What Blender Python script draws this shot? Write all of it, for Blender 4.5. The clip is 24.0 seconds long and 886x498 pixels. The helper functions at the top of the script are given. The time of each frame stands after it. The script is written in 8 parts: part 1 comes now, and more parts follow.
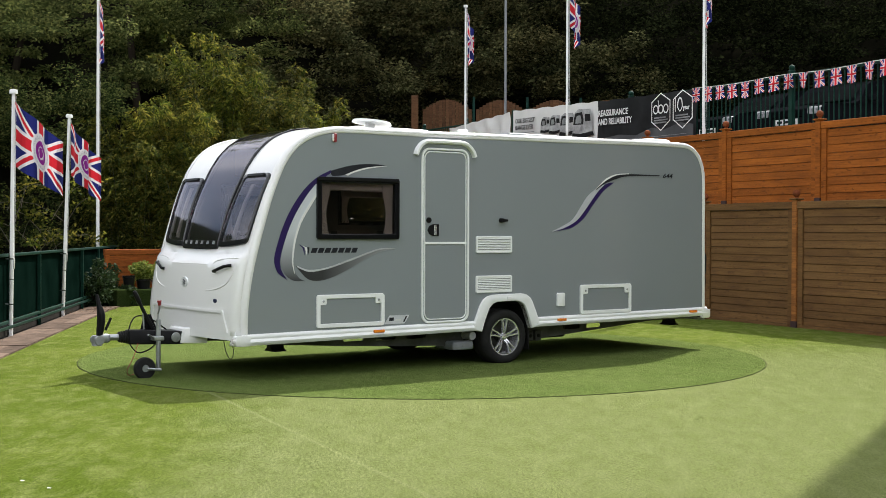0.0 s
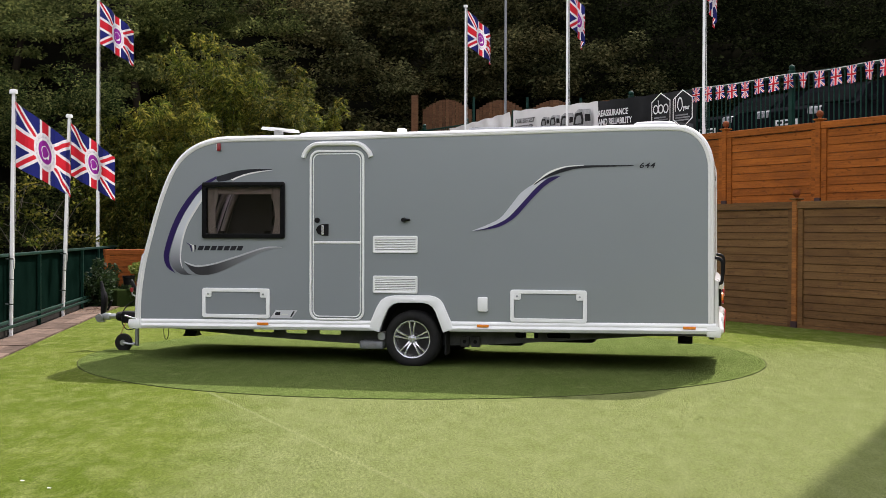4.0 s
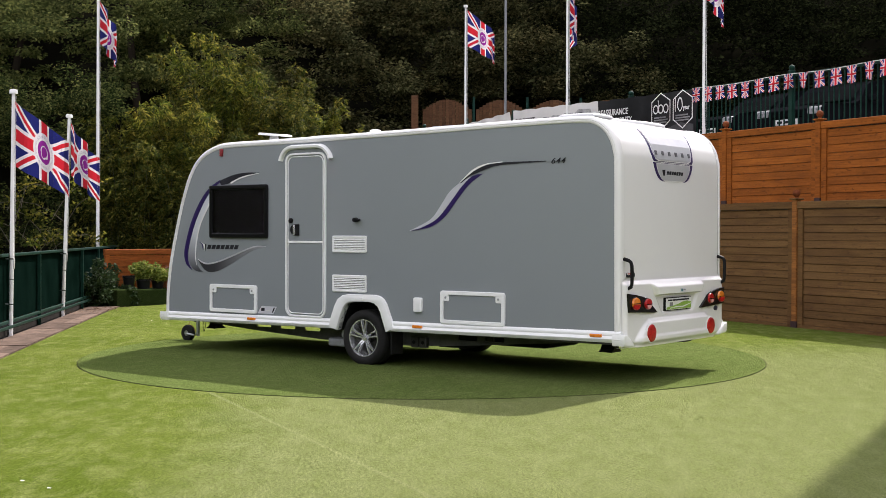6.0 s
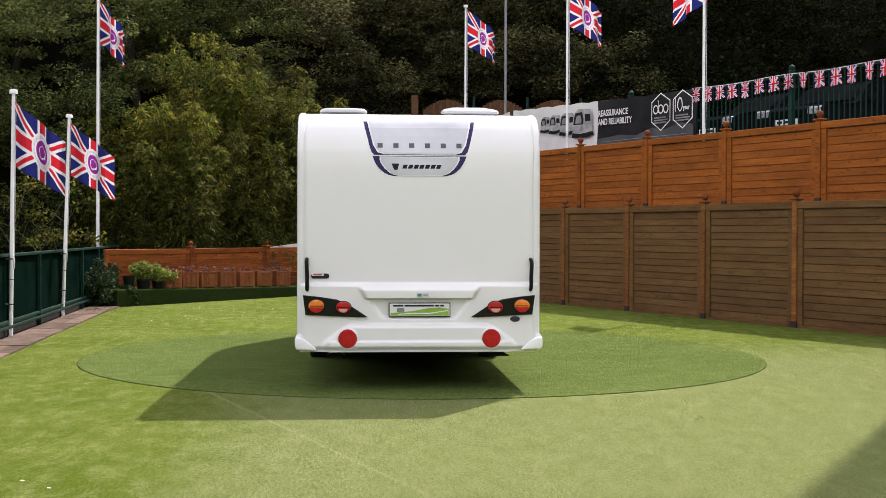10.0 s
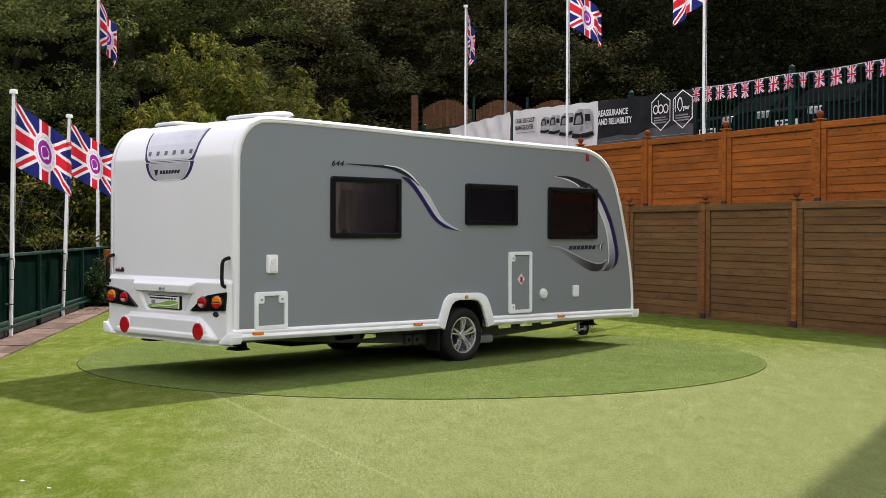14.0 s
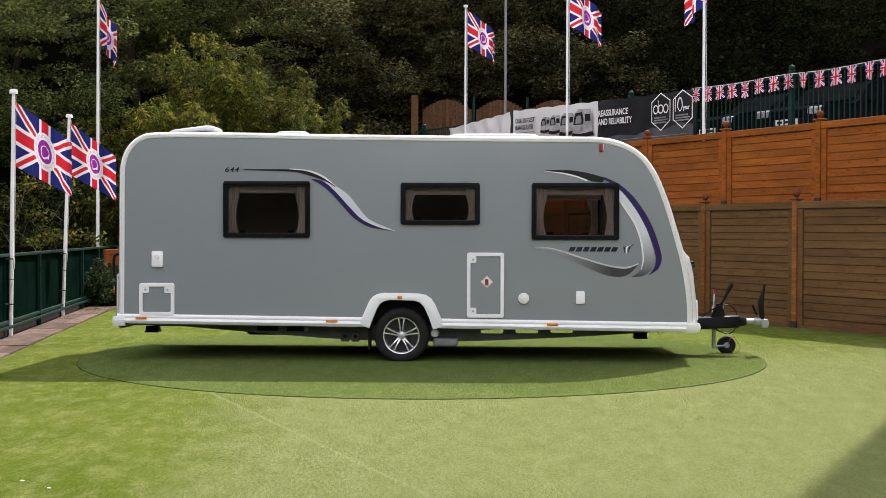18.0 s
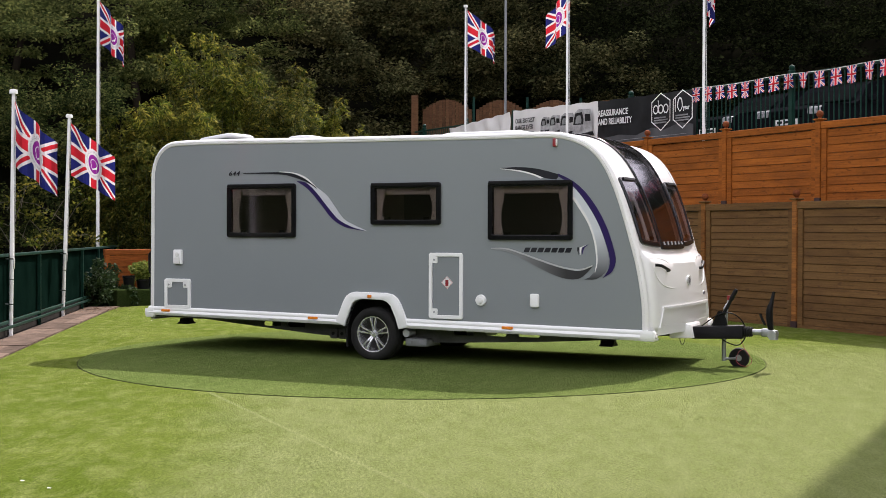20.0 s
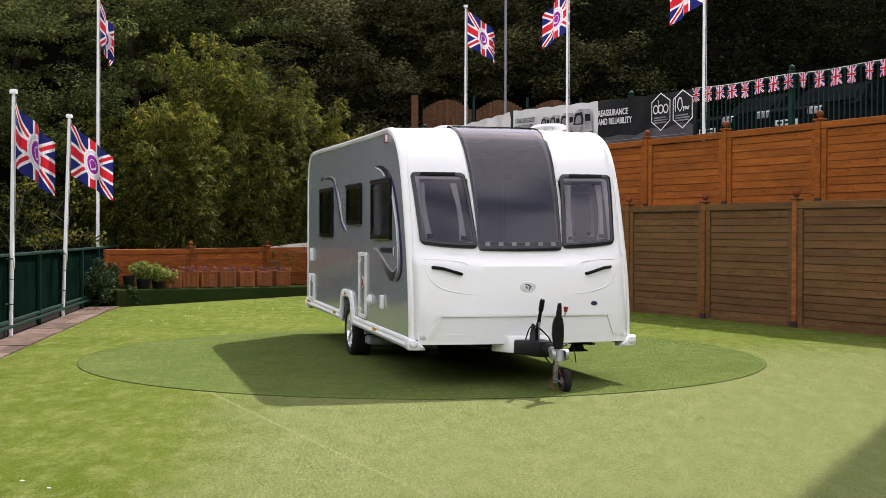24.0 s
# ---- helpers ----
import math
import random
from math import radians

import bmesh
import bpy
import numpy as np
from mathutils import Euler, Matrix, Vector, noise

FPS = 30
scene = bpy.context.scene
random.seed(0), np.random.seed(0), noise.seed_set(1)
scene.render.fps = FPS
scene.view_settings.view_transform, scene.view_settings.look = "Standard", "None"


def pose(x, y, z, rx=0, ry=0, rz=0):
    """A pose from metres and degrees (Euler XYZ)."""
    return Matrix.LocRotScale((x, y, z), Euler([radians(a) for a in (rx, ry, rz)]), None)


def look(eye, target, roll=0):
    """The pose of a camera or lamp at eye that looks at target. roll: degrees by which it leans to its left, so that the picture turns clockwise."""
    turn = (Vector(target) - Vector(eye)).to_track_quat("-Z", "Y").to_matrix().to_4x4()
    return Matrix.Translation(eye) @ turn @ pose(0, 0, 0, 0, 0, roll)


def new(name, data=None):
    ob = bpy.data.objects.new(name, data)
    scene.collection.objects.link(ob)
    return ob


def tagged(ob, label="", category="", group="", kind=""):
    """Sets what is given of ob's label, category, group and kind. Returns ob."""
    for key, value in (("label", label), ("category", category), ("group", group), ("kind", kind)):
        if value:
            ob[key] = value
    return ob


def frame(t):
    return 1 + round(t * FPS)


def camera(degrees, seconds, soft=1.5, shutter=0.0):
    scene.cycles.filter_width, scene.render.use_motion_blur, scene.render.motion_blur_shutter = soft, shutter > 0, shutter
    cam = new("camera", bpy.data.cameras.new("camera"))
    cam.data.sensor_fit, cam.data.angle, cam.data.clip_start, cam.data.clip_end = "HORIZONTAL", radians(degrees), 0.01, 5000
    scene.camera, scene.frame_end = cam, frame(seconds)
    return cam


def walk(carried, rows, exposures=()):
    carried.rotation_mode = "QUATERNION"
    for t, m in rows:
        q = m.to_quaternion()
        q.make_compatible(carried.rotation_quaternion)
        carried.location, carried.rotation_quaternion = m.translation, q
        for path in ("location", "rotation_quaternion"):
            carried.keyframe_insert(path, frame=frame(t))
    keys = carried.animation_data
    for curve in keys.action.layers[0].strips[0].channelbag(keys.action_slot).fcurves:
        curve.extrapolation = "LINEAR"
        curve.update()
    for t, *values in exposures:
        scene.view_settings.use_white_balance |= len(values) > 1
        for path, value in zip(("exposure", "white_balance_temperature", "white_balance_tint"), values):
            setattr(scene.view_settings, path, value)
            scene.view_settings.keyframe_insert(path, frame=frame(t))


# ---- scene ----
# Camera: it stands still, 15 m in front of the turntable's axis, which is the world's origin.
EYE = Vector((0.0, -14.958, 1.471))
YAW, PITCH = radians(0.90), radians(-0.754)
AIM = EYE + Vector((math.sin(YAW) * math.cos(PITCH), math.cos(YAW) * math.cos(PITCH), math.sin(PITCH)))
cam = camera(39.1, 24.0, soft=0.7)
walk(cam, [(0.0, look(EYE, AIM, 0.167)), (24.0, look(EYE, AIM, 0.167))], exposures=[(0.0, 1.05, 6320, 9), (5.0, 1.05, 6360, 18), (24.0, 1.05, 6360, 18)])

# ---- world and sun: high sun behind the place, to the right ----
SUN = Vector((1.05, 1.90, 2.50)).normalized()
world = bpy.data.worlds.new("sky")
scene.world = world
world.use_nodes = True
wn = world.node_tree
sky = wn.nodes.new("ShaderNodeTexSky")
sky.sky_type, sky.sun_disc = "NISHITA", False
sky.sun_elevation, sky.sun_rotation = math.asin(SUN.z), math.atan2(SUN.x, SUN.y)
sky.air_density, sky.dust_density, sky.ozone_density = 1.0, 3.5, 1.0
# broken white cloud over the blue
wtc = wn.nodes.new("ShaderNodeTexCoord")
cloud = wn.nodes.new("ShaderNodeTexNoise")
cloud.inputs["Scale"].default_value, cloud.inputs["Detail"].default_value, cloud.inputs["Roughness"].default_value = 2.6, 6, 0.55
wn.links.new(wtc.outputs["Generated"], cloud.inputs["Vector"])
cover = wn.nodes.new("ShaderNodeValToRGB")
cover.color_ramp.elements[0].position, cover.color_ramp.elements[1].position = 0.31, 0.53
cover.color_ramp.elements[1].color = (0.85, 0.85, 0.85, 1)
wn.links.new(cloud.outputs[0], cover.inputs[0])
blend = wn.nodes.new("ShaderNodeMix")
blend.data_type = "RGBA"
blend.inputs[7].default_value = (10.3, 10.2, 10.1, 1)
wn.links.new(cover.outputs[0], blend.inputs[0])
wn.links.new(sky.outputs[0], blend.inputs[6])
wn.links.new(blend.outputs[2], wn.nodes["Background"].inputs[0])
wn.nodes["Background"].inputs[1].default_value = 0.10
lamp = bpy.data.lights.new("sun", "SUN")
lamp.energy, lamp.angle, lamp.color = 3.65, radians(0.9), (1.0, 0.95, 0.86)
sun = new("sun", lamp)
sun.matrix_world = look(SUN * 60, (0, 0, 0))

# ---- materials ----
MATS = {}


def nodes_of(name):
    m = bpy.data.materials.new(name)
    m.use_nodes = True
    nt = m.node_tree
    return m, nt, nt.nodes["Principled BSDF"], nt.nodes.new, nt.links.new


def ramp_of(nt, fac, stops):
    r = nt.nodes.new("ShaderNodeValToRGB")
    while len(r.color_ramp.elements) < len(stops):
        r.color_ramp.elements.new(0.5)
    for e, (p, c) in zip(r.color_ramp.elements, stops):
        e.position, e.color = p, (*c, 1)
    nt.links.new(fac, r.inputs[0])
    return r.outputs[0]


def mixed(nt, kind, fac, a, b):
    m = nt.nodes.new("ShaderNodeMix")
    m.data_type, m.blend_type = "RGBA", kind
    for sock, v in ((m.inputs[0], fac), (m.inputs[6], a), (m.inputs[7], b)):
        if isinstance(v, bpy.types.NodeSocket):
            nt.links.new(v, sock)
        else:
            sock.default_value = v if isinstance(v, (int, float)) else (*v, 1)
    return m.outputs[2]


def noise_of(nt, coords, scale, detail=4, rough=0.55, stretch=None):
    if stretch:
        mp = nt.nodes.new("ShaderNodeMapping")
        mp.inputs["Scale"].default_value = stretch
        nt.links.new(coords, mp.inputs[0])
        coords = mp.outputs[0]
    n = nt.nodes.new("ShaderNodeTexNoise")
    n.inputs["Scale"].default_value, n.inputs["Detail"].default_value, n.inputs["Roughness"].default_value = scale, detail, rough
    nt.links.new(coords, n.inputs["Vector"])
    return n.outputs[0]


def surf(name, c1, c2=None, scale=3.0, fine=60.0, rough=0.5, metal=0.0, bump=0.0, coat=0.0, stretch=None, each=0.0, spec=0.5, mottle=0.35, wear=0.08):
    """Two scales of variation between c1 and c2, fine grain, and a little relief."""
    if name in MATS:
        return MATS[name]
    m, nt, b, nn, ll = nodes_of(name)
    co = nn("ShaderNodeTexCoord").outputs["Object"]
    c2 = c2 or tuple(v * 0.82 for v in c1)
    big = noise_of(nt, co, scale, stretch=stretch)
    small = noise_of(nt, co, fine, 3, stretch=stretch)
    col = ramp_of(nt, big, [(0.35, c1), (0.68, c2)])
    col = mixed(nt, "OVERLAY", mottle, col, ramp_of(nt, small, [(0.3, (0.35, 0.35, 0.35)), (0.7, (0.65, 0.65, 0.65))]))
    if each:
        info = nn("ShaderNodeObjectInfo")
        col = mixed(nt, "MULTIPLY", 1.0, col, ramp_of(nt, info.outputs["Random"], [(0.0, (1 - each,) * 3), (1.0, (1 + each * 0.4,) * 3)]))
    ll(col, b.inputs["Base Color"])
    b.inputs["Metallic"].default_value, b.inputs["Specular IOR Level"].default_value = metal, spec
    rr = nn("ShaderNodeMapRange")
    rr.inputs["To Min"].default_value, rr.inputs["To Max"].default_value = max(0.02, rough - wear), min(1, rough + wear)
    b.inputs["Roughness"].default_value = rough
    if wear:
        ll(small, rr.inputs["Value"])
        ll(rr.outputs[0], b.inputs["Roughness"])
    b.inputs["Coat Weight"].default_value, b.inputs["Coat Roughness"].default_value = coat, 0.06
    if bump:
        bp = nn("ShaderNodeBump")
        bp.inputs["Strength"].default_value, bp.inputs["Distance"].default_value = bump, 0.01
        ll(small, bp.inputs["Height"])
        ll(bp.outputs[0], b.inputs["Normal"])
    MATS[name] = m
    return m


def wood(name, c1, c2, dark, each=0.22):
    """Sawn softwood with grain along the board's x, knots and a weathered stain."""
    m, nt, b, nn, ll = nodes_of(name)
    tc, info = nn("ShaderNodeTexCoord"), nn("ShaderNodeObjectInfo")
    off = nn("ShaderNodeVectorMath")
    off.operation = "MULTIPLY_ADD"
    comb = nn("ShaderNodeCombineXYZ")
    for k in range(3):
        ll(info.outputs["Random"], comb.inputs[k])
    off.inputs[1].default_value = (17, 9, 23)
    ll(comb.outputs[0], off.inputs[0])
    ll(tc.outputs["Object"], off.inputs[2])
    co = off.outputs[0]
    grain = noise_of(nt, co, 1.0, 6, 0.65, stretch=(2.2, 40, 40))
    stain = noise_of(nt, co, 1.1, 3, 0.5, stretch=(1, 3, 3))
    knots = noise_of(nt, co, 1.0, 1, 0.3, stretch=(9, 26, 26))
    fleck = noise_of(nt, co, 1.0, 4, 0.7, stretch=(14, 60, 60))
    col = ramp_of(nt, grain, [(0.35, c2), (0.60, c1)])
    col = mixed(nt, "MIX", ramp_of(nt, stain, [(0.45, (0, 0, 0)), (0.8, (0.7, 0.7, 0.7))]), col, dark)
    col = mixed(nt, "MIX", ramp_of(nt, knots, [(0.66, (0, 0, 0)), (0.74, (0.75, 0.75, 0.75))]), col, dark)
    col = mixed(nt, "OVERLAY", 0.3, col, ramp_of(nt, fleck, [(0.35, (0.30, 0.30, 0.30)), (0.65, (0.70, 0.70, 0.70))]))
    col = mixed(nt, "MULTIPLY", 1.0, col, ramp_of(nt, info.outputs["Random"], [(0.0, (1 - each,) * 3), (1.0, (1 + each * 0.5,) * 3)]))
    ll(col, b.inputs["Base Color"])
    b.inputs["Roughness"].default_value, b.inputs["Specular IOR Level"].default_value = 0.8, 0.12
    bp = nn("ShaderNodeBump")
    bp.inputs["Strength"].default_value, bp.inputs["Distance"].default_value = 0.35, 0.004
    ll(grain, bp.inputs["Height"])
    ll(bp.outputs[0], b.inputs["Normal"])
    return m


def uvmath(nt, op, a, b=None):
    n = nt.nodes.new("ShaderNodeMath")
    n.operation = op
    for i, v in enumerate((a, b)):
        if v is None:
            continue
        if isinstance(v, (int, float)):
            n.inputs[i].default_value = v
        else:
            nt.links.new(v, n.inputs[i])
    return n.outputs[0]


def pale_share(nt, co, noise_scale):
    """0 on the lawn proper, 1 on its paler side, with a soft, uneven passage between; then the seam's line."""
    sp = nt.nodes.new("ShaderNodeSeparateXYZ")
    nt.links.new(co, sp.inputs[0])
    seam = uvmath(nt, "ADD", uvmath(nt, "MULTIPLY", uvmath(nt, "ADD", sp.outputs[0], 2.05), 0.914), uvmath(nt, "MULTIPLY", uvmath(nt, "ADD", sp.outputs[1], 3.30), 0.405))
    d = uvmath(nt, "ADD", uvmath(nt, "ADD", sp.outputs[0], 1.50), uvmath(nt, "MULTIPLY", uvmath(nt, "ADD", sp.outputs[1], 5.9), 0.085))
    wob = uvmath(nt, "MULTIPLY", uvmath(nt, "SUBTRACT", noise_of(nt, co, noise_scale, 4, 0.6), 0.5), 1.0)
    mr = nt.nodes.new("ShaderNodeMapRange")
    mr.interpolation_type = "SMOOTHSTEP"
    mr.inputs["From Min"].default_value, mr.inputs["From Max"].default_value = -0.55, 0.65
    nt.links.new(uvmath(nt, "ADD", d, wob), mr.inputs["Value"])
    back = nt.nodes.new("ShaderNodeMapRange")
    back.interpolation_type = "SMOOTHSTEP"
    back.inputs["From Min"].default_value, back.inputs["From Max"].default_value = 2.5, -1.0
    nt.links.new(uvmath(nt, "ADD", sp.outputs[1], wob), back.inputs["Value"])
    line = uvmath(nt, "LESS_THAN", uvmath(nt, "ABSOLUTE", seam), 0.020)
    front = uvmath(nt, "LESS_THAN", sp.outputs[1], -3.5)
    return uvmath(nt, "MULTIPLY", mr.outputs[0], back.outputs[0]), uvmath(nt, "MULTIPLY", line, front)


def turf_colour(nt, co, a, b_, c_, pale):
    broad = noise_of(nt, co, 0.55, 4, 0.6)
    patch = noise_of(nt, co, 6.0, 8, 0.75, stretch=(1, 0.40, 1))
    col = ramp_of(nt, broad, [(0.36, a), (0.64, b_)])
    col = mixed(nt, "MIX", ramp_of(nt, patch, [(0.46, (0, 0, 0)), (0.72, (0.72, 0.72, 0.72))]), col, c_)
    if pale:
        fac, line = pale_share(nt, co, 1.3)
        pcol = ramp_of(nt, patch, [(0.36, pale[0]), (0.68, pale[1])])
        col = mixed(nt, "MIX", uvmath(nt, "MULTIPLY", fac, 0.9), col, pcol)
        col = mixed(nt, "MIX", uvmath(nt, "MULTIPLY", line, 0.75), col, pale[1])
    return col


def turf(name, a, b_, c_, pale=None):
    """Artificial grass: short pile, flattened patches, blade-sized speckle."""
    m, nt, b, nn, ll = nodes_of(name)
    co = nn("ShaderNodeTexCoord").outputs["Object"]
    blade = noise_of(nt, co, 140, 3, 0.85)
    tuft = noise_of(nt, co, 60, 3, 0.75, stretch=(1, 0.6, 1))
    col = turf_colour(nt, co, a, b_, c_, pale)
    col = mixed(nt, "OVERLAY", 0.7, col, ramp_of(nt, blade, [(0.36, (0.10, 0.10, 0.10)), (0.64, (0.92, 0.92, 0.92))]))
    col = mixed(nt, "OVERLAY", 0.6, col, ramp_of(nt, tuft, [(0.36, (0.2, 0.2, 0.2)), (0.64, (0.8, 0.8, 0.8))]))
    ll(col, b.inputs["Base Color"])
    b.inputs["Roughness"].default_value, b.inputs["Specular IOR Level"].default_value = 0.9, 0.0
    h = mixed(nt, "ADD", 0.6, tuft, blade)
    bp = nn("ShaderNodeBump")
    bp.inputs["Strength"].default_value, bp.inputs["Distance"].default_value = 0.6, 0.015
    ll(h, bp.inputs["Height"])
    ll(bp.outputs[0], b.inputs["Normal"])
    return m


def turf_blade(name, a, b_, c_, pale=None):
    """The same colours on the single blades, a little different from blade to blade."""
    m, nt, b, nn, ll = nodes_of(name)
    co = nn("ShaderNodeTexCoord").outputs["Object"]
    geo = nn("ShaderNodeNewGeometry")
    col = turf_colour(nt, co, a, b_, c_, pale)
    col = mixed(nt, "MULTIPLY", 1.0, col, ramp_of(nt, geo.outputs["Random Per Island"], [(0.0, (0.95, 0.96, 0.92)), (0.6, (1.12, 1.12, 1.12)), (1.0, (1.7, 1.62, 1.8))]))
    ll(col, b.inputs["Base Color"])
    b.inputs["Roughness"].default_value, b.inputs["Specular IOR Level"].default_value = 0.8, 0.0
    tr = nn("ShaderNodeBsdfTranslucent")
    ll(col, tr.inputs[0])
    mx = nn("ShaderNodeMixShader")
    mx.inputs[0].default_value = 0.5
    ll(b.outputs[0], mx.inputs[1])
    ll(tr.outputs[0], mx.inputs[2])
    ll(mx.outputs[0], nt.nodes["Material Output"].inputs[0])
    return m


def leaf(name, a, b_, c_, trans=0.25, spec=0.15, drift=None):
    m, nt, b, nn, ll = nodes_of(name)
    geo = nn("ShaderNodeNewGeometry")
    co = nn("ShaderNodeTexCoord").outputs["Object"]
    col = ramp_of(nt, geo.outputs["Random Per Island"], [(0.0, a), (0.55, b_), (1.0, c_)])
    broad = noise_of(nt, co, 0.8, 3)
    if drift:
        hue = noise_of(nt, co, 1.1, 4, 0.6)
        col = mixed(nt, "MULTIPLY", 1.0, col, ramp_of(nt, hue, [(0.38, (1, 1, 1)), (0.62, drift)]))
    col = mixed(nt, "MULTIPLY", 0.8, col, ramp_of(nt, broad, [(0.3, (0.5, 0.5, 0.5)), (0.7, (1.25, 1.2, 1.1))]))
    ll(col, b.inputs["Base Color"])
    b.inputs["Roughness"].default_value, b.inputs["Specular IOR Level"].default_value = 0.65, spec
    tr = nn("ShaderNodeBsdfTranslucent")
    ll(col, tr.inputs[0])
    mx = nn("ShaderNodeMixShader")
    mx.inputs[0].default_value = trans
    ll(b.outputs[0], mx.inputs[1])
    ll(tr.outputs[0], mx.inputs[2])
    ll(mx.outputs[0], nt.nodes["Material Output"].inputs[0])
    return m


def pane(name, tint, clear):
    """Tinted acrylic: a clear part that shows the inside, and a mirror part by Fresnel."""
    m, nt, b, nn, ll = nodes_of(name)
    t = nn("ShaderNodeBsdfTransparent")
    t.inputs[0].default_value = (*tint, 1)
    g = nn("ShaderNodeBsdfGlossy")
    g.inputs["Roughness"].default_value = 0.07
    g.inputs["Color"].default_value = (0.93, 0.90, 1.0, 1)
    f = nn("ShaderNodeFresnel")
    f.inputs[0].default_value = clear
    bp = nn("ShaderNodeBump")
    bp.inputs["Strength"].default_value, bp.inputs["Distance"].default_value = 0.05, 0.02
    ll(noise_of(nt, nn("ShaderNodeTexCoord").outputs["Object"], 2.5, 1), bp.inputs["Height"])
    ll(bp.outputs[0], g.inputs["Normal"])
    mx = nn("ShaderNodeMixShader")
    ll(f.outputs[0], mx.inputs[0])
    ll(t.outputs[0], mx.inputs[1])
    ll(g.outputs[0], mx.inputs[2])
    ll(mx.outputs[0], nt.nodes["Material Output"].inputs[0])
    return m


def union_flag(name, emblem):
    """Union flag in the cloth's own u, v; with a white ring and a violet roundel where emblem is set."""
    m, nt, b, nn, ll = nodes_of(name)
    uv = nn("ShaderNodeUVMap")
    uv.uv_map = "cloth"
    sp = nn("ShaderNodeSeparateXYZ")
    ll(uv.outputs[0], sp.inputs[0])
    X = uvmath(nt, "SUBTRACT", uvmath(nt, "MULTIPLY", sp.outputs[0], 1.66), 0.83)
    Y = uvmath(nt, "SUBTRACT", sp.outputs[1], 0.5)
    ax, ay = uvmath(nt, "ABSOLUTE", X), uvmath(nt, "ABSOLUTE", Y)
    d1 = uvmath(nt, "ABSOLUTE", uvmath(nt, "SUBTRACT", uvmath(nt, "MULTIPLY", X, 0.516), uvmath(nt, "MULTIPLY", Y, 0.857)))
    d2 = uvmath(nt, "ABSOLUTE", uvmath(nt, "ADD", uvmath(nt, "MULTIPLY", X, 0.516), uvmath(nt, "MULTIPLY", Y, 0.857)))
    diag = uvmath(nt, "MINIMUM", d1, d2)
    plus = uvmath(nt, "MINIMUM", ax, ay)
    blue, white, red = (0.014, 0.018, 0.125), (0.66, 0.64, 0.66), (0.50, 0.018, 0.03)
    col = mixed(nt, "MIX", uvmath(nt, "LESS_THAN", diag, 0.085), blue, white)
    col = mixed(nt, "MIX", uvmath(nt, "LESS_THAN", diag, 0.035), col, red)
    col = mixed(nt, "MIX", uvmath(nt, "LESS_THAN", plus, 0.155), col, white)
    col = mixed(nt, "MIX", uvmath(nt, "LESS_THAN", plus, 0.095), col, red)
    if emblem:
        rr = uvmath(nt, "SQRT", uvmath(nt, "ADD", uvmath(nt, "MULTIPLY", X, X), uvmath(nt, "MULTIPLY", Y, Y)))
        col = mixed(nt, "MIX", uvmath(nt, "LESS_THAN", rr, 0.31), col, white)
        script = uvmath(nt, "GREATER_THAN", noise_of(nt, uv.outputs[0], 60, 1), 0.52)
        col = mixed(nt, "MIX", uvmath(nt, "MULTIPLY", uvmath(nt, "LESS_THAN", uvmath(nt, "ABSOLUTE", uvmath(nt, "SUBTRACT", rr, 0.25)), 0.022), script), col, (0.42, 0.40, 0.46))
        col = mixed(nt, "MIX", uvmath(nt, "LESS_THAN", rr, 0.192), col, (0.24, 0.02, 0.25))
        wob = noise_of(nt, uv.outputs[0], 9, 1)
        ring = uvmath(nt, "ABSOLUTE", uvmath(nt, "SUBTRACT", uvmath(nt, "ADD", rr, uvmath(nt, "MULTIPLY", wob, 0.14)), 0.175))
        col = mixed(nt, "MIX", uvmath(nt, "LESS_THAN", ring, 0.012), col, white)
    ll(col, b.inputs["Base Color"])
    b.inputs["Roughness"].default_value, b.inputs["Specular IOR Level"].default_value = 0.75, 0.2
    tr = nn("ShaderNodeBsdfTranslucent")
    ll(col, tr.inputs[0])
    mx = nn("ShaderNodeMixShader")
    mx.inputs[0].default_value = 0.4
    ll(b.outputs[0], mx.inputs[1])
    ll(tr.outputs[0], mx.inputs[2])
    ll(mx.outputs[0], nt.nodes["Material Output"].inputs[0])
    return m


TURF = ((0.078, 0.110, 0.016), (0.107, 0.137, 0.026), (0.196, 0.214, 0.078))
PALE = ((0.122, 0.144, 0.050), (0.158, 0.175, 0.074))
DISC = ((0.074, 0.104, 0.027), (0.089, 0.118, 0.034), (0.116, 0.140, 0.048))
GROUND = tuple(tuple(v * 0.86 for v in c) for c in TURF)
M_TURF = turf("turf", *GROUND, pale=PALE)
M_DISC = turf("turf_disc", *DISC)
M_BLADE = turf_blade("turf_blade", *TURF, pale=PALE)
M_BLADE_DISC = turf_blade("turf_blade_disc", *DISC)
M_TURF_BED = turf("turf_bed", (0.017, 0.028, 0.008), (0.024, 0.036, 0.011), (0.032, 0.044, 0.015))
M_WHITE = surf("white_grp", (0.745, 0.743, 0.738), (0.725, 0.723, 0.718), 0.8, 12, rough=0.24, coat=0.4, mottle=0.0, wear=0.0)
M_WHITE2 = surf("white_plastic", (0.80, 0.81, 0.81), (0.74, 0.75, 0.75), 4, 70, rough=0.38, mottle=0.08)
M_GREY = surf("grey_side", (0.225, 0.247, 0.262), (0.214, 0.236, 0.250), 0.4, 12, rough=0.21, coat=0.35, mottle=0.0, wear=0.0)
M_BLACK = surf("black_plastic", (0.007, 0.007, 0.0075), (0.012, 0.012, 0.013), 6, 90, rough=0.42, mottle=0.2, spec=0.09)
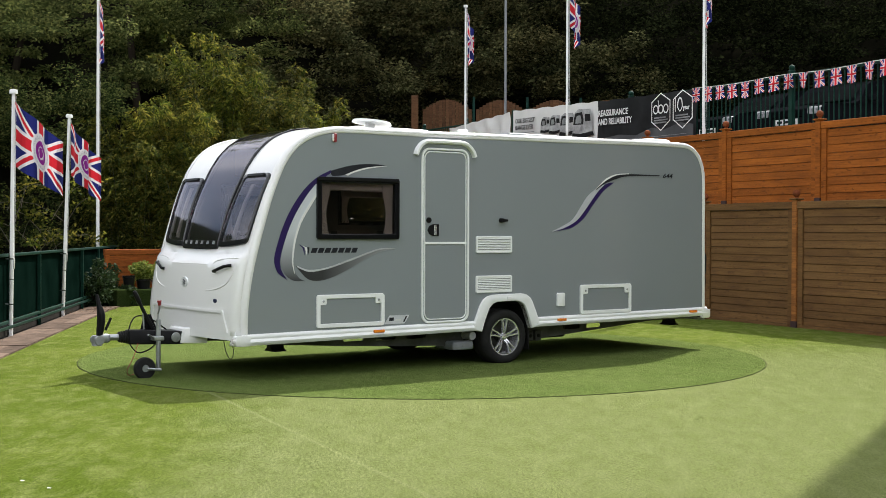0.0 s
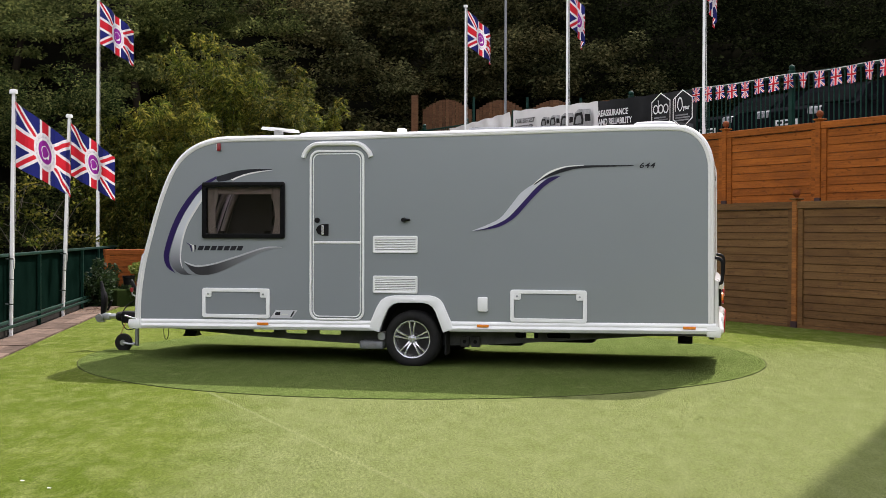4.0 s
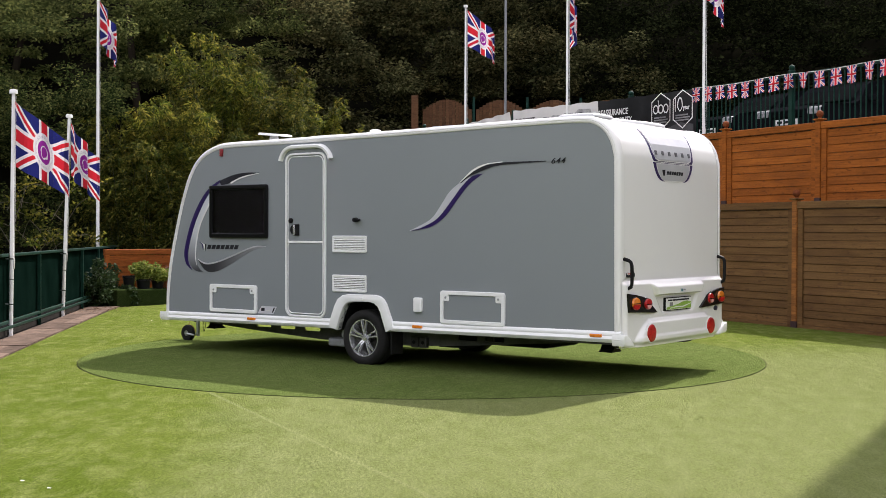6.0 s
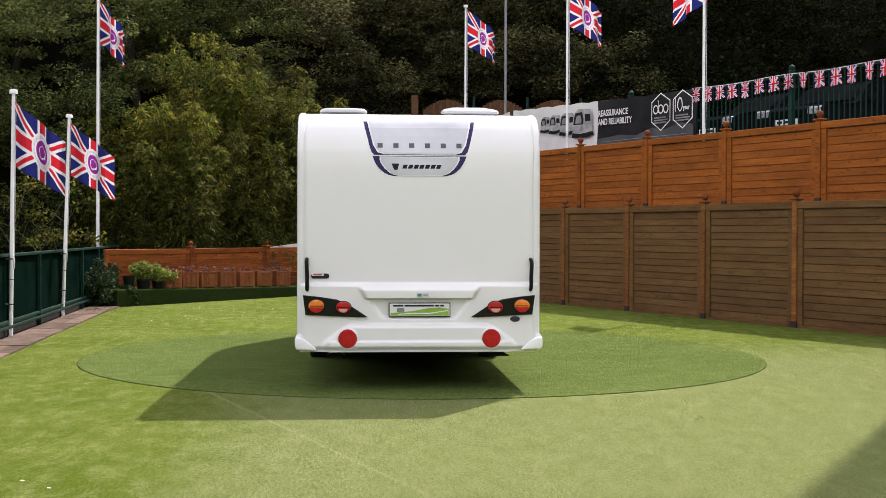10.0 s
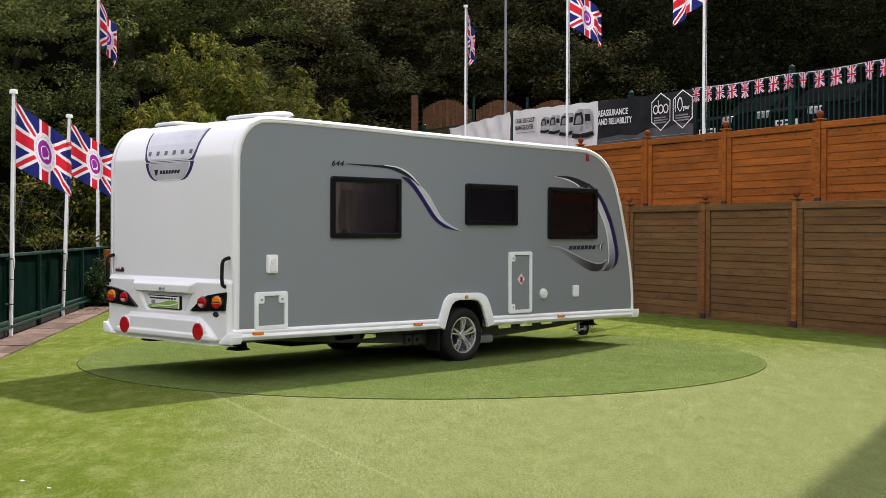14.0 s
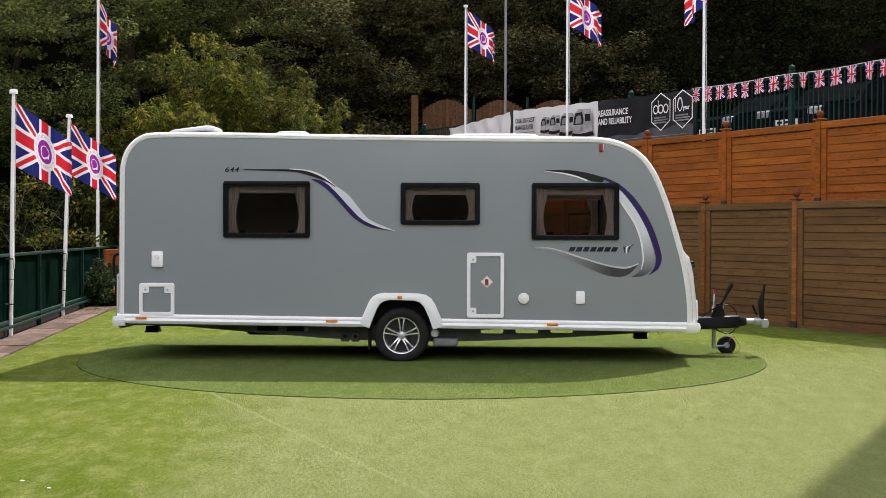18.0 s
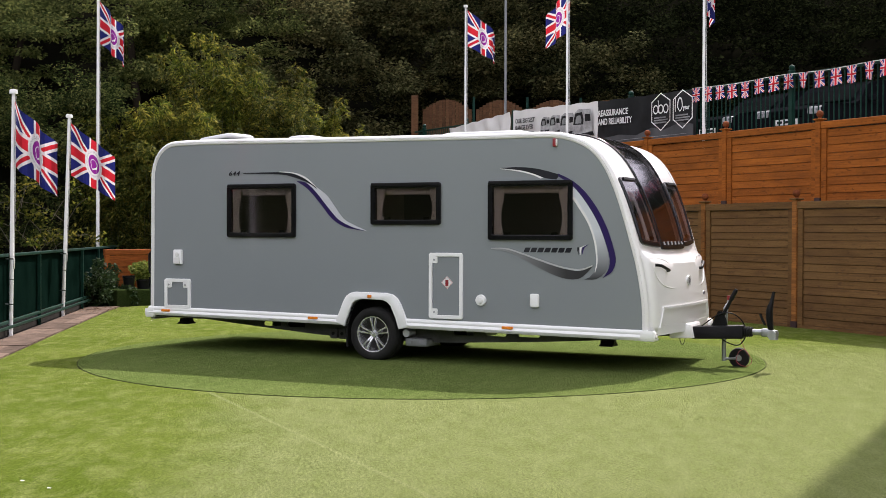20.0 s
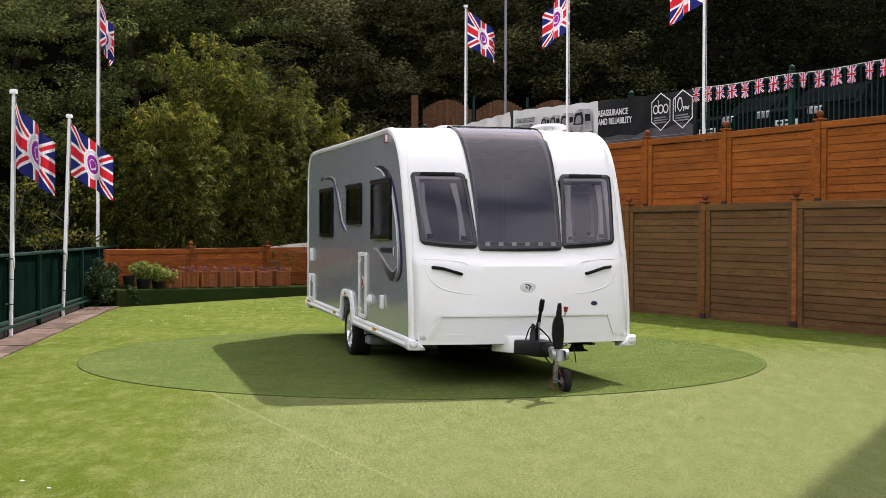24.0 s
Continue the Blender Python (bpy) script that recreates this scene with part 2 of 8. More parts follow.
M_GLOSSBLACK = surf("black_gloss", (0.005, 0.005, 0.006), (0.008, 0.008, 0.009), 4, 60, rough=0.14, mottle=0.0, wear=0.0, spec=0.28)
M_RUBBER = surf("rubber", (0.010, 0.010, 0.010), (0.017, 0.017, 0.016), 9, 80, rough=0.8, bump=0.2, spec=0.2)
M_ALLOY = surf("alloy", (0.72, 0.73, 0.75), (0.62, 0.63, 0.65), 8, 90, rough=0.24, metal=0.75, mottle=0.1)
M_STEEL = surf("galvanised", (0.42, 0.44, 0.45), (0.3, 0.31, 0.33), 9, 60, rough=0.45, metal=0.85, mottle=0.3)
M_ROLLER = surf("cast_aluminium", (0.52, 0.53, 0.54), (0.40, 0.41, 0.42), 12, 60, rough=0.5, metal=0.3, mottle=0.3)
M_DARKSTEEL = surf("dark_steel", (0.035, 0.034, 0.033), (0.06, 0.058, 0.055), 5, 60, rough=0.6, metal=0.4, mottle=0.4)
M_CHASSIS = surf("chassis_steel", (0.10, 0.10, 0.095), (0.05, 0.05, 0.048), 4, 50, rough=0.6, metal=0.5, mottle=0.4)
M_PURPLE = surf("purple_vinyl", (0.024, 0.012, 0.085), (0.020, 0.011, 0.070), 2, 40, rough=0.3, mottle=0.0, wear=0.0, spec=0.25)
M_SILVER = surf("silver_vinyl", (0.56, 0.57, 0.60), (0.42, 0.43, 0.46), 1.6, 40, rough=0.3, metal=0.35, mottle=0.0, wear=0.0)
M_PALE = surf("pale_vinyl", (0.60, 0.61, 0.66), (0.48, 0.49, 0.54), 1.6, 40, rough=0.3, metal=0.25, mottle=0.0, wear=0.0)
M_CHAR = surf("charcoal_vinyl", (0.018, 0.019, 0.023), (0.03, 0.031, 0.036), 3, 40, rough=0.4, mottle=0.0, wear=0.0, spec=0.04)
M_BADGEBLUE = surf("badge_blue", (0.012, 0.016, 0.045), (0.02, 0.024, 0.06), 20, 60, rough=0.3)
M_LETTER = surf("letter_grey", (0.060, 0.060, 0.075), (0.085, 0.085, 0.10), 4, 40, rough=0.4, mottle=0.0, wear=0.0)
M_AMBER = surf("amber_lens", (0.75, 0.22, 0.02), (0.6, 0.16, 0.01), 30, 120, rough=0.2, coat=0.5)
M_RED = surf("red_lens", (0.50, 0.008, 0.008), (0.26, 0.004, 0.006), 26, 140, rough=0.3, coat=0.2, spec=0.3)
M_REDKNOB = surf("dark_red_plastic", (0.26, 0.016, 0.022), (0.20, 0.012, 0.016), 10, 60, rough=0.4)
M_PINKLENS = surf("pink_lens", (0.66, 0.36, 0.35), (0.55, 0.26, 0.26), 40, 140, rough=0.2, coat=0.5)
M_CLEARLENS = surf("clear_lens", (0.75, 0.72, 0.72), (0.6, 0.58, 0.58), 40, 140, rough=0.2, coat=0.5)
M_GLASS = pane("tinted_acrylic", (0.66, 0.62, 0.60), 1.50)
M_GLASS_FRONT = pane("front_acrylic", (0.60, 0.57, 0.60), 1.62)
M_GLASS_DARK = pane("dark_acrylic", (0.36, 0.34, 0.37), 1.62)
M_BORDER = surf("tinted_border", (0.010, 0.010, 0.013), (0.014, 0.014, 0.018), 3, 40, rough=0.14, mottle=0.0, wear=0.0, spec=0.45)
M_LINING = surf("lining", (0.62, 0.57, 0.50), (0.55, 0.50, 0.44), 2, 40, rough=0.7)
M_CURTAIN = surf("curtain_cloth", (0.86, 0.84, 0.80), (0.78, 0.76, 0.72), 8, 90, rough=0.85)
M_SEAT = surf("seat_cloth", (0.36, 0.29, 0.23), (0.28, 0.22, 0.18), 5, 90, rough=0.9)
M_FURN = surf("cabinet_wood", (0.42, 0.30, 0.19), (0.33, 0.22, 0.13), 3, 50, rough=0.5, stretch=(1, 1, 8))
M_ORANGE = wood("orange_timber", (0.325, 0.098, 0.015), (0.215, 0.060, 0.009), (0.115, 0.032, 0.006), each=0.20)
M_BROWN = wood("brown_timber", (0.158, 0.086, 0.033), (0.102, 0.053, 0.020), (0.070, 0.032, 0.014), each=0.16)
# darker copy of the orange timber, with the back fence's shade in its colour
M_ORANGE_SHADED = wood("shaded_orange_timber", (0.30, 0.088, 0.018), (0.165, 0.044, 0.009), (0.085, 0.025, 0.008), each=0.3)
M_POST = wood("post_timber", (0.30, 0.120, 0.032), (0.16, 0.062, 0.018), (0.09, 0.036, 0.013))
M_FINIAL = wood("finial_timber", (0.22, 0.062, 0.022), (0.15, 0.040, 0.015), (0.09, 0.026, 0.011))
M_SHOE = surf("post_shoe_paint", (0.050, 0.030, 0.032), (0.035, 0.022, 0.024), 6, 60, rough=0.7, spec=0.1)
M_FARFENCE = wood("far_fence_timber", (0.125, 0.062, 0.030), (0.080, 0.039, 0.019), (0.05, 0.027, 0.015))
M_CEDAR = wood("planter_timber", (0.25, 0.090, 0.034), (0.17, 0.058, 0.022), (0.10, 0.036, 0.016))
M_GREENMETAL = surf("green_paint", (0.006, 0.034, 0.024), (0.004, 0.025, 0.018), 5, 70, rough=0.5, mottle=0.2, spec=0.12)
M_NETTING = surf("green_netting", (0.002, 0.007, 0.005), (0.004, 0.012, 0.009), 2, 160, rough=0.95, mottle=0.6, bump=0.4, spec=0.0)
M_POLE = surf("pole_white", (0.86, 0.86, 0.86), (0.76, 0.76, 0.76), 3, 60, rough=0.35, mottle=0.1)
M_GREYPOLE = surf("pole_grey", (0.25, 0.26, 0.27), (0.2, 0.21, 0.22), 3, 60, rough=0.5)
M_PAVE = surf("paving", (0.170, 0.122, 0.096), (0.090, 0.066, 0.052), 5, 45, rough=0.9, bump=0.5, each=0.35, spec=0.05, mottle=0.6)
M_MORTAR = surf("mortar", (0.06, 0.05, 0.04), (0.045, 0.038, 0.03), 6, 60, rough=0.95, bump=0.3)
M_CONCRETE = surf("concrete", (0.10, 0.095, 0.09), (0.06, 0.06, 0.055), 4, 50, rough=0.9, bump=0.3)
M_PLINTH = surf("plinth_concrete", (0.035, 0.032, 0.028), (0.022, 0.020, 0.018), 4, 50, rough=0.95, bump=0.3, spec=0.05)
# darker than soil is: the shade under the trees is put into the colour
M_SOIL_SHADED = surf("soil", (0.0045, 0.0045, 0.003), (0.007, 0.007, 0.0045), 2, 20, rough=1.0, bump=0.6, spec=0.0)
M_BANNER_W = surf("banner_white", (0.66, 0.65, 0.645), (0.58, 0.575, 0.57), 2, 60, rough=0.6, mottle=0.08, spec=0.1)
M_BANNER_K = surf("banner_charcoal", (0.010, 0.0105, 0.011), (0.026, 0.027, 0.029), 1.1, 60, rough=0.6, mottle=0.1, spec=0.1)
M_BANNER_HILL = surf("banner_hill", (0.085, 0.088, 0.092), (0.050, 0.052, 0.055), 2.0, 60, rough=0.6, mottle=0.1, spec=0.1)
M_PRINT_W = surf("print_white", (0.72, 0.72, 0.72), (0.66, 0.66, 0.66), 2, 60, rough=0.5, mottle=0.05)
M_PRINT_G = surf("print_grey", (0.16, 0.163, 0.166), (0.27, 0.275, 0.28), 3, 30, rough=0.6, mottle=0.3, spec=0.05)
M_PRINT_K = surf("print_dark", (0.012, 0.012, 0.013), (0.022, 0.022, 0.023), 3, 30, rough=0.6, mottle=0.2, spec=0.03)
M_PRINT_D = surf("print_mid", (0.42, 0.42, 0.425), (0.20, 0.20, 0.205), 5, 30, rough=0.6, mottle=0.3, spec=0.05)
M_PLATE_GREEN = surf("plate_green", (0.26, 0.44, 0.05), (0.20, 0.36, 0.04), 4, 30, rough=0.4)
M_ROPE = surf("rope_white", (0.65, 0.65, 0.63), (0.55, 0.55, 0.53), 9, 120, rough=0.8)
M_BARK = surf("bark", (0.035, 0.028, 0.02), (0.022, 0.018, 0.014), 3, 30, rough=0.95, bump=0.8, stretch=(1, 1, 0.25), spec=0.0)
M_CANE = surf("bamboo_cane", (0.075, 0.080, 0.026), (0.050, 0.055, 0.018), 4, 30, rough=0.5)
# three tones of woodland leaf; the unlit right side's shade is in the colour
M_LEAF_UNLIT = leaf("leaf_unlit", (0.004, 0.006, 0.003), (0.012, 0.016, 0.007), (0.042, 0.050, 0.022), 0.2, 0.0)
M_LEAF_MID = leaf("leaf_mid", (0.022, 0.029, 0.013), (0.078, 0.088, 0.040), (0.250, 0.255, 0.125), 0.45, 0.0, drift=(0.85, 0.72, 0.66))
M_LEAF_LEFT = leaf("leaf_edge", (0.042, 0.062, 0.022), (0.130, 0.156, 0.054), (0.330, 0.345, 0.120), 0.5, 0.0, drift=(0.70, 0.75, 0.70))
M_LEAF_SHRUB = leaf("leaf_shrub", (0.010, 0.017, 0.006), (0.036, 0.050, 0.018), (0.170, 0.175, 0.060), 0.3, 0.0, drift=(0.55, 0.65, 0.6))
M_LEAF_BAMBOO = leaf("leaf_bamboo", (0.040, 0.058, 0.011), (0.140, 0.145, 0.026), (0.420, 0.345, 0.060), 0.5, 0.05, drift=(0.55, 0.75, 0.60))
# darker, greener bamboo copy: the shade on those clumps is in the leaf colour
M_LEAF_BAMBOO_SHADED = leaf("leaf_bamboo_shaded", (0.024, 0.042, 0.010), (0.072, 0.096, 0.022), (0.220, 0.215, 0.050), 0.45, 0.05, drift=(1.25, 1.08, 0.85))
M_LEAF_HEDGE = leaf("leaf_hedge", (0.03, 0.042, 0.02), (0.045, 0.058, 0.03), (0.06, 0.072, 0.04), 0.1, 0.0)
M_LEAF_IVY = leaf("leaf_ivy", (0.012, 0.028, 0.010), (0.024, 0.046, 0.016), (0.05, 0.08, 0.03))
M_LEAF_BRIGHT = leaf("leaf_bright", (0.10, 0.15, 0.025), (0.19, 0.24, 0.05), (0.38, 0.40, 0.10), 0.4)
M_REDLEAF = leaf("leaf_rust", (0.10, 0.04, 0.035), (0.18, 0.07, 0.06), (0.26, 0.12, 0.09))
M_CARGLASS = surf("car_glass", (0.004, 0.0045, 0.005), (0.007, 0.0075, 0.008), 2, 40, rough=0.5, mottle=0.0, spec=0.0)
# rim colour that carries the shade in the gap round the disc
M_RIM = surf("rim_gap_shade", (0.065, 0.074, 0.032), (0.022, 0.026, 0.013), 0.5, 60, rough=0.9, spec=0.0)
M_CAR_DARK = surf("car_dark", (0.006, 0.0065, 0.008), (0.009, 0.0095, 0.011), 1, 40, rough=0.8, mottle=0.05, spec=0.0)
M_CARLAMP = surf("car_lamp_lens", (0.40, 0.41, 0.43), (0.06, 0.065, 0.07), 16, 60, rough=0.3, spec=0.4)
M_FLAG = union_flag("flag_cloth", False)
M_FLAG_E = union_flag("flag_cloth_emblem", True)


# ---- mesh helpers ----
def finish(name, bm, mat, smooth=0):
    me = bpy.data.meshes.new(name)
    bmesh.ops.recalc_face_normals(bm, faces=bm.faces[:])
    bm.to_mesh(me)
    bm.free()
    me.materials.append(mat)
    if smooth:
        me.polygons.foreach_set("use_smooth", [True] * len(me.polygons))
        me.set_sharp_from_angle(angle=radians(smooth))
    return me


def part(name, bm, mat, parent=None, label="", smooth=0, at=None):
    ob = new(name, finish(name, bm, mat, smooth))
    if parent:
        ob.parent = parent
    if at:
        ob.location = at
    if label:
        ob["label"] = label
    return ob


def piece(name, me, parent, m):
    ob = new(name, me)
    ob.parent = parent
    ob.matrix_basis = m
    return ob


def thing(name, m, label, category, group="", kind=""):
    ob = new(name)
    ob.empty_display_size = 0.2
    ob.matrix_basis = m
    return tagged(ob, label, category, group, kind)


def box(bm, x0, x1, y0, y1, z0, z1, bevel=0.0, seg=2):
    vs = [bm.verts.new(p) for p in ((x0, y0, z0), (x1, y0, z0), (x1, y1, z0), (x0, y1, z0), (x0, y0, z1), (x1, y0, z1), (x1, y1, z1), (x0, y1, z1))]
    fs = [bm.faces.new([vs[i] for i in f]) for f in ((3, 2, 1, 0), (4, 5, 6, 7), (0, 1, 5, 4), (1, 2, 6, 5), (2, 3, 7, 6), (3, 0, 4, 7))]
    if bevel:
        es = {e for f in fs for e in f.edges}
        bmesh.ops.bevel(bm, geom=list(es), offset=bevel, segments=seg, profile=0.5, affect="EDGES")
    return bm


def boxed(*a, **k):
    return box(bmesh.new(), *a, **k)


def ring_of(bm, c, u, v, r, seg):
    return [bm.verts.new(c + (u * math.cos(a) + v * math.sin(a)) * r) for a in (2 * math.pi * i / seg for i in range(seg))]


def tube(bm, pts, radii, seg=10, closed=True):
    """A round bar along pts; radii: one number or one for each point."""
    pts = [Vector(p) for p in pts]
    if isinstance(radii, (int, float)):
        radii = [radii] * len(pts)
    rings, prev = [], None
    for i, p in enumerate(pts):
        t = (pts[min(i + 1, len(pts) - 1)] - pts[max(i - 1, 0)]).normalized()
        u = prev - t * prev.dot(t) if prev else (Vector((0, 0, 1)) if abs(t.z) < 0.9 else Vector((1, 0, 0))).cross(t)
        u.normalize()
        prev = u
        rings.append(ring_of(bm, p, u, t.cross(u), radii[i], seg))
    for a, b in zip(rings, rings[1:]):
        for i in range(seg):
            bm.faces.new((a[i], a[(i + 1) % seg], b[(i + 1) % seg], b[i]))
    if closed:
        bm.faces.new(rings[0][::-1])
        bm.faces.new(rings[-1])
    return bm


def tubed(*a, **k):
    return tube(bmesh.new(), *a, **k)


def prism(bm, pts, f, d0, d1, holes=(), bevel=0.0):
    """A plate with the outline pts (a, b) between the depths d0 and d1; f(a, b, d) gives the place."""
    edges = []
    for loop in (pts, *holes):
        vs = [bm.verts.new(f(a, b, d0)) for a, b in loop]
        edges += [bm.edges.new((vs[i], vs[(i + 1) % len(vs)])) for i in range(len(vs))]
    if holes:
        made = bmesh.ops.triangle_fill(bm, edges=edges, use_beauty=True)
        faces = [g for g in made["geom"] if isinstance(g, bmesh.types.BMFace)]
    else:
        faces = [bm.faces.new(vs)]
    out = bmesh.ops.extrude_face_region(bm, geom=faces)
    shift = f(0, 0, d1) - f(0, 0, d0)
    vs = [g for g in out["geom"] if isinstance(g, bmesh.types.BMVert)]
    bmesh.ops.translate(bm, verts=vs, vec=shift)
    if bevel:
        tops = set(vs)
        es = [e for e in bm.edges if e.verts[0] in tops and e.verts[1] in tops and len([x for x in e.link_faces if all(q in tops for q in x.verts)]) == 1]
        bmesh.ops.bevel(bm, geom=es, offset=bevel, segments=2, profile=0.5, affect="EDGES")
    return bm


def rounded(x0, x1, z0, z1, r, n=5):
    out = []
    for cx, cz, a0 in ((x1 - r, z1 - r, 0), (x0 + r, z1 - r, 90), (x0 + r, z0 + r, 180), (x1 - r, z0 + r, 270)):
        for k in range(n + 1):
            a = radians(a0 + 90 * k / n)
            out.append((cx + r * math.cos(a), cz + r * math.sin(a)))
    return out


def smooth_path(pts, step):
    """Catmull-Rom through pts, resampled at about the step."""
    pts = [Vector(p) for p in pts]
    ext = [pts[0] * 2 - pts[1], *pts, pts[-1] * 2 - pts[-2]]
    out = []
    for i in range(1, len(ext) - 2):
        p0, p1, p2, p3 = ext[i - 1:i + 3]
        n = max(1, round((p2 - p1).length / step))
        for k in range(n):
            t = k / n
            out.append(0.5 * (2 * p1 + (p2 - p0) * t + (2 * p0 - 5 * p1 + 4 * p2 - p3) * t * t + (3 * p1 - p0 - 3 * p2 + p3) * t ** 3))
    return out + [pts[-1]]


def text_mesh(name, body, size, mat, parent, m, shear=0.0, label="", spread=1.0):
    cu = bpy.data.curves.new(name, "FONT")
    cu.body, cu.size, cu.extrude, cu.shear, cu.space_character = body, size, 0.0015, shear, spread
    cu.materials.append(mat)
    ob = new(name, cu)
    ob.parent = parent
    ob.matrix_basis = m
    if label:
        ob["label"] = label
    return ob


def leaves(rng, centres, sizes, count, length, width, droop=0.3, spreadz=0.8):
    """Vertices and faces of many small leaf blades scattered over ellipsoids."""
    idx = rng.choice(len(centres), count, p=np.prod(sizes, axis=1) ** (2 / 3) / (np.prod(sizes, axis=1) ** (2 / 3)).sum())
    d = rng.normal(size=(count, 3))
    d /= np.linalg.norm(d, axis=1)[:, None]
    rad = rng.uniform(0.55, 1.0, count) ** 0.6 * rng.uniform(0.85, 1.12, count)
    c = centres[idx] + d * sizes[idx] * rad[:, None]
    a = rng.normal(size=(count, 3)) * (1, 1, spreadz) + (0, 0, -droop)
    a /= np.linalg.norm(a, axis=1)[:, None]
    b = np.cross(a, rng.normal(size=(count, 3)))
    b /= np.linalg.norm(b, axis=1)[:, None]
    k = rng.uniform(0.6, 1.35, count)[:, None]
    L, W = a * length * k, b * width * k
    v = np.stack([c, c + L * 0.45 + W, c + L, c + L * 0.5 - W], 1).reshape(-1, 3)
    return v


def pads(rng, centres, sizes, count, length, width, tilt=0.8):
    """Leaf blades on flat, layered boughs: each lies roughly level, its face to the sky."""
    share = np.prod(sizes[:, :2], axis=1)
    idx = rng.choice(len(centres), count, p=share / share.sum())
    d = rng.normal(size=(count, 3))
    d /= np.linalg.norm(d, axis=1)[:, None]
    c = centres[idx] + d * sizes[idx] * (rng.uniform(0, 1, count) ** 0.45)[:, None]
    # the rim of a bough hangs lower than its middle
    c[:, 2] -= 0.35 * sizes[idx][:, 0] * np.hypot(d[:, 0], d[:, 1]) ** 2 * rng.uniform(0.3, 1.2, count)
    a = d * (1, 1, 0.2) + rng.normal(size=(count, 3)) * (0.8, 0.8, 0.35) + (0, 0, -0.25)
    a /= np.linalg.norm(a, axis=1)[:, None]
    b = np.cross(a, np.array((0, 0, 1.0)) + rng.normal(size=(count, 3)) * tilt)
    b /= np.linalg.norm(b, axis=1)[:, None]
    k = rng.uniform(0.6, 1.35, count)[:, None]
    L, B = a * length * k, b * width * k
    return np.stack([c, c + L * 0.45 + B, c + L, c + L * 0.5 - B], 1).reshape(-1, 3)


def leaf_object(name, v, mat, parent=None, sides=4):
    n = len(v) // sides
    me = bpy.data.meshes.new(name)
    me.vertices.add(len(v))
    me.vertices.foreach_set("co", v.astype(np.float32).ravel())
    me.loops.add(n * sides)
    me.loops.foreach_set("vertex_index", np.arange(n * sides, dtype=np.int32))
    me.polygons.add(n)
    me.polygons.foreach_set("loop_start", np.arange(n, dtype=np.int32) * sides)
    me.update(calc_edges=True)
    me.materials.append(mat)
    ob = new(name, me)
    if parent:
        ob.parent = parent
    return ob


def blades(rng, xy, height, width, lean):
    """Grass blades standing at the places xy; lean is a common bend."""
    n = len(xy)
    h = height * rng.uniform(0.6, 1.25, n)[:, None]
    a = rng.uniform(0, 2 * math.pi, n)
    side = np.stack([np.cos(a), np.sin(a), np.zeros(n)], 1) * width
    base = np.concatenate([xy, np.zeros((n, 1))], 1)
    tip = np.concatenate([rng.normal(0, 0.55, (n, 2)) + np.array(lean), np.full((n, 1), 0.85)], 1)
    tip = tip / np.linalg.norm(tip, axis=1)[:, None] * h
    return np.stack([base - side, base + side, base + tip], 1).reshape(-1, 3)


# ---- the ground and the lawn ----
def sheet(name, pts, z0, z1, mat, label, category):
    bm = prism(bmesh.new(), pts, lambda a, b, d: Vector((a, b, d)), z0, z1)
    return tagged(part(name, bm, mat), label, category, kind="structure")


def ground():
    bm = bmesh.new()
    bmesh.ops.create_grid(bm, x_segments=60, y_segments=60, size=600)
    for v in bm.verts:
        v.co.z = -0.03
    tagged(part("ground", bm, M_SOIL_SHADED), "bare soil running out under the trees, their shade in its near-black colour", "ground", kind="structure")


LAWN = [(-4.25, -6.0), (-4.87, -0.54), (-5.27, 3.05), (-5.95, 9.4), (-2.96, 13.62), (-0.6, 17.0), (2.9, 10.6), (5.84, 4.6), (9.9, -3.7), (10.0, -30.0), (-6.0, -30.0)]
ground()
# rolls of artificial turf, laid side by side; the seam runs away from the turntable towards the camera
sheet("lawn", LAWN, -0.03, 0.0, M_TURF, "bright green artificial turf with flattened patches and faint seams", "lawn")
# the pile of the turf, thickest where it lies nearest
def scatter(rng, n, y0, y1, power, keep):
    """Places in the wedge in front of the camera, denser towards it."""
    d = (y0 - EYE.y) * ((y1 - EYE.y) / (y0 - EYE.y)) ** (rng.uniform(0, 1, n) ** power)
    x = rng.uniform(-0.40, 0.42, n) * d
    xy = np.stack([x, d + EYE.y], 1)
    return xy[keep(xy[:, 0], xy[:, 1])]


rng = np.random.default_rng(21)
off_disc = lambda x, y: (np.hypot(x, y) > 4.02) & (x > np.interp(y, [-9, -6, -0.54, 3.05, 9.4], [-3.9, -4.25, -4.87, -5.27, -5.95])) & (x < 8.1 - 0.49 * (y + 0.1))
xy = scatter(rng, 300000, -8.6, 9.0, 1.0, lambda x, y: off_disc(x, y))
tagged(leaf_object("turf_pile", blades(rng, xy, 0.0065, 0.0018, (0.35, 0.1)), M_BLADE, sides=3), "short green blades of the artificial turf, paler on one side", "turf", kind="stuff")

# ---- turntable: a turf-covered disc that turns with the caravan ----
R_DISC = 3.98
turntable = thing("turntable", pose(0, 0, 0), "round turf-covered turntable let into the lawn", "turntable")
bm = bmesh.new()
N = 160
rings = []
for r, z in ((0.0, 0.012), (1.2, 0.012), (2.4, 0.012), (3.4, 0.012), (R_DISC - 0.03, 0.012), (R_DISC, 0.006), (R_DISC, -0.02)):
    if r == 0:
        rings.append([bm.verts.new((0, 0, z))])
    else:
        rings.append([bm.verts.new((r * math.cos(2 * math.pi * i / N), r * math.sin(2 * math.pi * i / N), z)) for i in range(N)])
for i in range(N):
    bm.faces.new((rings[0][0], rings[1][i], rings[1][(i + 1) % N]))
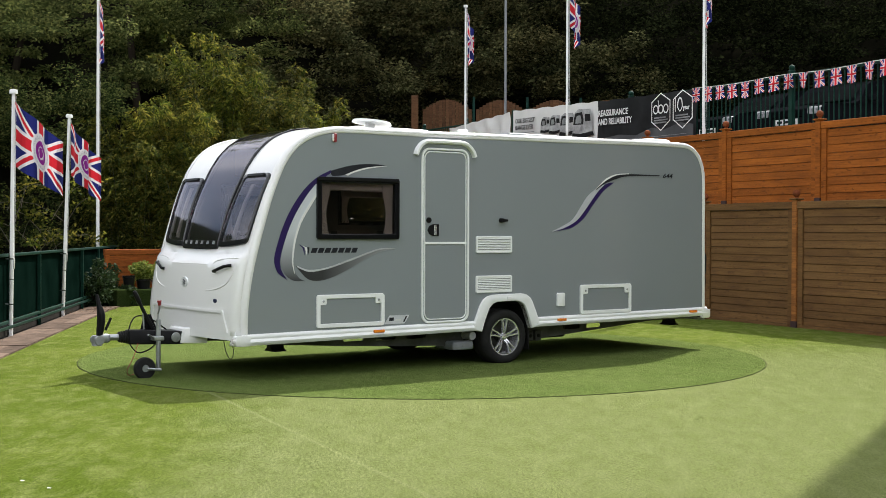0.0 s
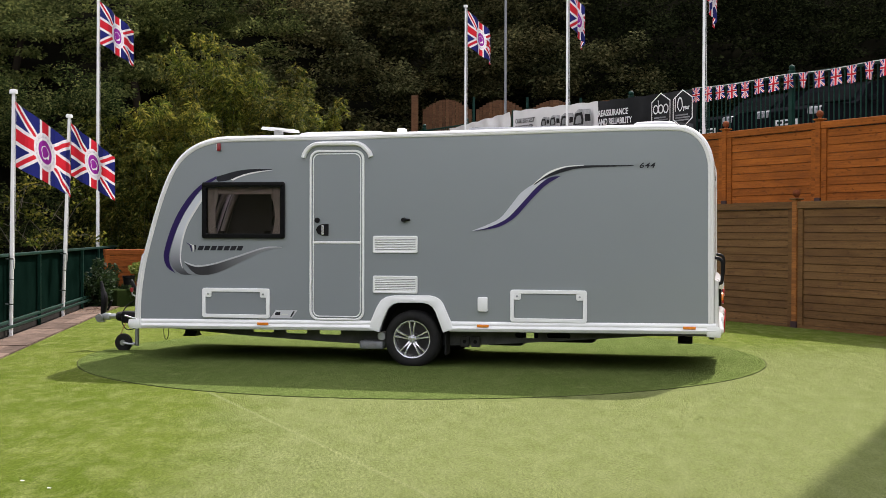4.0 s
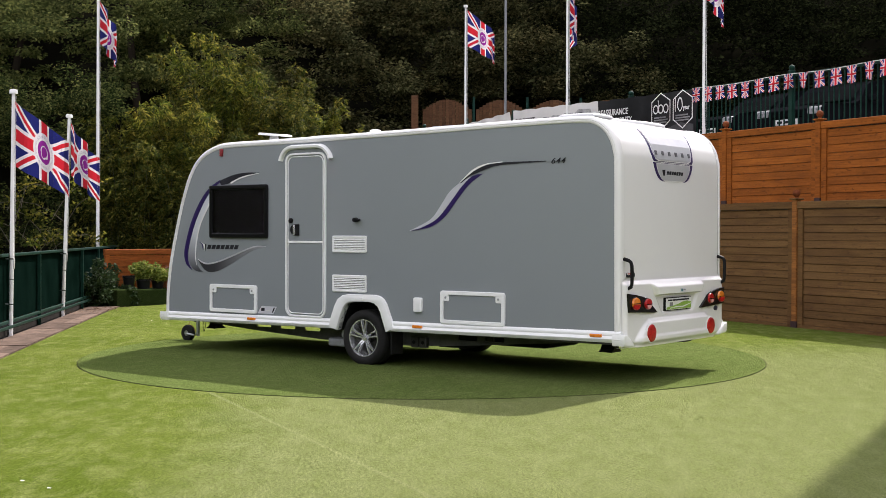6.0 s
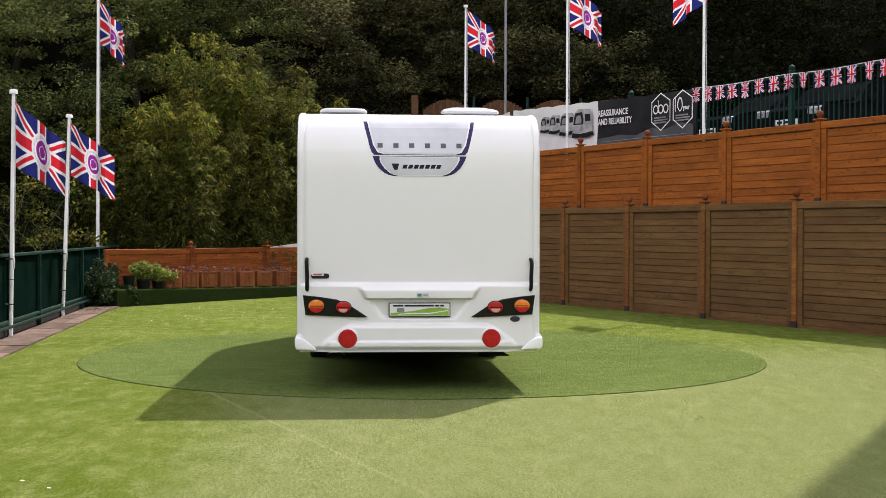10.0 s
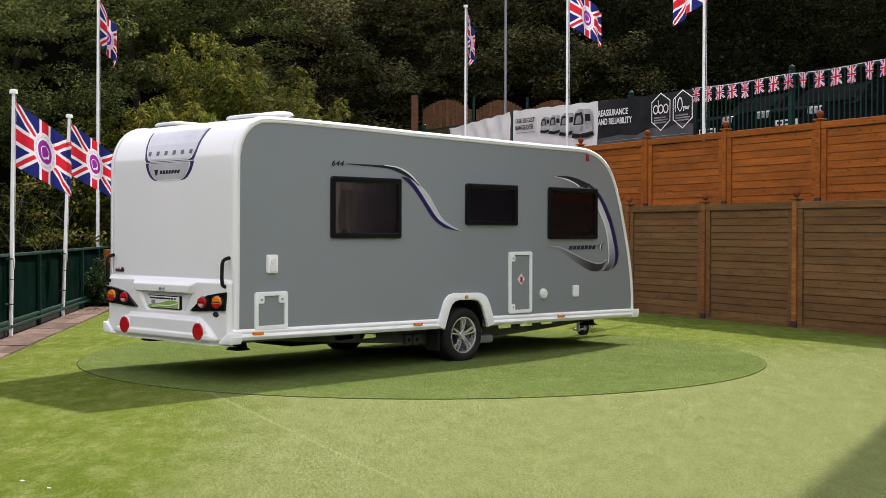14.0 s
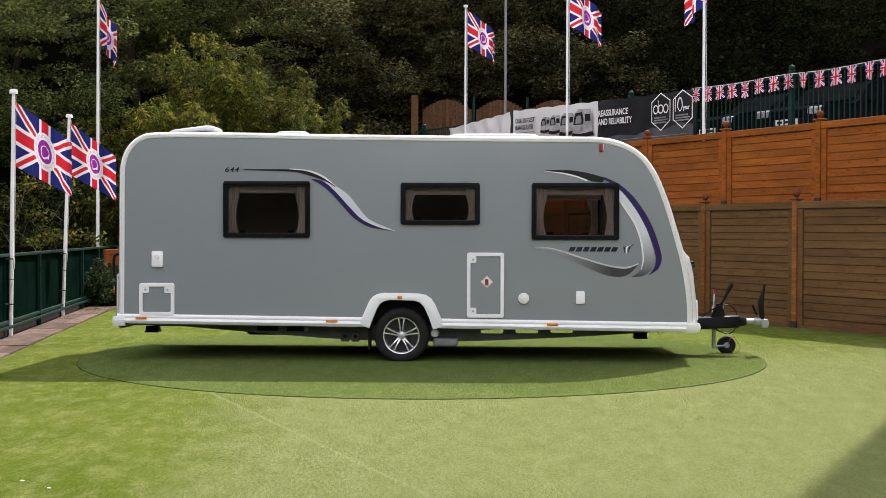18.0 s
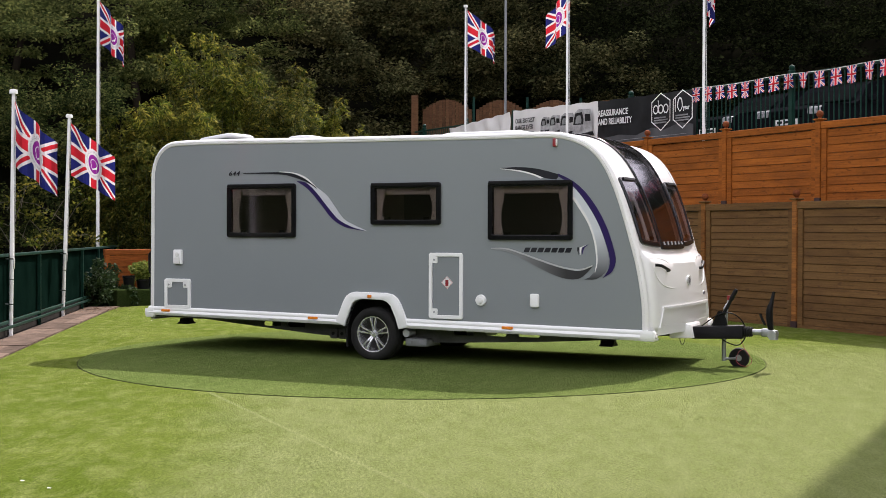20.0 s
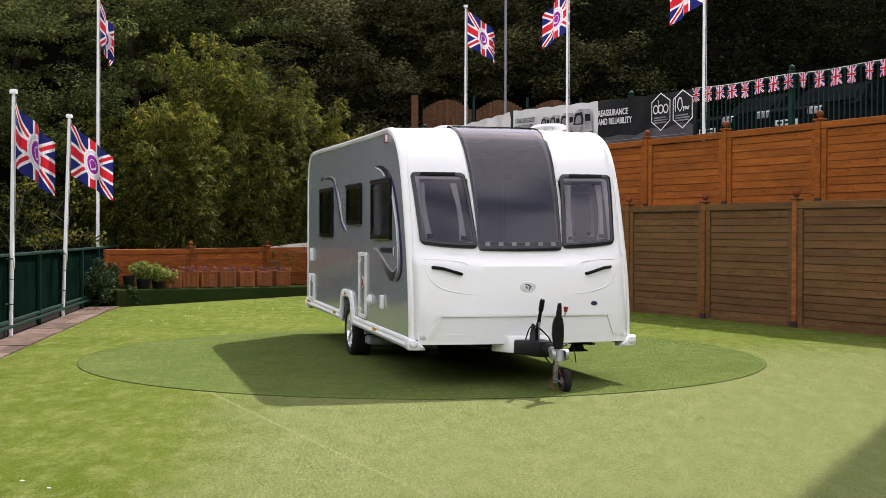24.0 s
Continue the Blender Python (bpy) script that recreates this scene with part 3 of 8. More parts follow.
for a, b in zip(rings[1:], rings[2:]):
    for i in range(N):
        bm.faces.new((a[i], b[i], b[(i + 1) % N], a[(i + 1) % N]))
part("disc_turf", bm, M_DISC, turntable)
rd = np.sqrt(rng.uniform(0, 1, 130000)) * (R_DISC - 0.015)
ad = rng.uniform(0, 2 * math.pi, 130000)
pile = leaf_object("disc_nap", blades(rng, np.stack([rd * np.cos(ad), rd * np.sin(ad)], 1), 0.0085, 0.0020, (1.15, 0.75)), M_BLADE_DISC, turntable, 3)
pile.location.z = 0.012
tagged(pile, "short leaning blades of the disc's turf", kind="stuff")
bm = bmesh.new()
for r0, r1, z0, z1 in ((R_DISC + 0.002, R_DISC + 0.011, -0.02, 0.003),):
    A = [[bm.verts.new((r * math.cos(2 * math.pi * i / N), r * math.sin(2 * math.pi * i / N), z)) for i in range(N)] for r, z in ((r0, z0), (r0, z1), (r1, z1), (r1, z0))]
    for a, b in zip(A, A[1:]):
        for i in range(N):
            bm.faces.new((a[i], a[(i + 1) % N], b[(i + 1) % N], b[i]))
tagged(part("turntable_rim", bm, M_RIM), "rim ring round the turntable's edge, the gap's shade in its dark colour", "rim", kind="structure")


# ---- fences of boarded panels ----
def along_m(p, ang, z=0.0):
    return Matrix.Translation((p[0], p[1], z)) @ Matrix.Rotation(ang, 4, "Z")


def finial(k):
    """A turned ball on a neck, k times the usual size."""
    bm = bmesh.new()
    prof = [(0.0, 0.0), (0.038, 0.0), (0.030, 0.014), (0.026, 0.022), (0.050, 0.044), (0.062, 0.078), (0.052, 0.112), (0.024, 0.134), (0.0, 0.138)]
    rs = [[bm.verts.new((k * r * math.cos(2 * math.pi * i / 12), k * r * math.sin(2 * math.pi * i / 12), k * z)) for i in range(12)] for r, z in prof[1:-1]]
    for a, b in zip(rs, rs[1:]):
        for i in range(12):
            bm.faces.new((a[i], a[(i + 1) % 12], b[(i + 1) % 12], b[i]))
    bm.faces.new(rs[-1])
    return bm


def fence(name, p0, ang, spacing, first, last, z0, z1, mat, label, boards=14, shoe=False, post_mat=None, stile=0.108, top=0.112, knob=1.0, open_end=False):
    """Posts at every spacing from first to last; between two posts a framed panel of shiplap boards with a proud top rail."""
    root = thing(name, along_m(p0, ang), label, "fence", kind="structure")
    half = 0.052
    clear = spacing - 2 * half
    post_me = finish("post", boxed(-half, half, -half, half, z0 - 0.06, z1 + 0.03, 0.007, 1), post_mat or mat)
    plate_me = finish("cap_plate", boxed(-0.082, 0.082, -0.082, 0.082, 0.0, 0.024, 0.007, 1), mat)
    cap_me = finish("post_cap", finial(knob), M_FINIAL, 40)
    shoe_me = finish("post_shoe", boxed(-half - 0.008, half + 0.008, -half - 0.008, half + 0.008, z0 - 0.03, z0 + 0.13, 0.004, 1), M_SHOE)
    stile_me = finish("stile", boxed(-stile / 2, stile / 2, -0.028, 0.028, z0, z1 - top, 0.005, 1), mat)
    rail_me = finish("rail", boxed(0, clear, -0.032, 0.040, -top / 2, top / 2, 0.007, 1), mat)
    sill_me = finish("sill_rail", boxed(stile, clear - stile, -0.026, 0.026, 0.0, 0.075, 0.005, 1), mat)
    base = z0 + 0.077
    h = (z1 - top - 0.008 - base) / boards
    board_mes = []
    for k in range(4):
        # chamfered upper edge, lower edge lapped over the board beneath
        bow = 0.003 * (k - 1.5)
        prof = [(-0.011, -h * 0.5 + 0.0015), (0.014, -h * 0.5 + 0.0015), (0.016, -h * 0.5 + 0.004), (0.006, h * 0.5 - 0.008), (-0.003, h * 0.5 - 0.0015), (-0.011, h * 0.5 - 0.0015)]
        bm = bmesh.new()
        ends = [[bm.verts.new((x, q + bow * math.sin(math.pi * x / clear), z)) for q, z in prof] for x in (stile + 0.005, clear * 0.5, clear - stile - 0.005)]
        for a, b in zip(ends, ends[1:]):
            for i in range(len(prof)):
                bm.faces.new((a[i], a[(i + 1) % len(prof)], b[(i + 1) % len(prof)], b[i]))
        bm.faces.new(ends[0])
        bm.faces.new(ends[-1])
        board_mes.append(finish("board", bm, mat))
    rng = random.Random(len(name) * 7 + boards)
    for i in range(first, last + 1):
        x = i * spacing
        if not (open_end and i == first):
            piece("post", post_me, root, pose(x, 0, 0))
            piece("cap_plate", plate_me, root, pose(x, 0, z1 + 0.03))
            piece("post_cap", cap_me, root, pose(x, 0, z1 + 0.054))
            if shoe:
                piece("post_shoe", shoe_me, root, pose(x, 0, 0))
        if i == last:
            break
        a = x + half
        piece("rail", rail_me, root, pose(a, rng.uniform(-0.003, 0.003), z1 - top / 2, 0, rng.uniform(-0.1, 0.1), 0))
        piece("sill_rail", sill_me, root, pose(a, 0, z0))
        for s in (stile / 2 + 0.004, clear - stile / 2 - 0.004):
            piece("stile", stile_me, root, pose(a + s, 0, 0))
        for k in range(boards):
            piece("board", rng.choice(board_mes), root, pose(a, -0.011 + rng.uniform(-0.0025, 0.0025), base + h * (k + 0.5), 0, rng.uniform(-0.05, 0.05), 0))
    return root


LOW_P, LOW_A, SPACE = (5.84, 4.494), radians(116.03), 2.238
UP_P, UP_A = (6.391, 5.097), radians(117.64)
fence("fence_lower", LOW_P, LOW_A, SPACE, -2, 6, -0.03, 1.97, M_BROWN, "weathered brown timber fence panels between ball-capped posts", 15, shoe=True, post_mat=M_POST)
fence("fence_upper", UP_P, UP_A, SPACE, -2, 6, 1.92, 3.27, M_ORANGE, "orange-stained timber fence panels between ball-capped posts", 9, shoe=True)
# the terrace between the two fences, and the upper road behind
bm = bmesh.new()
lo = Vector((math.cos(LOW_A), math.sin(LOW_A), 0))
no = Vector((lo.y, -lo.x, 0))
P = Vector((*LOW_P, 0))
prism(bm, [((P + lo * s + no * w).x, (P + lo * s + no * w).y) for s, w in ((-8, 0.08), (14.5, 0.08), (16.5, 1.0), (-8, 1.0))], lambda a, b, d: Vector((a, b, d)), -0.03, 1.90)
tagged(part("terrace", bm, M_CONCRETE), "retaining bank behind the lower fence", "bank", kind="structure")
up = Vector((math.cos(UP_A), math.sin(UP_A), 0))
un = Vector((up.y, -up.x, 0))
PU = Vector((*UP_P, 0))


def upper(s, w, z=0.0):
    q = PU + up * s + un * w
    return Vector((q.x, q.y, z))


bm = prism(bmesh.new(), [tuple(upper(s, w)[:2]) for s, w in ((-9, 0.3), (15, 0.3), (22, 12), (-9, 16))], lambda a, b, d: Vector((a, b, d)), -0.03, 3.05)
tagged(part("upper_road", bm, M_CONCRETE), "raised parking level above the retaining bank", "road", kind="structure")

# low orange fence at the back of the raised bed
BED_A, BED_B = Vector((-5.94, 9.42, 0)), Vector((-2.96, 13.62, 0))
bd = (BED_B - BED_A).normalized()
bn = Vector((-bd.y, bd.x, 0))
back_p = BED_A + bn * 0.85 + bd * 0.33
fence("fence_back", (back_p.x, back_p.y), math.atan2(bd.y, bd.x), 2.42, 0, 3, 0.22, 1.11, M_ORANGE_SHADED, "low orange-stained timber fence behind the planted bed", 6, knob=0.8, open_end=True)
bm = bmesh.new()
q = [BED_A - bd * 0.02, BED_A + bd * 8.6, BED_A + bd * 8.6 + bn * 0.8, BED_A - bd * 0.02 + bn * 0.8]
low = [bm.verts.new((v.x, v.y, -0.02)) for v in q]
top = [bm.verts.new((v.x, v.y, h)) for v, h in zip(q, (0.34, 0.16, 0.16, 0.34))]
bm.faces.new(top)
for i in range(4):
    bm.faces.new((low[i], low[(i + 1) % 4], top[(i + 1) % 4], top[i]))
bmesh.ops.bevel(bm, geom=[e for e in bm.edges if e.verts[0] in top and e.verts[1] in top], offset=0.03, segments=3, profile=0.5, affect="EDGES")
tagged(part("planting_bed", bm, M_TURF_BED), "raised bed wrapped in dark green artificial turf", "raised bed", kind="structure")


def bed_z(s):
    return 0.34 - 0.18 * s / 8.6


# ---- green railing with windbreak netting on the left ----
def left_line(y, off=0.0):
    return Vector((-5.984 - (y - 4.443) * 0.109 - off, y, 0))


LEFT_A = math.atan2(1, -0.109)
rail_root = thing("netted_railing", along_m(left_line(-4)[:2], LEFT_A), "dark green metal railing hung with windbreak netting", "railing", kind="structure")
LEN = 18.0
for i, x in enumerate(np.arange(0.5, LEN, 2.05)):
    part("post", boxed(x - 0.025, x + 0.025, -0.025, 0.025, -0.02, 1.15, 0.005, 1), M_GREENMETAL, rail_root)
for z in (1.14, 0.21):
    part("rail", boxed(0, LEN, -0.022, 0.022, z - 0.022, z + 0.022, 0.006, 1), M_GREENMETAL, rail_root)
part("kick_rail", boxed(0, LEN, -0.07, -0.045, 0.13, 0.17, 0.004, 1), M_GREENMETAL, rail_root)
bm = bmesh.new()
nx, nz = 180, 8
g = [[bm.verts.new((LEN * i / nx, 0.035 + 0.004 * math.sin(i * 0.9) * math.sin(j * 0.5) + 0.004 * math.sin(i * 0.31 + j), 0.23 + 0.9 * j / nz + (0.012 * math.sin(i * 1.1) if j == 0 else 0))) for j in range(nz + 1)] for i in range(nx + 1)]
for i in range(nx):
    for j in range(nz):
        bm.faces.new((g[i][j], g[i + 1][j], g[i + 1][j + 1], g[i][j + 1]))
part("netting", bm, M_NETTING, rail_root, "dark green windbreak netting", 40)
part("plinth", boxed(0, LEN, 0.03, 0.25, -0.03, 0.12, 0.01, 1), M_PLINTH, rail_root, "low dark concrete plinth")

# paving strip between the lawn and the railing
bm = bmesh.new()
pave = thing("paving_strip", pose(0, 0, 0), "pinkish stone paving strip along the railing", "paving", kind="structure")
edge = [Vector((-4.25, -6.0, 0)), Vector((-4.87, -0.54, 0)), Vector((-5.27, 3.05, 0)), Vector((-5.92, 8.9, 0))]
prism(bm, [tuple(p[:2]) for p in edge] + [tuple(left_line(y, 0.02)[:2]) for y in (11.5, 3, -6.0)], lambda a, b, d: Vector((a, b, d)), -0.03, 0.004)
part("bedding", bm, M_MORTAR, pave)


def edge_x(y):
    for a, b in zip(edge, edge[1:]):
        if y <= b.y or b is edge[-1]:
            return a.x + (b.x - a.x) * (y - a.y) / (b.y - a.y)


rng = random.Random(5)
y = -5.0
while y < 9.4:
    ln = rng.uniform(0.80, 1.15)
    for lo_, hi_ in ((0.0, 0.40), (0.41, 0.985)):
        ps = []
        for yy in (y + 0.008, y + ln - 0.008):
            xl, xr = left_line(yy, 0.0).x + 0.04, edge_x(min(yy, 8.9)) - 0.004
            ps.append((xr + (xl - xr) * lo_ + 0.006, xr + (xl - xr) * hi_ - 0.006, yy))
        dz = rng.uniform(-0.003, 0.004)
        bmx = prism(bmesh.new(), [(ps[0][0], ps[0][2]), (ps[1][0], ps[1][2]), (ps[1][1], ps[1][2]), (ps[0][1], ps[0][2])], lambda a, b, d: Vector((a, b, d)), 0.0, 0.022 + dz)
        part("slab", bmx, M_PAVE, pave)
    y += ln

# ---- green bar railing on the upper level, with bunting and two banners ----
RW = 1.0
bars = thing("bar_railing", Matrix.Translation(upper(0, RW)) @ Matrix.Rotation(UP_A, 4, "Z"), "dark green metal bar railing on the upper level", "railing", kind="structure")
post_me = finish("post", boxed(-0.045, 0.045, -0.045, 0.045, 2.5, 4.36, 0.008, 1), M_GREENMETAL)
bm = bmesh.new()
bmesh.ops.create_uvsphere(bm, u_segments=12, v_segments=8, radius=0.055)
knob_me = finish("post_knob", bm, M_GREENMETAL, 60)
bar_me = finish("bar", boxed(-0.011, 0.011, -0.011, 0.011, 2.66, 4.27, 0.003, 1), M_GREENMETAL)
s0 = 1.66
for i in range(-4, 7):
    x = s0 + 2.33 * i
    piece("post", post_me, bars, pose(x, 0, 0))
    piece("post_knob", knob_me, bars, pose(x, 0, 4.40))
for z in (4.27, 2.72):
    part("rail", boxed(-7, 16.2, -0.02, 0.02, z - 0.02, z + 0.02, 0.004, 1), M_GREENMETAL, bars)
x = -7.0
while x < 4.5:
    piece("bar", bar_me, bars, pose(x, 0, 0))
    x += 0.118
x = 14.2
while x < 16:
    piece("bar", bar_me, bars, pose(x, 0, 0))
    x += 0.118

# ---- woods: a steep wooded bank behind everything ----
bm = bmesh.new()
nx, ny = 70, 30
gr = []
for i in range(nx + 1):
    row = []
    for j in range(ny + 1):
        x = -26 + 121 * i / nx
        y = 24 + 60 * j / ny + 3.5 * math.sin(x * 0.12) + max(0, -x - 12) * -0.75
        z = -0.03 + (j / ny) ** 0.8 * 34 + 1.2 * noise.noise((x * 0.2, y * 0.2, 0)) * (j > 0)
        row.append(bm.verts.new((x, y, z)))
    gr.append(row)
for i in range(nx):
    for j in range(ny):
        bm.faces.new((gr[i][j], gr[i + 1][j], gr[i + 1][j + 1], gr[i][j + 1]))
tagged(part("wooded_bank", bm, M_SOIL_SHADED, smooth=60), "steep earth bank under the trees, their shade in its near-black colour", "bank", kind="structure")

rng = np.random.default_rng(11)


def bank_z(x, y):
    return 34 * max(0, (y - 24 - 3.5 * math.sin(x * 0.12) - max(0, -x - 12) * -0.75) / 60) ** 0.8


def tree_boughs(x, y, z0, h, reach, n):
    """Layered boughs of one tree: widest in the middle of its height, ragged in outline."""
    out = []
    for k in range(n):
        u = rng.uniform(0.08, 1.0)
        rad = reach * (math.sin(math.pi * min(1, 0.18 + 0.8 * u)) ** 0.7) * rng.uniform(0.35, 1.05)
        a = rng.uniform(0, 2 * math.pi)
        s = rng.uniform(0.45, 1.0) * (1.1 - 0.4 * u)
        out.append((x + rad * math.cos(a), y + rad * math.sin(a), z0 + h * u, s, s, s * rng.uniform(0.28, 0.5)))
    # crowns are thin towards the top, so that some light falls through
    return [b for b in out if b[2] < 3.2 + 0.19 * (y + 12) or rng.uniform() < 0.3]


groups = {"east": [], "middle": [], "west": []}
# rows of trees up the bank, the front row from the lawn's left end to the far right
for row, y0 in enumerate((27.5, 32.0, 37.5, 44.0)):
    x = -17.0
    while x < 15 + 0.3 * y0:
        y = y0 + rng.uniform(-1.5, 1.5) + max(0, min(-x - 5, 12)) * -0.75
        if y0 < 35 and x > -3.2:
            y = max(y, 32.0)
        h = rng.uniform(9, 14)
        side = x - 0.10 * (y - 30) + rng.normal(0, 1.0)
        # darker leaf copies towards the right stand for the missing light there
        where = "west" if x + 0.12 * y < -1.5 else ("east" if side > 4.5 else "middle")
        z0 = bank_z(x, y)
        lift = 0.3
        groups[where] += tree_boughs(x, y, z0 + lift, h - lift * 0.3, rng.uniform(2.2, 3.4), 44 if row < 3 else 34)
        x += rng.uniform(1.7, 2.5)
# undergrowth beside and behind the far arched fence
groups["middle"] += [(rng.uniform(-6.5, -0.8), rng.uniform(25.8, 29.5), rng.uniform(0.5, 7.5), *(rng.uniform(0.5, 0.9),) * 2, 0.32) for k in range(130)]
groups["middle"] += [(rng.uniform(-0.8, 8.5), rng.uniform(29.0, 31.0), rng.uniform(4.5, 8.5), *(rng.uniform(0.5, 0.9),) * 2, 0.32) for k in range(90)]
low_c = np.array([(x, 13.6 + rng.uniform(0, 3) + 0.3 * (x + 7), rng.uniform(0.2, 5.2), *(rng.uniform(0.35, 0.8),) * 2, 0.3) for x in rng.uniform(-14, -7.5, 150)])
for nm, where, mat, n, ln, label in (("woods", "east", M_LEAF_UNLIT, 150000, 0.15, "dense broadleaf woodland on the bank, its shade put into near-black leaves"),
                                     ("woods_middle", "middle", M_LEAF_MID, 260000, 0.13, "broadleaf woodland, part of its shade put into dull leaf colours"),
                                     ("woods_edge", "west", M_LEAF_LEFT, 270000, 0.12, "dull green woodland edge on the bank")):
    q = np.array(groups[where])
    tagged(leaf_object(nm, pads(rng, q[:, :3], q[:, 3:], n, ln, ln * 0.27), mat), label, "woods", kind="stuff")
tagged(leaf_object("woods_low", pads(rng, low_c[:, :3], low_c[:, 3:], 90000, 0.080, 0.022), M_LEAF_SHRUB), "low dull green shrubs along the woodland edge", "woods", kind="stuff")
# trunks and limbs standing in the woods
bm = bmesh.new()
for k in range(12):
    x = rng.uniform(-24, -9)
    y = 27 + rng.uniform(0, 8) + max(0, -x - 6) * -0.75
    pts = [Vector((x, y, -0.1))]
    for i in range(6):
        pts.append(pts[-1] + Vector((rng.uniform(-0.35, 0.35), rng.uniform(-0.3, 0.3), 2.2)))
    tube(bm, pts, [0.22 - 0.03 * i for i in range(7)], 8)
tagged(part("woodland_trunks", bm, M_BARK, smooth=60), "bare tree trunks standing in the dark woodland", "woods", kind="stuff")
# thin pale twigs arching out of the shrubs behind the railing
twigs = thing("twiggy_shrub", pose(-8.3, 12.6, 0.0), "sparse shrub with thin pale arching twigs", "shrub")
bm = bmesh.new()
ends = []
for k in range(15):
    base = Vector((rng.normal(0, 0.35), rng.normal(0, 0.25), rng.uniform(0.4, 2.0)))
    d = Vector((rng.normal(0.25, 0.5), rng.normal(-0.2, 0.3), 1.0)).normalized()
    ln = rng.uniform(1.2, 2.3)
    pts = [base + d * ln * t + Vector((d.x * 0.5 * t * t * ln, d.y * 0.4 * t * t, -0.42 * ln * t ** 3)) for t in (0, 0.25, 0.5, 0.75, 1.0)]
    tube(bm, pts, [0.010, 0.008, 0.007, 0.005, 0.003], 5)
    ends += [tuple(q) for q in pts[2:]]
tagged(part("twig_mass", bm, surf("pale_twig", (0.15, 0.13, 0.09), (0.09, 0.08, 0.055), 5, 50, rough=0.85), twigs), kind="stuff")
leaf_object("foliage", leaves(rng, np.array(ends), np.full((len(ends), 3), 0.16), 1300, 0.085, 0.024), M_LEAF_BAMBOO, twigs)
# unseen hedge line, added to close the place behind the camera and darken reflections
cen, siz = [], []
for k in range(170):
    x = rng.uniform(-50, 50)
    cen.append((x, -44 + 6 * rng.uniform(), rng.uniform(0.5, 4.2)))
    siz.append((2.4, 1.8, 1.7))
v = leaves(rng, np.array(cen), np.array(siz), 40000, 0.8, 0.34)
core = prism(bmesh.new(), [(-60, -43.5), (60, -43.5), (60, -46), (-60, -46)], lambda a, b, d: Vector((a, b, d)), -0.03, 3.6)
tagged(part("hedge_core", core, M_LEAF_HEDGE), "solid core that closes the sky gaps of the unseen hedge", "hedge", kind="structure")
tagged(leaf_object("far_hedge", v, M_LEAF_HEDGE), "unseen dark hedge added behind the camera", "hedge", kind="stuff")
# unseen solid belts, added at the sides to block sky light and darken reflections
core = prism(bmesh.new(), [(24, -46), (26, -46), (34.5, -12), (32.5, -12)], lambda a, b, d: Vector((a, b, d)), -0.03, 8.0)
tagged(part("side_hedge", core, M_LEAF_HEDGE), "unseen dark belt added along the side of the yard", "hedge", kind="structure")
core = prism(bmesh.new(), [(32.5, -11.5), (34.5, -11.5), (44, 26), (42, 26)], lambda a, b, d: Vector((a, b, d)), -0.03, 24.0)
tagged(part("side_hedge", core, M_LEAF_HEDGE), "unseen tall dark belt added beside the yard for dark reflections", "hedge", kind="structure")
core = prism(bmesh.new(), [(-18, -44), (-16, -44), (-16, 13), (-18, 13)], lambda a, b, d: Vector((a, b, d)), -0.03, 5.5)
tagged(part("side_hedge", core, M_LEAF_HEDGE), "unseen dark belt added beyond the netted railing to cut low sky light", "hedge", kind="structure")
# plain unseen block, added right of the lawn; its corner shades the near turf
bm = prism(bmesh.new(), [(5.98, -1.0), (7.8, -1.0), (7.8, -3.4), (5.98, -3.4)], lambda a, b, d: Vector((a, b, d)), -0.03, 9.6)
tagged(part("showroom_wall", bm, surf("render_wall", (0.20, 0.17, 0.15), (0.15, 0.13, 0.115), 1.5, 40, rough=0.9, bump=0.2)), "plain unseen block added beside the lawn to throw shade", "building", kind="structure")


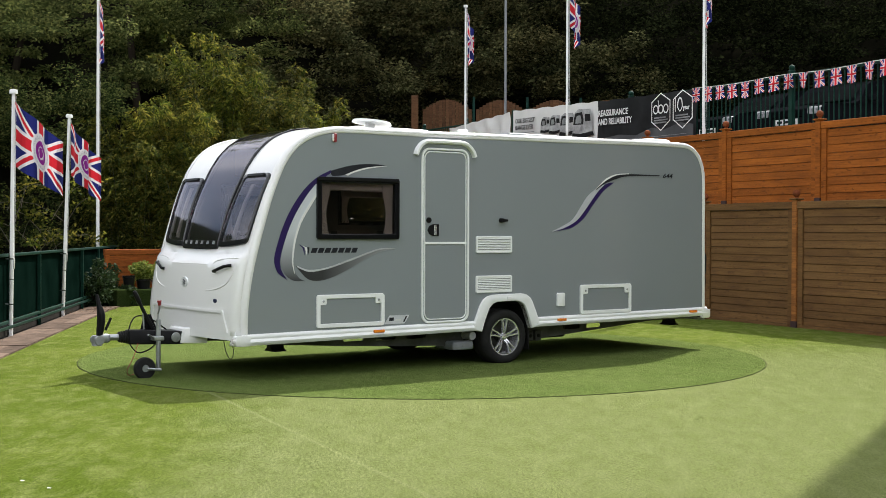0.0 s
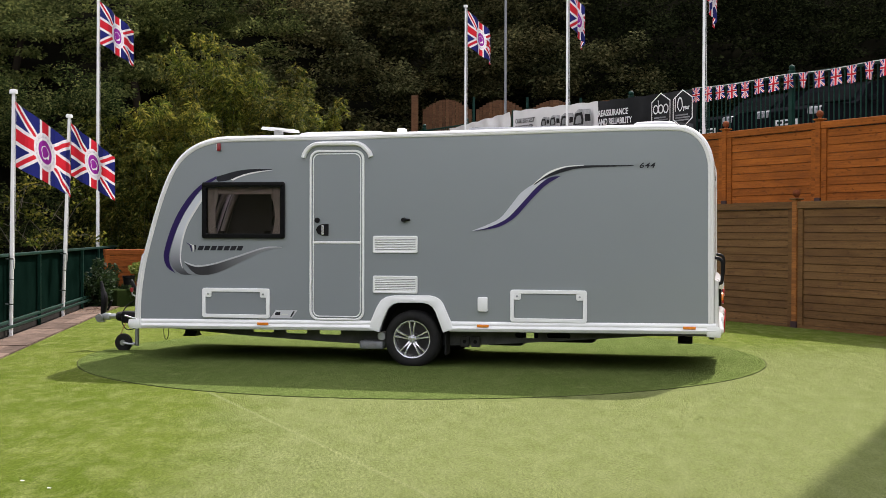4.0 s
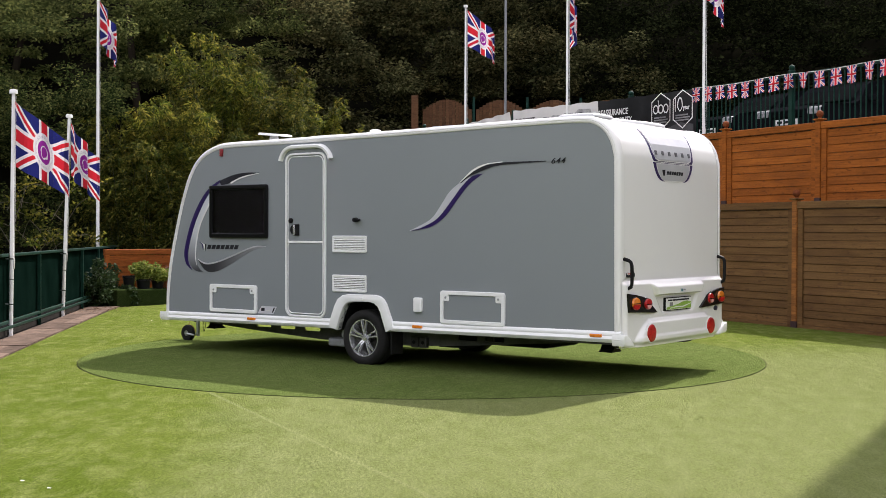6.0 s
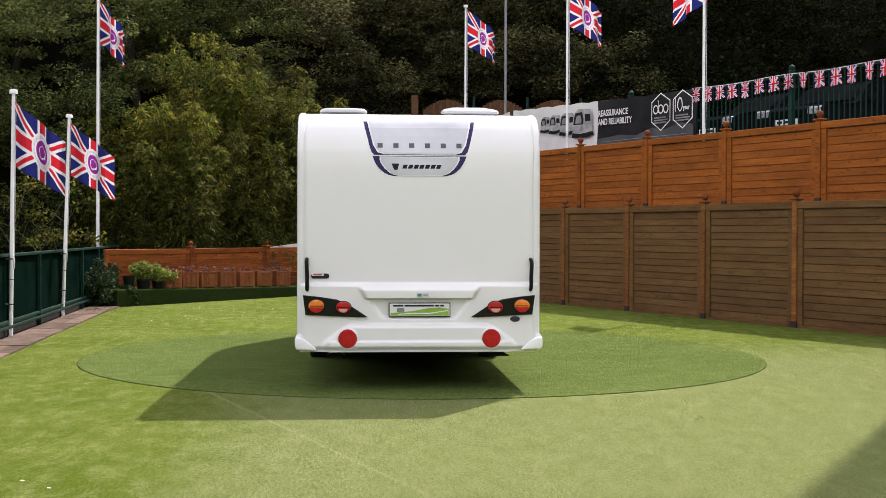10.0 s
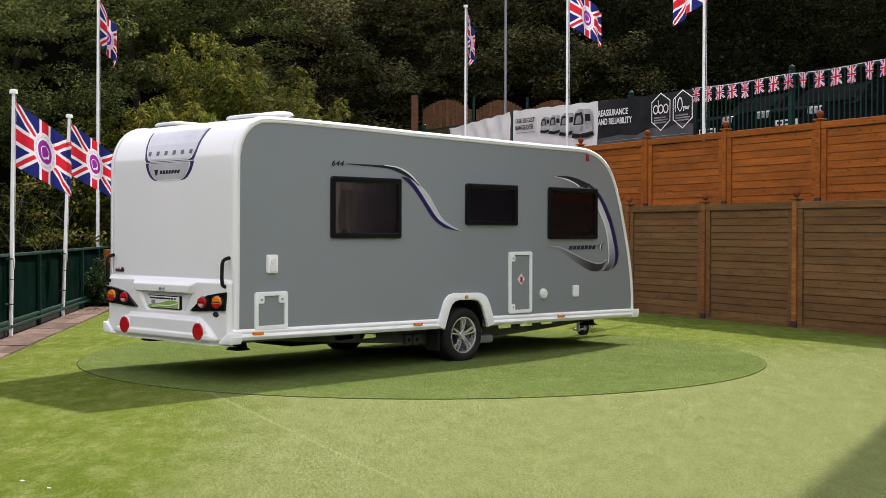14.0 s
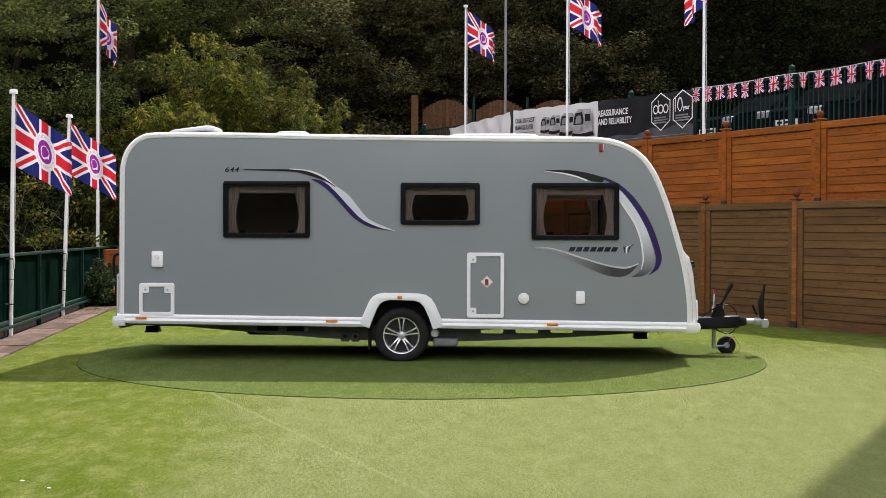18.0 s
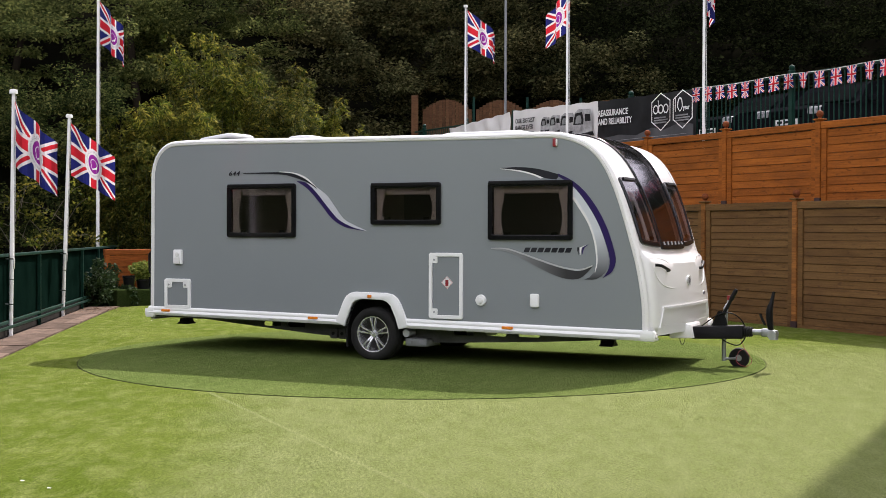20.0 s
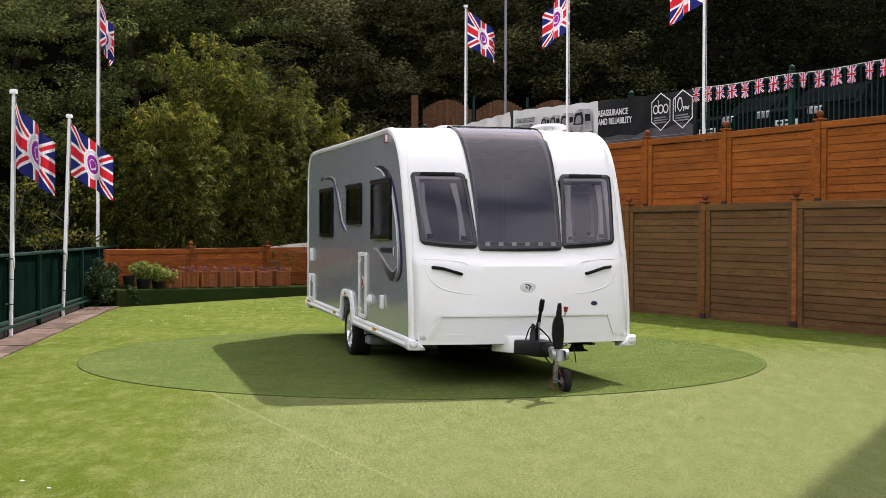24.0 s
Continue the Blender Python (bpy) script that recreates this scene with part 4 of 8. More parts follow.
# ---- bamboo along the back ----
def bamboo(x, y, h, spread, seed, mat, label):
    """A clump of canes, each a tapering plume of drooping leaf sprays."""
    rng = np.random.default_rng(seed)
    root = thing("bamboo_clump", pose(x, y, 0), label, "bamboo", "bamboo along the back")
    bm = bmesh.new()
    org, out, reach = [], [], []
    for k in range(int(16 + 12 * spread)):
        bx, by = rng.normal(0, spread * 0.36), rng.normal(0, spread * 0.30)
        lean, hh = rng.normal(0, 0.09, 2) + np.array((bx, by)) * 0.10, h * (1.0 if k == 0 else rng.uniform(0.66 if h > 4.8 else 0.5, 1.0))
        ts = np.linspace(0, 1, 8)
        pts = [Vector((bx + lean[0] * hh * t ** 2.2, by + lean[1] * hh * t ** 2.2, -0.05 + hh * (t - 0.05 * t ** 6))) for t in ts]
        tube(bm, pts, [0.013 * (1 - 0.85 * t) for t in ts], 5)
        n = int(15 * hh)
        for t in np.clip(rng.uniform(0.10, 1.02, n), 0, 0.999):
            i = min(6, int(t * 7))
            p = pts[i].lerp(pts[i + 1], t * 7 - i)
            a = rng.uniform(0, 2 * math.pi)
            org.append(p)
            out.append((math.cos(a), math.sin(a)))
            reach.append((0.62 * (1 - 0.72 * t ** 1.5) + 0.05) * rng.uniform(0.6, 1.15))
    tagged(part("cane_mass", bm, M_CANE, root), kind="stuff")
    per = 22
    org, out, reach = np.repeat(np.array(org), per, 0), np.repeat(np.array(out), per, 0), np.repeat(np.array(reach), per)
    n = len(org)
    s = rng.uniform(0.15, 1.0, n)
    fan = rng.normal(0, 0.10, (n, 3)) * reach[:, None]
    c = org + np.stack([out[:, 0] * reach * s, out[:, 1] * reach * s, reach * (0.40 * s - 0.62 * s * s)], 1) + fan
    a = np.stack([out[:, 0], out[:, 1], 0.40 - 1.24 * s], 1) + rng.normal(0, 0.45, (n, 3)) + (0, 0, -0.15)
    a /= np.linalg.norm(a, axis=1)[:, None]
    b = np.cross(a, np.array((0, 0, 1.0)) + rng.normal(0, 0.6, (n, 3)))
    b /= np.linalg.norm(b, axis=1)[:, None]
    k = rng.uniform(0.6, 1.3, n)[:, None]
    L, B = a * 0.120 * k, b * 0.0150 * k
    leaf_object("foliage", np.stack([c, c + L * 0.40 + B, c + L, c + L * 0.40 - B], 1).reshape(-1, 3), mat, root)
    return root


YEL, GRN = "tall yellow-green bamboo clump with fine drooping leaves", "tall bamboo clump with fine drooping leaves, shade put into its dull green"
for n, (x, y, h, sp, mat) in enumerate(((-4.85, 16.6, 6.85, 0.62, 0), (-4.15, 17.1, 6.6, 0.6, 1), (-3.45, 17.3, 5.8, 0.7, 1), (-2.75, 17.7, 5.2, 0.7, 0), (-5.9, 17.7, 6.7, 0.8, 1),
                                        (-7.25, 15.8, 4.7, 1.0, 0), (-6.45, 15.3, 5.0, 1.0, 0), (-5.55, 15.0, 4.6, 1.0, 0), (-4.6, 15.4, 4.3, 1.1, 1), (-3.5, 16.1, 4.1, 1.1, 1),
                                        (-6.95, 14.2, 3.7, 0.9, 1), (-5.6, 13.9, 3.4, 0.9, 1), (-2.4, 17.0, 4.0, 1.0, 1), (-1.6, 17.9, 3.7, 0.9, 1), (-4.4, 14.9, 3.2, 1.0, 1))):
    bamboo(x, y, h, sp, 40 + n, (M_LEAF_BAMBOO, M_LEAF_BAMBOO_SHADED)[mat], (YEL, GRN)[mat])


# ---- the caravan: x towards the hitch, y to its left, z up; its parts hang off the turning axis ----
AX, AY, VDZ = 0.425, -0.235, -0.012
W = 1.113
van = thing("caravan", pose(0, 0, VDZ), "grey and white touring caravan with purple swooshes on the turntable", "caravan")


def vpart(name, bm, mat, label="", smooth=0, parent=None):
    ob = part(name, bm, mat, parent or van, label, smooth)
    if not parent:
        ob.location = (-AX, -AY, 0)
    return ob


def rail_top(x):
    return 0.52 - 0.0099 * x


def on_side(s, base=W):
    return lambda a, b, d: Vector((a, s * (base + d), b))


OUT = smooth_path([(-3.00, 0.53, 0), (-2.995, 1.2, 0), (-2.99, 2.10, 0), (-2.975, 2.27, 0), (-2.94, 2.38, 0), (-2.885, 2.47, 0), (-2.81, 2.54, 0), (-2.72, 2.585, 0), (-2.60, 2.605, 0), (-2.2, 2.61, 0), (-1.4, 2.60, 0), (-0.6, 2.585, 0),
                   (0.6, 2.57, 0), (1.5, 2.56, 0), (2.2, 2.557, 0), (2.45, 2.55, 0), (2.60, 2.525, 0), (2.75, 2.475, 0), (2.88, 2.40, 0), (2.985, 2.30, 0), (3.08, 2.16, 0), (3.15, 2.01, 0), (3.22, 1.83, 0), (3.29, 1.61, 0), (3.36, 1.37, 0), (3.415, 1.16, 0), (3.455, 0.95, 0), (3.485, 0.70, 0), (3.49, 0.47, 0)], 0.06)
OUT = [(p.x, p.y) for p in OUT]
ARC = [0.0]
for a, b in zip(OUT, OUT[1:]):
    ARC.append(ARC[-1] + math.hypot(b[0] - a[0], b[1] - a[1]))


def out_at(s):
    s = min(max(s, 0), ARC[-1])
    k = min(int(np.searchsorted(ARC, s, "right")) - 1, len(ARC) - 2)
    t = (s - ARC[k]) / (ARC[k + 1] - ARC[k])
    return OUT[k][0] + (OUT[k + 1][0] - OUT[k][0]) * t, OUT[k][1] + (OUT[k + 1][1] - OUT[k][1]) * t


def s_front(z):
    """Arc length on the front slope at the height z."""
    lo, hi = ARC[-1] * 0.6, ARC[-1]
    for _ in range(40):
        m = (lo + hi) / 2
        lo, hi = (m, hi) if out_at(m)[1] > z else (lo, m)
    return lo


def s_rear(z):
    lo, hi = 0.0, ARC[-1] * 0.3
    for _ in range(40):
        m = (lo + hi) / 2
        lo, hi = (m, hi) if out_at(m)[1] < z else (lo, m)
    return lo


def ease(t):
    t = min(max(t, 0), 1)
    return t * t * (3 - 2 * t)


S_TOP = s_front(2.30)


def skin(s, y, off=0.0):
    """A point of the outer skin at arc length s and width y, pushed out by off."""
    x, z = out_at(s)
    x0, z0 = out_at(s - 0.03)
    x1, z1 = out_at(s + 0.03)
    n = Vector((-(z1 - z0), 0, x1 - x0)).normalized()
    k = max(0.0, 1 - (y / W) ** 2)
    front = ease((s - S_TOP) / 0.8)
    lowr = ease((1.310 - 0.075 * k - z) / 0.075) if s > ARC[-1] * 0.6 else 0.0
    bulge = front * 0.045 * k + lowr * (0.05 + 0.05 * k) * ease((W - abs(y)) / 0.10)
    crown = 0.02 * k * ease((z - 2.35) / 0.2) * ease((x + 2.2) / 2.0)
    return Vector((x, y, z)) + n * (off + crown) + Vector((bulge, 0, 0))


def skin_patch(bm, top, bottom, nu, nv, d0, d1, bow=0.0):
    """A plate on the skin. top and bottom: (y left, y right, s); bow drops the middle of the lower edge."""
    layers = []
    for d in (d0, d1):
        g = []
        for j in range(nv + 1):
            t = j / nv
            row = []
            for i in range(nu + 1):
                u = i / nu
                y = (top[0] * (1 - u) + top[1] * u) * (1 - t) + (bottom[0] * (1 - u) + bottom[1] * u) * t
                s = top[2] * (1 - t) + bottom[2] * t + bow * t * 4 * u * (1 - u)
                row.append(bm.verts.new(skin(s, y, d)))
            g.append(row)
        layers.append(g)
    for L in layers:
        for j in range(nv):
            for i in range(nu):
                bm.faces.new((L[j][i], L[j][i + 1], L[j + 1][i + 1], L[j + 1][i]))
    A, B = layers
    rim = [(0, i) for i in range(nu)] + [(j, nu) for j in range(nv)] + [(nv, i) for i in range(nu, 0, -1)] + [(j, 0) for j in range(nv, 0, -1)]
    for k in range(len(rim)):
        a, b = rim[k], rim[(k + 1) % len(rim)]
        bm.faces.new((A[a[0]][a[1]], A[b[0]][b[1]], B[b[0]][b[1]], B[a[0]][a[1]]))
    return bm


# front windows: (left y at top, right y at top, s top), (left y at bottom, right y at bottom, s bottom), bow
ST, SB = s_front(2.055), s_front(1.345)
FRONT_WIN = (((-1.04, -0.51, ST), (-0.99, -0.43, SB - 0.01), 0.0, -0.03),
             ((-0.45, 0.45, s_front(2.545) - 0.12), (-0.41, 0.41, SB + 0.03), 0.015, 0.0),
             ((0.51, 1.04, ST), (0.43, 0.99, SB - 0.01), 0.0, 0.03))
# outer shell: rear, roof and front in one moulding, open behind the front windows
bm = bmesh.new()
ys = [-1.082, -1.02, -0.95, -0.8, -0.65, -0.55, -0.47, -0.40, -0.3, -0.15, 0, 0.15, 0.3, 0.40, 0.47, 0.55, 0.65, 0.8, 0.95, 1.02, 1.082]
ss = sorted(set([round(a, 4) for a in ARC] + [ST + 0.05, SB - 0.05]))
g = [[bm.verts.new(skin(s, y)) for y in ys] for s in ss]
for j in range(len(ss) - 1):
    for i in range(len(ys) - 1):
        sm, ym = (ss[j] + ss[j + 1]) / 2, abs(ys[i] + ys[i + 1]) / 2
        z = out_at(sm)[1]
        if sm > ARC[-1] * 0.6 and sm < SB - 0.04 and ((ym < 0.40 and sm > FRONT_WIN[1][0][2] + 0.05) or (0.47 < ym < 0.93 and sm > ST + 0.04)):
            continue
        bm.faces.new((g[j][i], g[j][i + 1], g[j + 1][i + 1], g[j + 1][i]))
shell = vpart("body_shell", bm, M_WHITE, "glossy white moulded roof, rear and front", 35)
so = shell.modifiers.new("wall", "SOLIDIFY")
so.thickness, so.offset = 0.028, -1
# floor
for x0, x1, y0, y1 in ((-2.97, 3.42, -0.77, 0.77), (-2.97, -0.24, -1.10, -0.772), (0.69, 3.42, -1.10, -0.772), (-2.97, -0.24, 0.772, 1.10), (0.69, 3.42, 0.772, 1.10)):
    vpart("floor_pan", boxed(x0, x1, y0, y1, 0.415, 0.45, 0.005, 1), M_DARKSTEEL)

ARCH_OUT = [(-0.25, 0.44), (-0.215, 0.53), (-0.135, 0.71), (-0.10, 0.755), (-0.05, 0.785), (0.02, 0.80), (0.42, 0.795), (0.50, 0.78), (0.565, 0.74), (0.61, 0.67), (0.675, 0.52), (0.70, 0.42)]
ARCH_IN = [(-0.135, 0.40), (-0.05, 0.62), (-0.02, 0.67), (0.03, 0.705), (0.10, 0.72), (0.37, 0.715), (0.43, 0.695), (0.48, 0.65), (0.545, 0.51), (0.585, 0.39)]
WINS = {1: [(1.68, 2.67, 1.41, 2.04)], -1: [(-1.80, -0.81, 1.42, 2.055), (0.215, 1.11, 1.57, 2.04), (1.69, 2.67, 1.405, 2.04)]}


def inner(off):
    pts = []
    for s in ARC:
        x, z = out_at(s)
        x0, z0 = out_at(s - 0.03)
        x1, z1 = out_at(s + 0.03)
        n = Vector((-(z1 - z0), x1 - x0)).normalized()
        pts.append((x - n.x * off, z - n.y * off))
    return pts


IN3 = [p for p in inner(0.03) if p[1] > 0.56]
for s in (1, -1):
    f = on_side(s)
    outline = [(IN3[0][0], 0.50)] + IN3 + [(IN3[-1][0], 0.46)]
    notch = [(x, z) for x, z in reversed(ARCH_OUT[1:-1])]
    outline = outline + [(0.66, 0.47)] + [(x - (0.02 if x > 0.2 else -0.02), z - 0.02) for x, z in notch] + [(-0.2, 0.48)]
    holes = [rounded(a + 0.03, b - 0.03, c + 0.03, d - 0.03, 0.03, 3) for a, b, c, d in WINS[s]]
    bm = prism(bmesh.new(), outline, f, -0.03, 0.0, holes)
    vpart("side_panel", bm, M_GREY, "flat satin grey side panel")
    # white edge trim with a groove, swept round the outline
    bm = bmesh.new()
    prof = [(-0.058, 1.106), (-0.058, 1.116), (-0.050, 1.123), (-0.036, 1.124), (-0.033, 1.118), (-0.028, 1.118), (-0.025, 1.124), (-0.012, 1.121), (0.000, 1.110), (0.008, 1.092), (0.010, 1.066), (-0.01, 1.05)]
    rows = []
    for a in ARC:
        x, z = out_at(a)
        x0, z0 = out_at(a - 0.03)
        x1, z1 = out_at(a + 0.03)
        n = Vector((-(z1 - z0), 0, x1 - x0)).normalized()
        rows.append([bm.verts.new(Vector((x, 0, z)) + n * o + Vector((0, s * y, 0))) for o, y in prof])
    for a, b in zip(rows, rows[1:]):
        for i in range(len(prof) - 1):
            bm.faces.new((a[i], a[i + 1], b[i + 1], b[i]))
    vpart("edge_trim", bm, M_WHITE, "white ribbed edge trim", 50)
    # lower rail in two lengths, with rounded ends
    for x0, x1 in ((-3.02, -0.205), (0.665, 3.49)):
        bm = bmesh.new()
        prof = [(1.08, 0.0), (1.115, 0.0), (1.130, -0.012), (1.136, -0.03), (1.130, -0.047), (1.136, -0.055), (1.145, -0.075), (1.136, -0.095), (1.122, -0.11), (1.08, -0.112)]
        ends = []
        for x in np.linspace(x0, x1, 9):
            ends.append([bm.verts.new((x, s * y, rail_top(x) + z)) for y, z in prof])
        for a, b in zip(ends, ends[1:]):
            for i in range(len(prof) - 1):
                bm.faces.new((a[i], a[i + 1], b[i + 1], b[i]))
        bm.faces.new(ends[0])
        bm.faces.new(ends[-1])
        vpart("lower_rail", bm, M_WHITE2, "white grooved lower rail", 40)
    zt = rail_top(-3.0)
    bm = prism(bmesh.new(), [(1.135, zt - 0.030), (1.142, zt - 0.055), (1.140, zt - 0.11), (1.125, zt - 0.140), (0.95, zt - 0.150), (0.955, zt - 0.126), (1.03, zt - 0.066), (1.08, zt - 0.036)], lambda a, b, d: Vector((d, s * a, b)), -2.93, -3.07, bevel=0.010)
    vpart("rail_end", bm, M_WHITE2, "swept white rail end cap", 50)
    zt = rail_top(3.5)
    bm = prism(bmesh.new(), [(1.148, zt - 0.005), (1.154, zt - 0.03), (1.152, zt - 0.08), (1.137, zt - 0.112), (0.985, zt - 0.114), (0.99, zt - 0.092), (1.05, zt - 0.035), (1.085, zt - 0.010)], lambda a, b, d: Vector((d, s * a, b)), 3.42, 3.575, bevel=0.020)
    end = vpart("rail_end", bm, M_WHITE2, "swept white rail end cap", 50)
    part("front_marker", boxed(3.560, 3.588, min(s * 1.062, s * 1.140), max(s * 1.062, s * 1.140), zt - 0.088, zt - 0.034, 0.022, 3), M_CLEARLENS, end, "small clear front marker lamp", 50)
    # wheel arch
    bm = bmesh.new()
    f2 = on_side(s, W)
    prism(bm, ARCH_OUT + ARCH_IN[::-1], f2, -0.06, 0.03, bevel=0.008)
    vpart("wheel_arch", bm, M_WHITE2, "white moulded wheel arch trim", 40)
    bm = bmesh.new()
    top = [(x, z) for x, z in ARCH_IN]
    prism(bm, top, on_side(s, 0.0), 0.78, 0.80)
    for (a, b), (c, d) in zip(top, top[1:]):
        vs = [bm.verts.new((p, s * y, q)) for p, q, y in ((a, b, 0.80), (c, d, 0.80), (c, d, 1.110), (a, b, 1.110))]
        bm.faces.new(vs)
    vpart("wheel_box", bm, M_BLACK, "black inner wheel box")


def frame_ring(bm, s, a, b, c, d, wid, r, d0, d1, base=W, bevel=0.006):
    f = on_side(s, base)
    return prism(bm, rounded(a, b, c, d, r), f, d0, d1, [rounded(a + wid, b - wid, c + wid, d - wid, max(0.008, r - wid * 0.6))], bevel=bevel)


def curtain(a, b, z0, z1, y, s, waves, gather):
    """A pleated curtain pulled towards its tie."""
    bm = bmesh.new()
    nx, nz = 26, 10
    rows = []
    for j in range(nz + 1):
        t = j / nz
        pull = 1 - gather * math.sin(math.pi * min(1, t * 1.25)) * 0.6
        rows.append([bm.verts.new((a + (b - a) * (i / nx) * pull, s * (y + 0.014 * math.sin(i / nx * waves * 2 * math.pi) * (0.6 + 0.4 * t)), z0 + (z1 - z0) * t)) for i in range(nx + 1)])
    for p, q in zip(rows, rows[1:]):
        for i in range(nx):
            bm.faces.new((p[i], p[i + 1], q[i + 1], q[i]))
    return bm


def side_window(s, a, b, c, d):
    win = vpart("side_window", frame_ring(bmesh.new(), s, a, b, c, d, 0.055, 0.025, -0.03, 0.028), M_GLOSSBLACK, "black-framed tinted acrylic window")
    part("pane", prism(bmesh.new(), rounded(a + 0.05, b - 0.05, c + 0.05, d - 0.05, 0.02, 3), on_side(s), 0.004, 0.014), M_GLASS, win).visible_shadow = False
    part("top_hinge", boxed(a + 0.01, b - 0.01, min(s * (W + 0.012), s * (W + 0.038)), max(s * (W + 0.012), s * (W + 0.038)), d - 0.035, d + 0.004, 0.008, 2), M_BLACK, win)
    part("blind_cassette", boxed(a + 0.02, b - 0.02, min(s * 0.98, s * 1.05), max(s * 0.98, s * 1.05), d - 0.13, d - 0.04, 0.012, 2), M_CURTAIN, win, "pale blind cassette")
    w = b - a
    for x0, x1 in ((a + 0.045, a + 0.045 + w * 0.13), (b - 0.045, b - 0.045 - w * 0.13)):
        part("curtain", curtain(x0, x1, c + 0.03, d - 0.06, 1.082, s, 5, 0.5), M_CURTAIN, win, "pale tied-back curtain", 60)
    for x in (a + w * 0.22, b - w * 0.22):
        part("catch", boxed(x - 0.035, x + 0.035, min(s * 1.08, s * 1.11), max(s * 1.08, s * 1.11), c + 0.045, c + 0.085, 0.006, 1), M_BLACK, win)


for s in (1, -1):
    for w4 in WINS[s]:
        side_window(s, *w4)

# front windows
def uv_loop(r_u, r_v, ins_u, ins_v, n=10, m=6):
    """A rounded rectangle in the unit square, with points along its edges."""
    a, b, c, d = ins_u, 1 - ins_u, ins_v, 1 - ins_v
    out = []
    for (cx, cy, a0), (ex, ey) in zip(((b - r_u, d - r_v, 0), (a + r_u, d - r_v, 90), (a + r_u, c + r_v, 180), (b - r_u, c + r_v, 270)), ((a + r_u, d), (a, c + r_v), (b - r_u, c), (b, d - r_v))):
        for k in range(m + 1):
            t = radians(a0 + 90 * k / m)
            out.append((cx + r_u * math.cos(t), cy + r_v * math.sin(t)))
        px_, py_ = out[-1]
        for k in range(1, n):
            out.append((px_ + (ex - px_) * k / n, py_ + (ey - py_) * k / n))
    return out


def skin_uv(t4, b4, bow, u, v, d):
    y = (t4[0] * (1 - u) + t4[1] * u) * (1 - v) + (b4[0] * (1 - u) + b4[1] * u) * v
    return skin(t4[2] * (1 - v) + b4[2] * v + bow(u) * v, y, d)


def skin_ring(t4, b4, bow, wide, low, d0, d1, rad):
    """A frame with rounded corners that follows the skin; low is the width of its lower edge."""
    wu, wv = abs(t4[1] - t4[0]), b4[2] - t4[2]
    bm = bmesh.new()
    outer, inner_ = uv_loop(rad / wu, rad / wv, 0, 0), uv_loop(rad * 0.7 / wu, rad * 0.7 / wv, wide / wu, wide / wv)
    inner_ = [(u, min(v, 1 - low / wv)) for u, v in inner_]
    rows = [[bm.verts.new(skin_uv(t4, b4, bow, u, v, d)) for u, v in lp] for lp, d in ((outer, d0), (outer, d1 * 0.8), ([(0.5 + (u - 0.5) * 0.985, 0.5 + (v - 0.5) * 0.99) for u, v in outer], d1), (inner_, d1), (inner_, d0))]
    n = len(outer)
    for p, q in zip(rows, rows[1:]):
        for i in range(n):
            bm.faces.new((p[i], p[(i + 1) % n], q[(i + 1) % n], q[i]))
    return bm


FRONT = (((-1.040, -0.495, ST - 0.012), (-0.990, -0.428, SB + 0.018), lambda u: -0.045 * (1 - u) ** 2),
         ((-0.475, 0.475, s_front(2.545) - 0.12), (-0.420, 0.420, SB + 0.038), lambda u: 0.03 * u * (1 - u)),
         ((0.495, 1.040, ST - 0.012), (0.428, 0.990, SB + 0.018), lambda u: -0.045 * u ** 2))
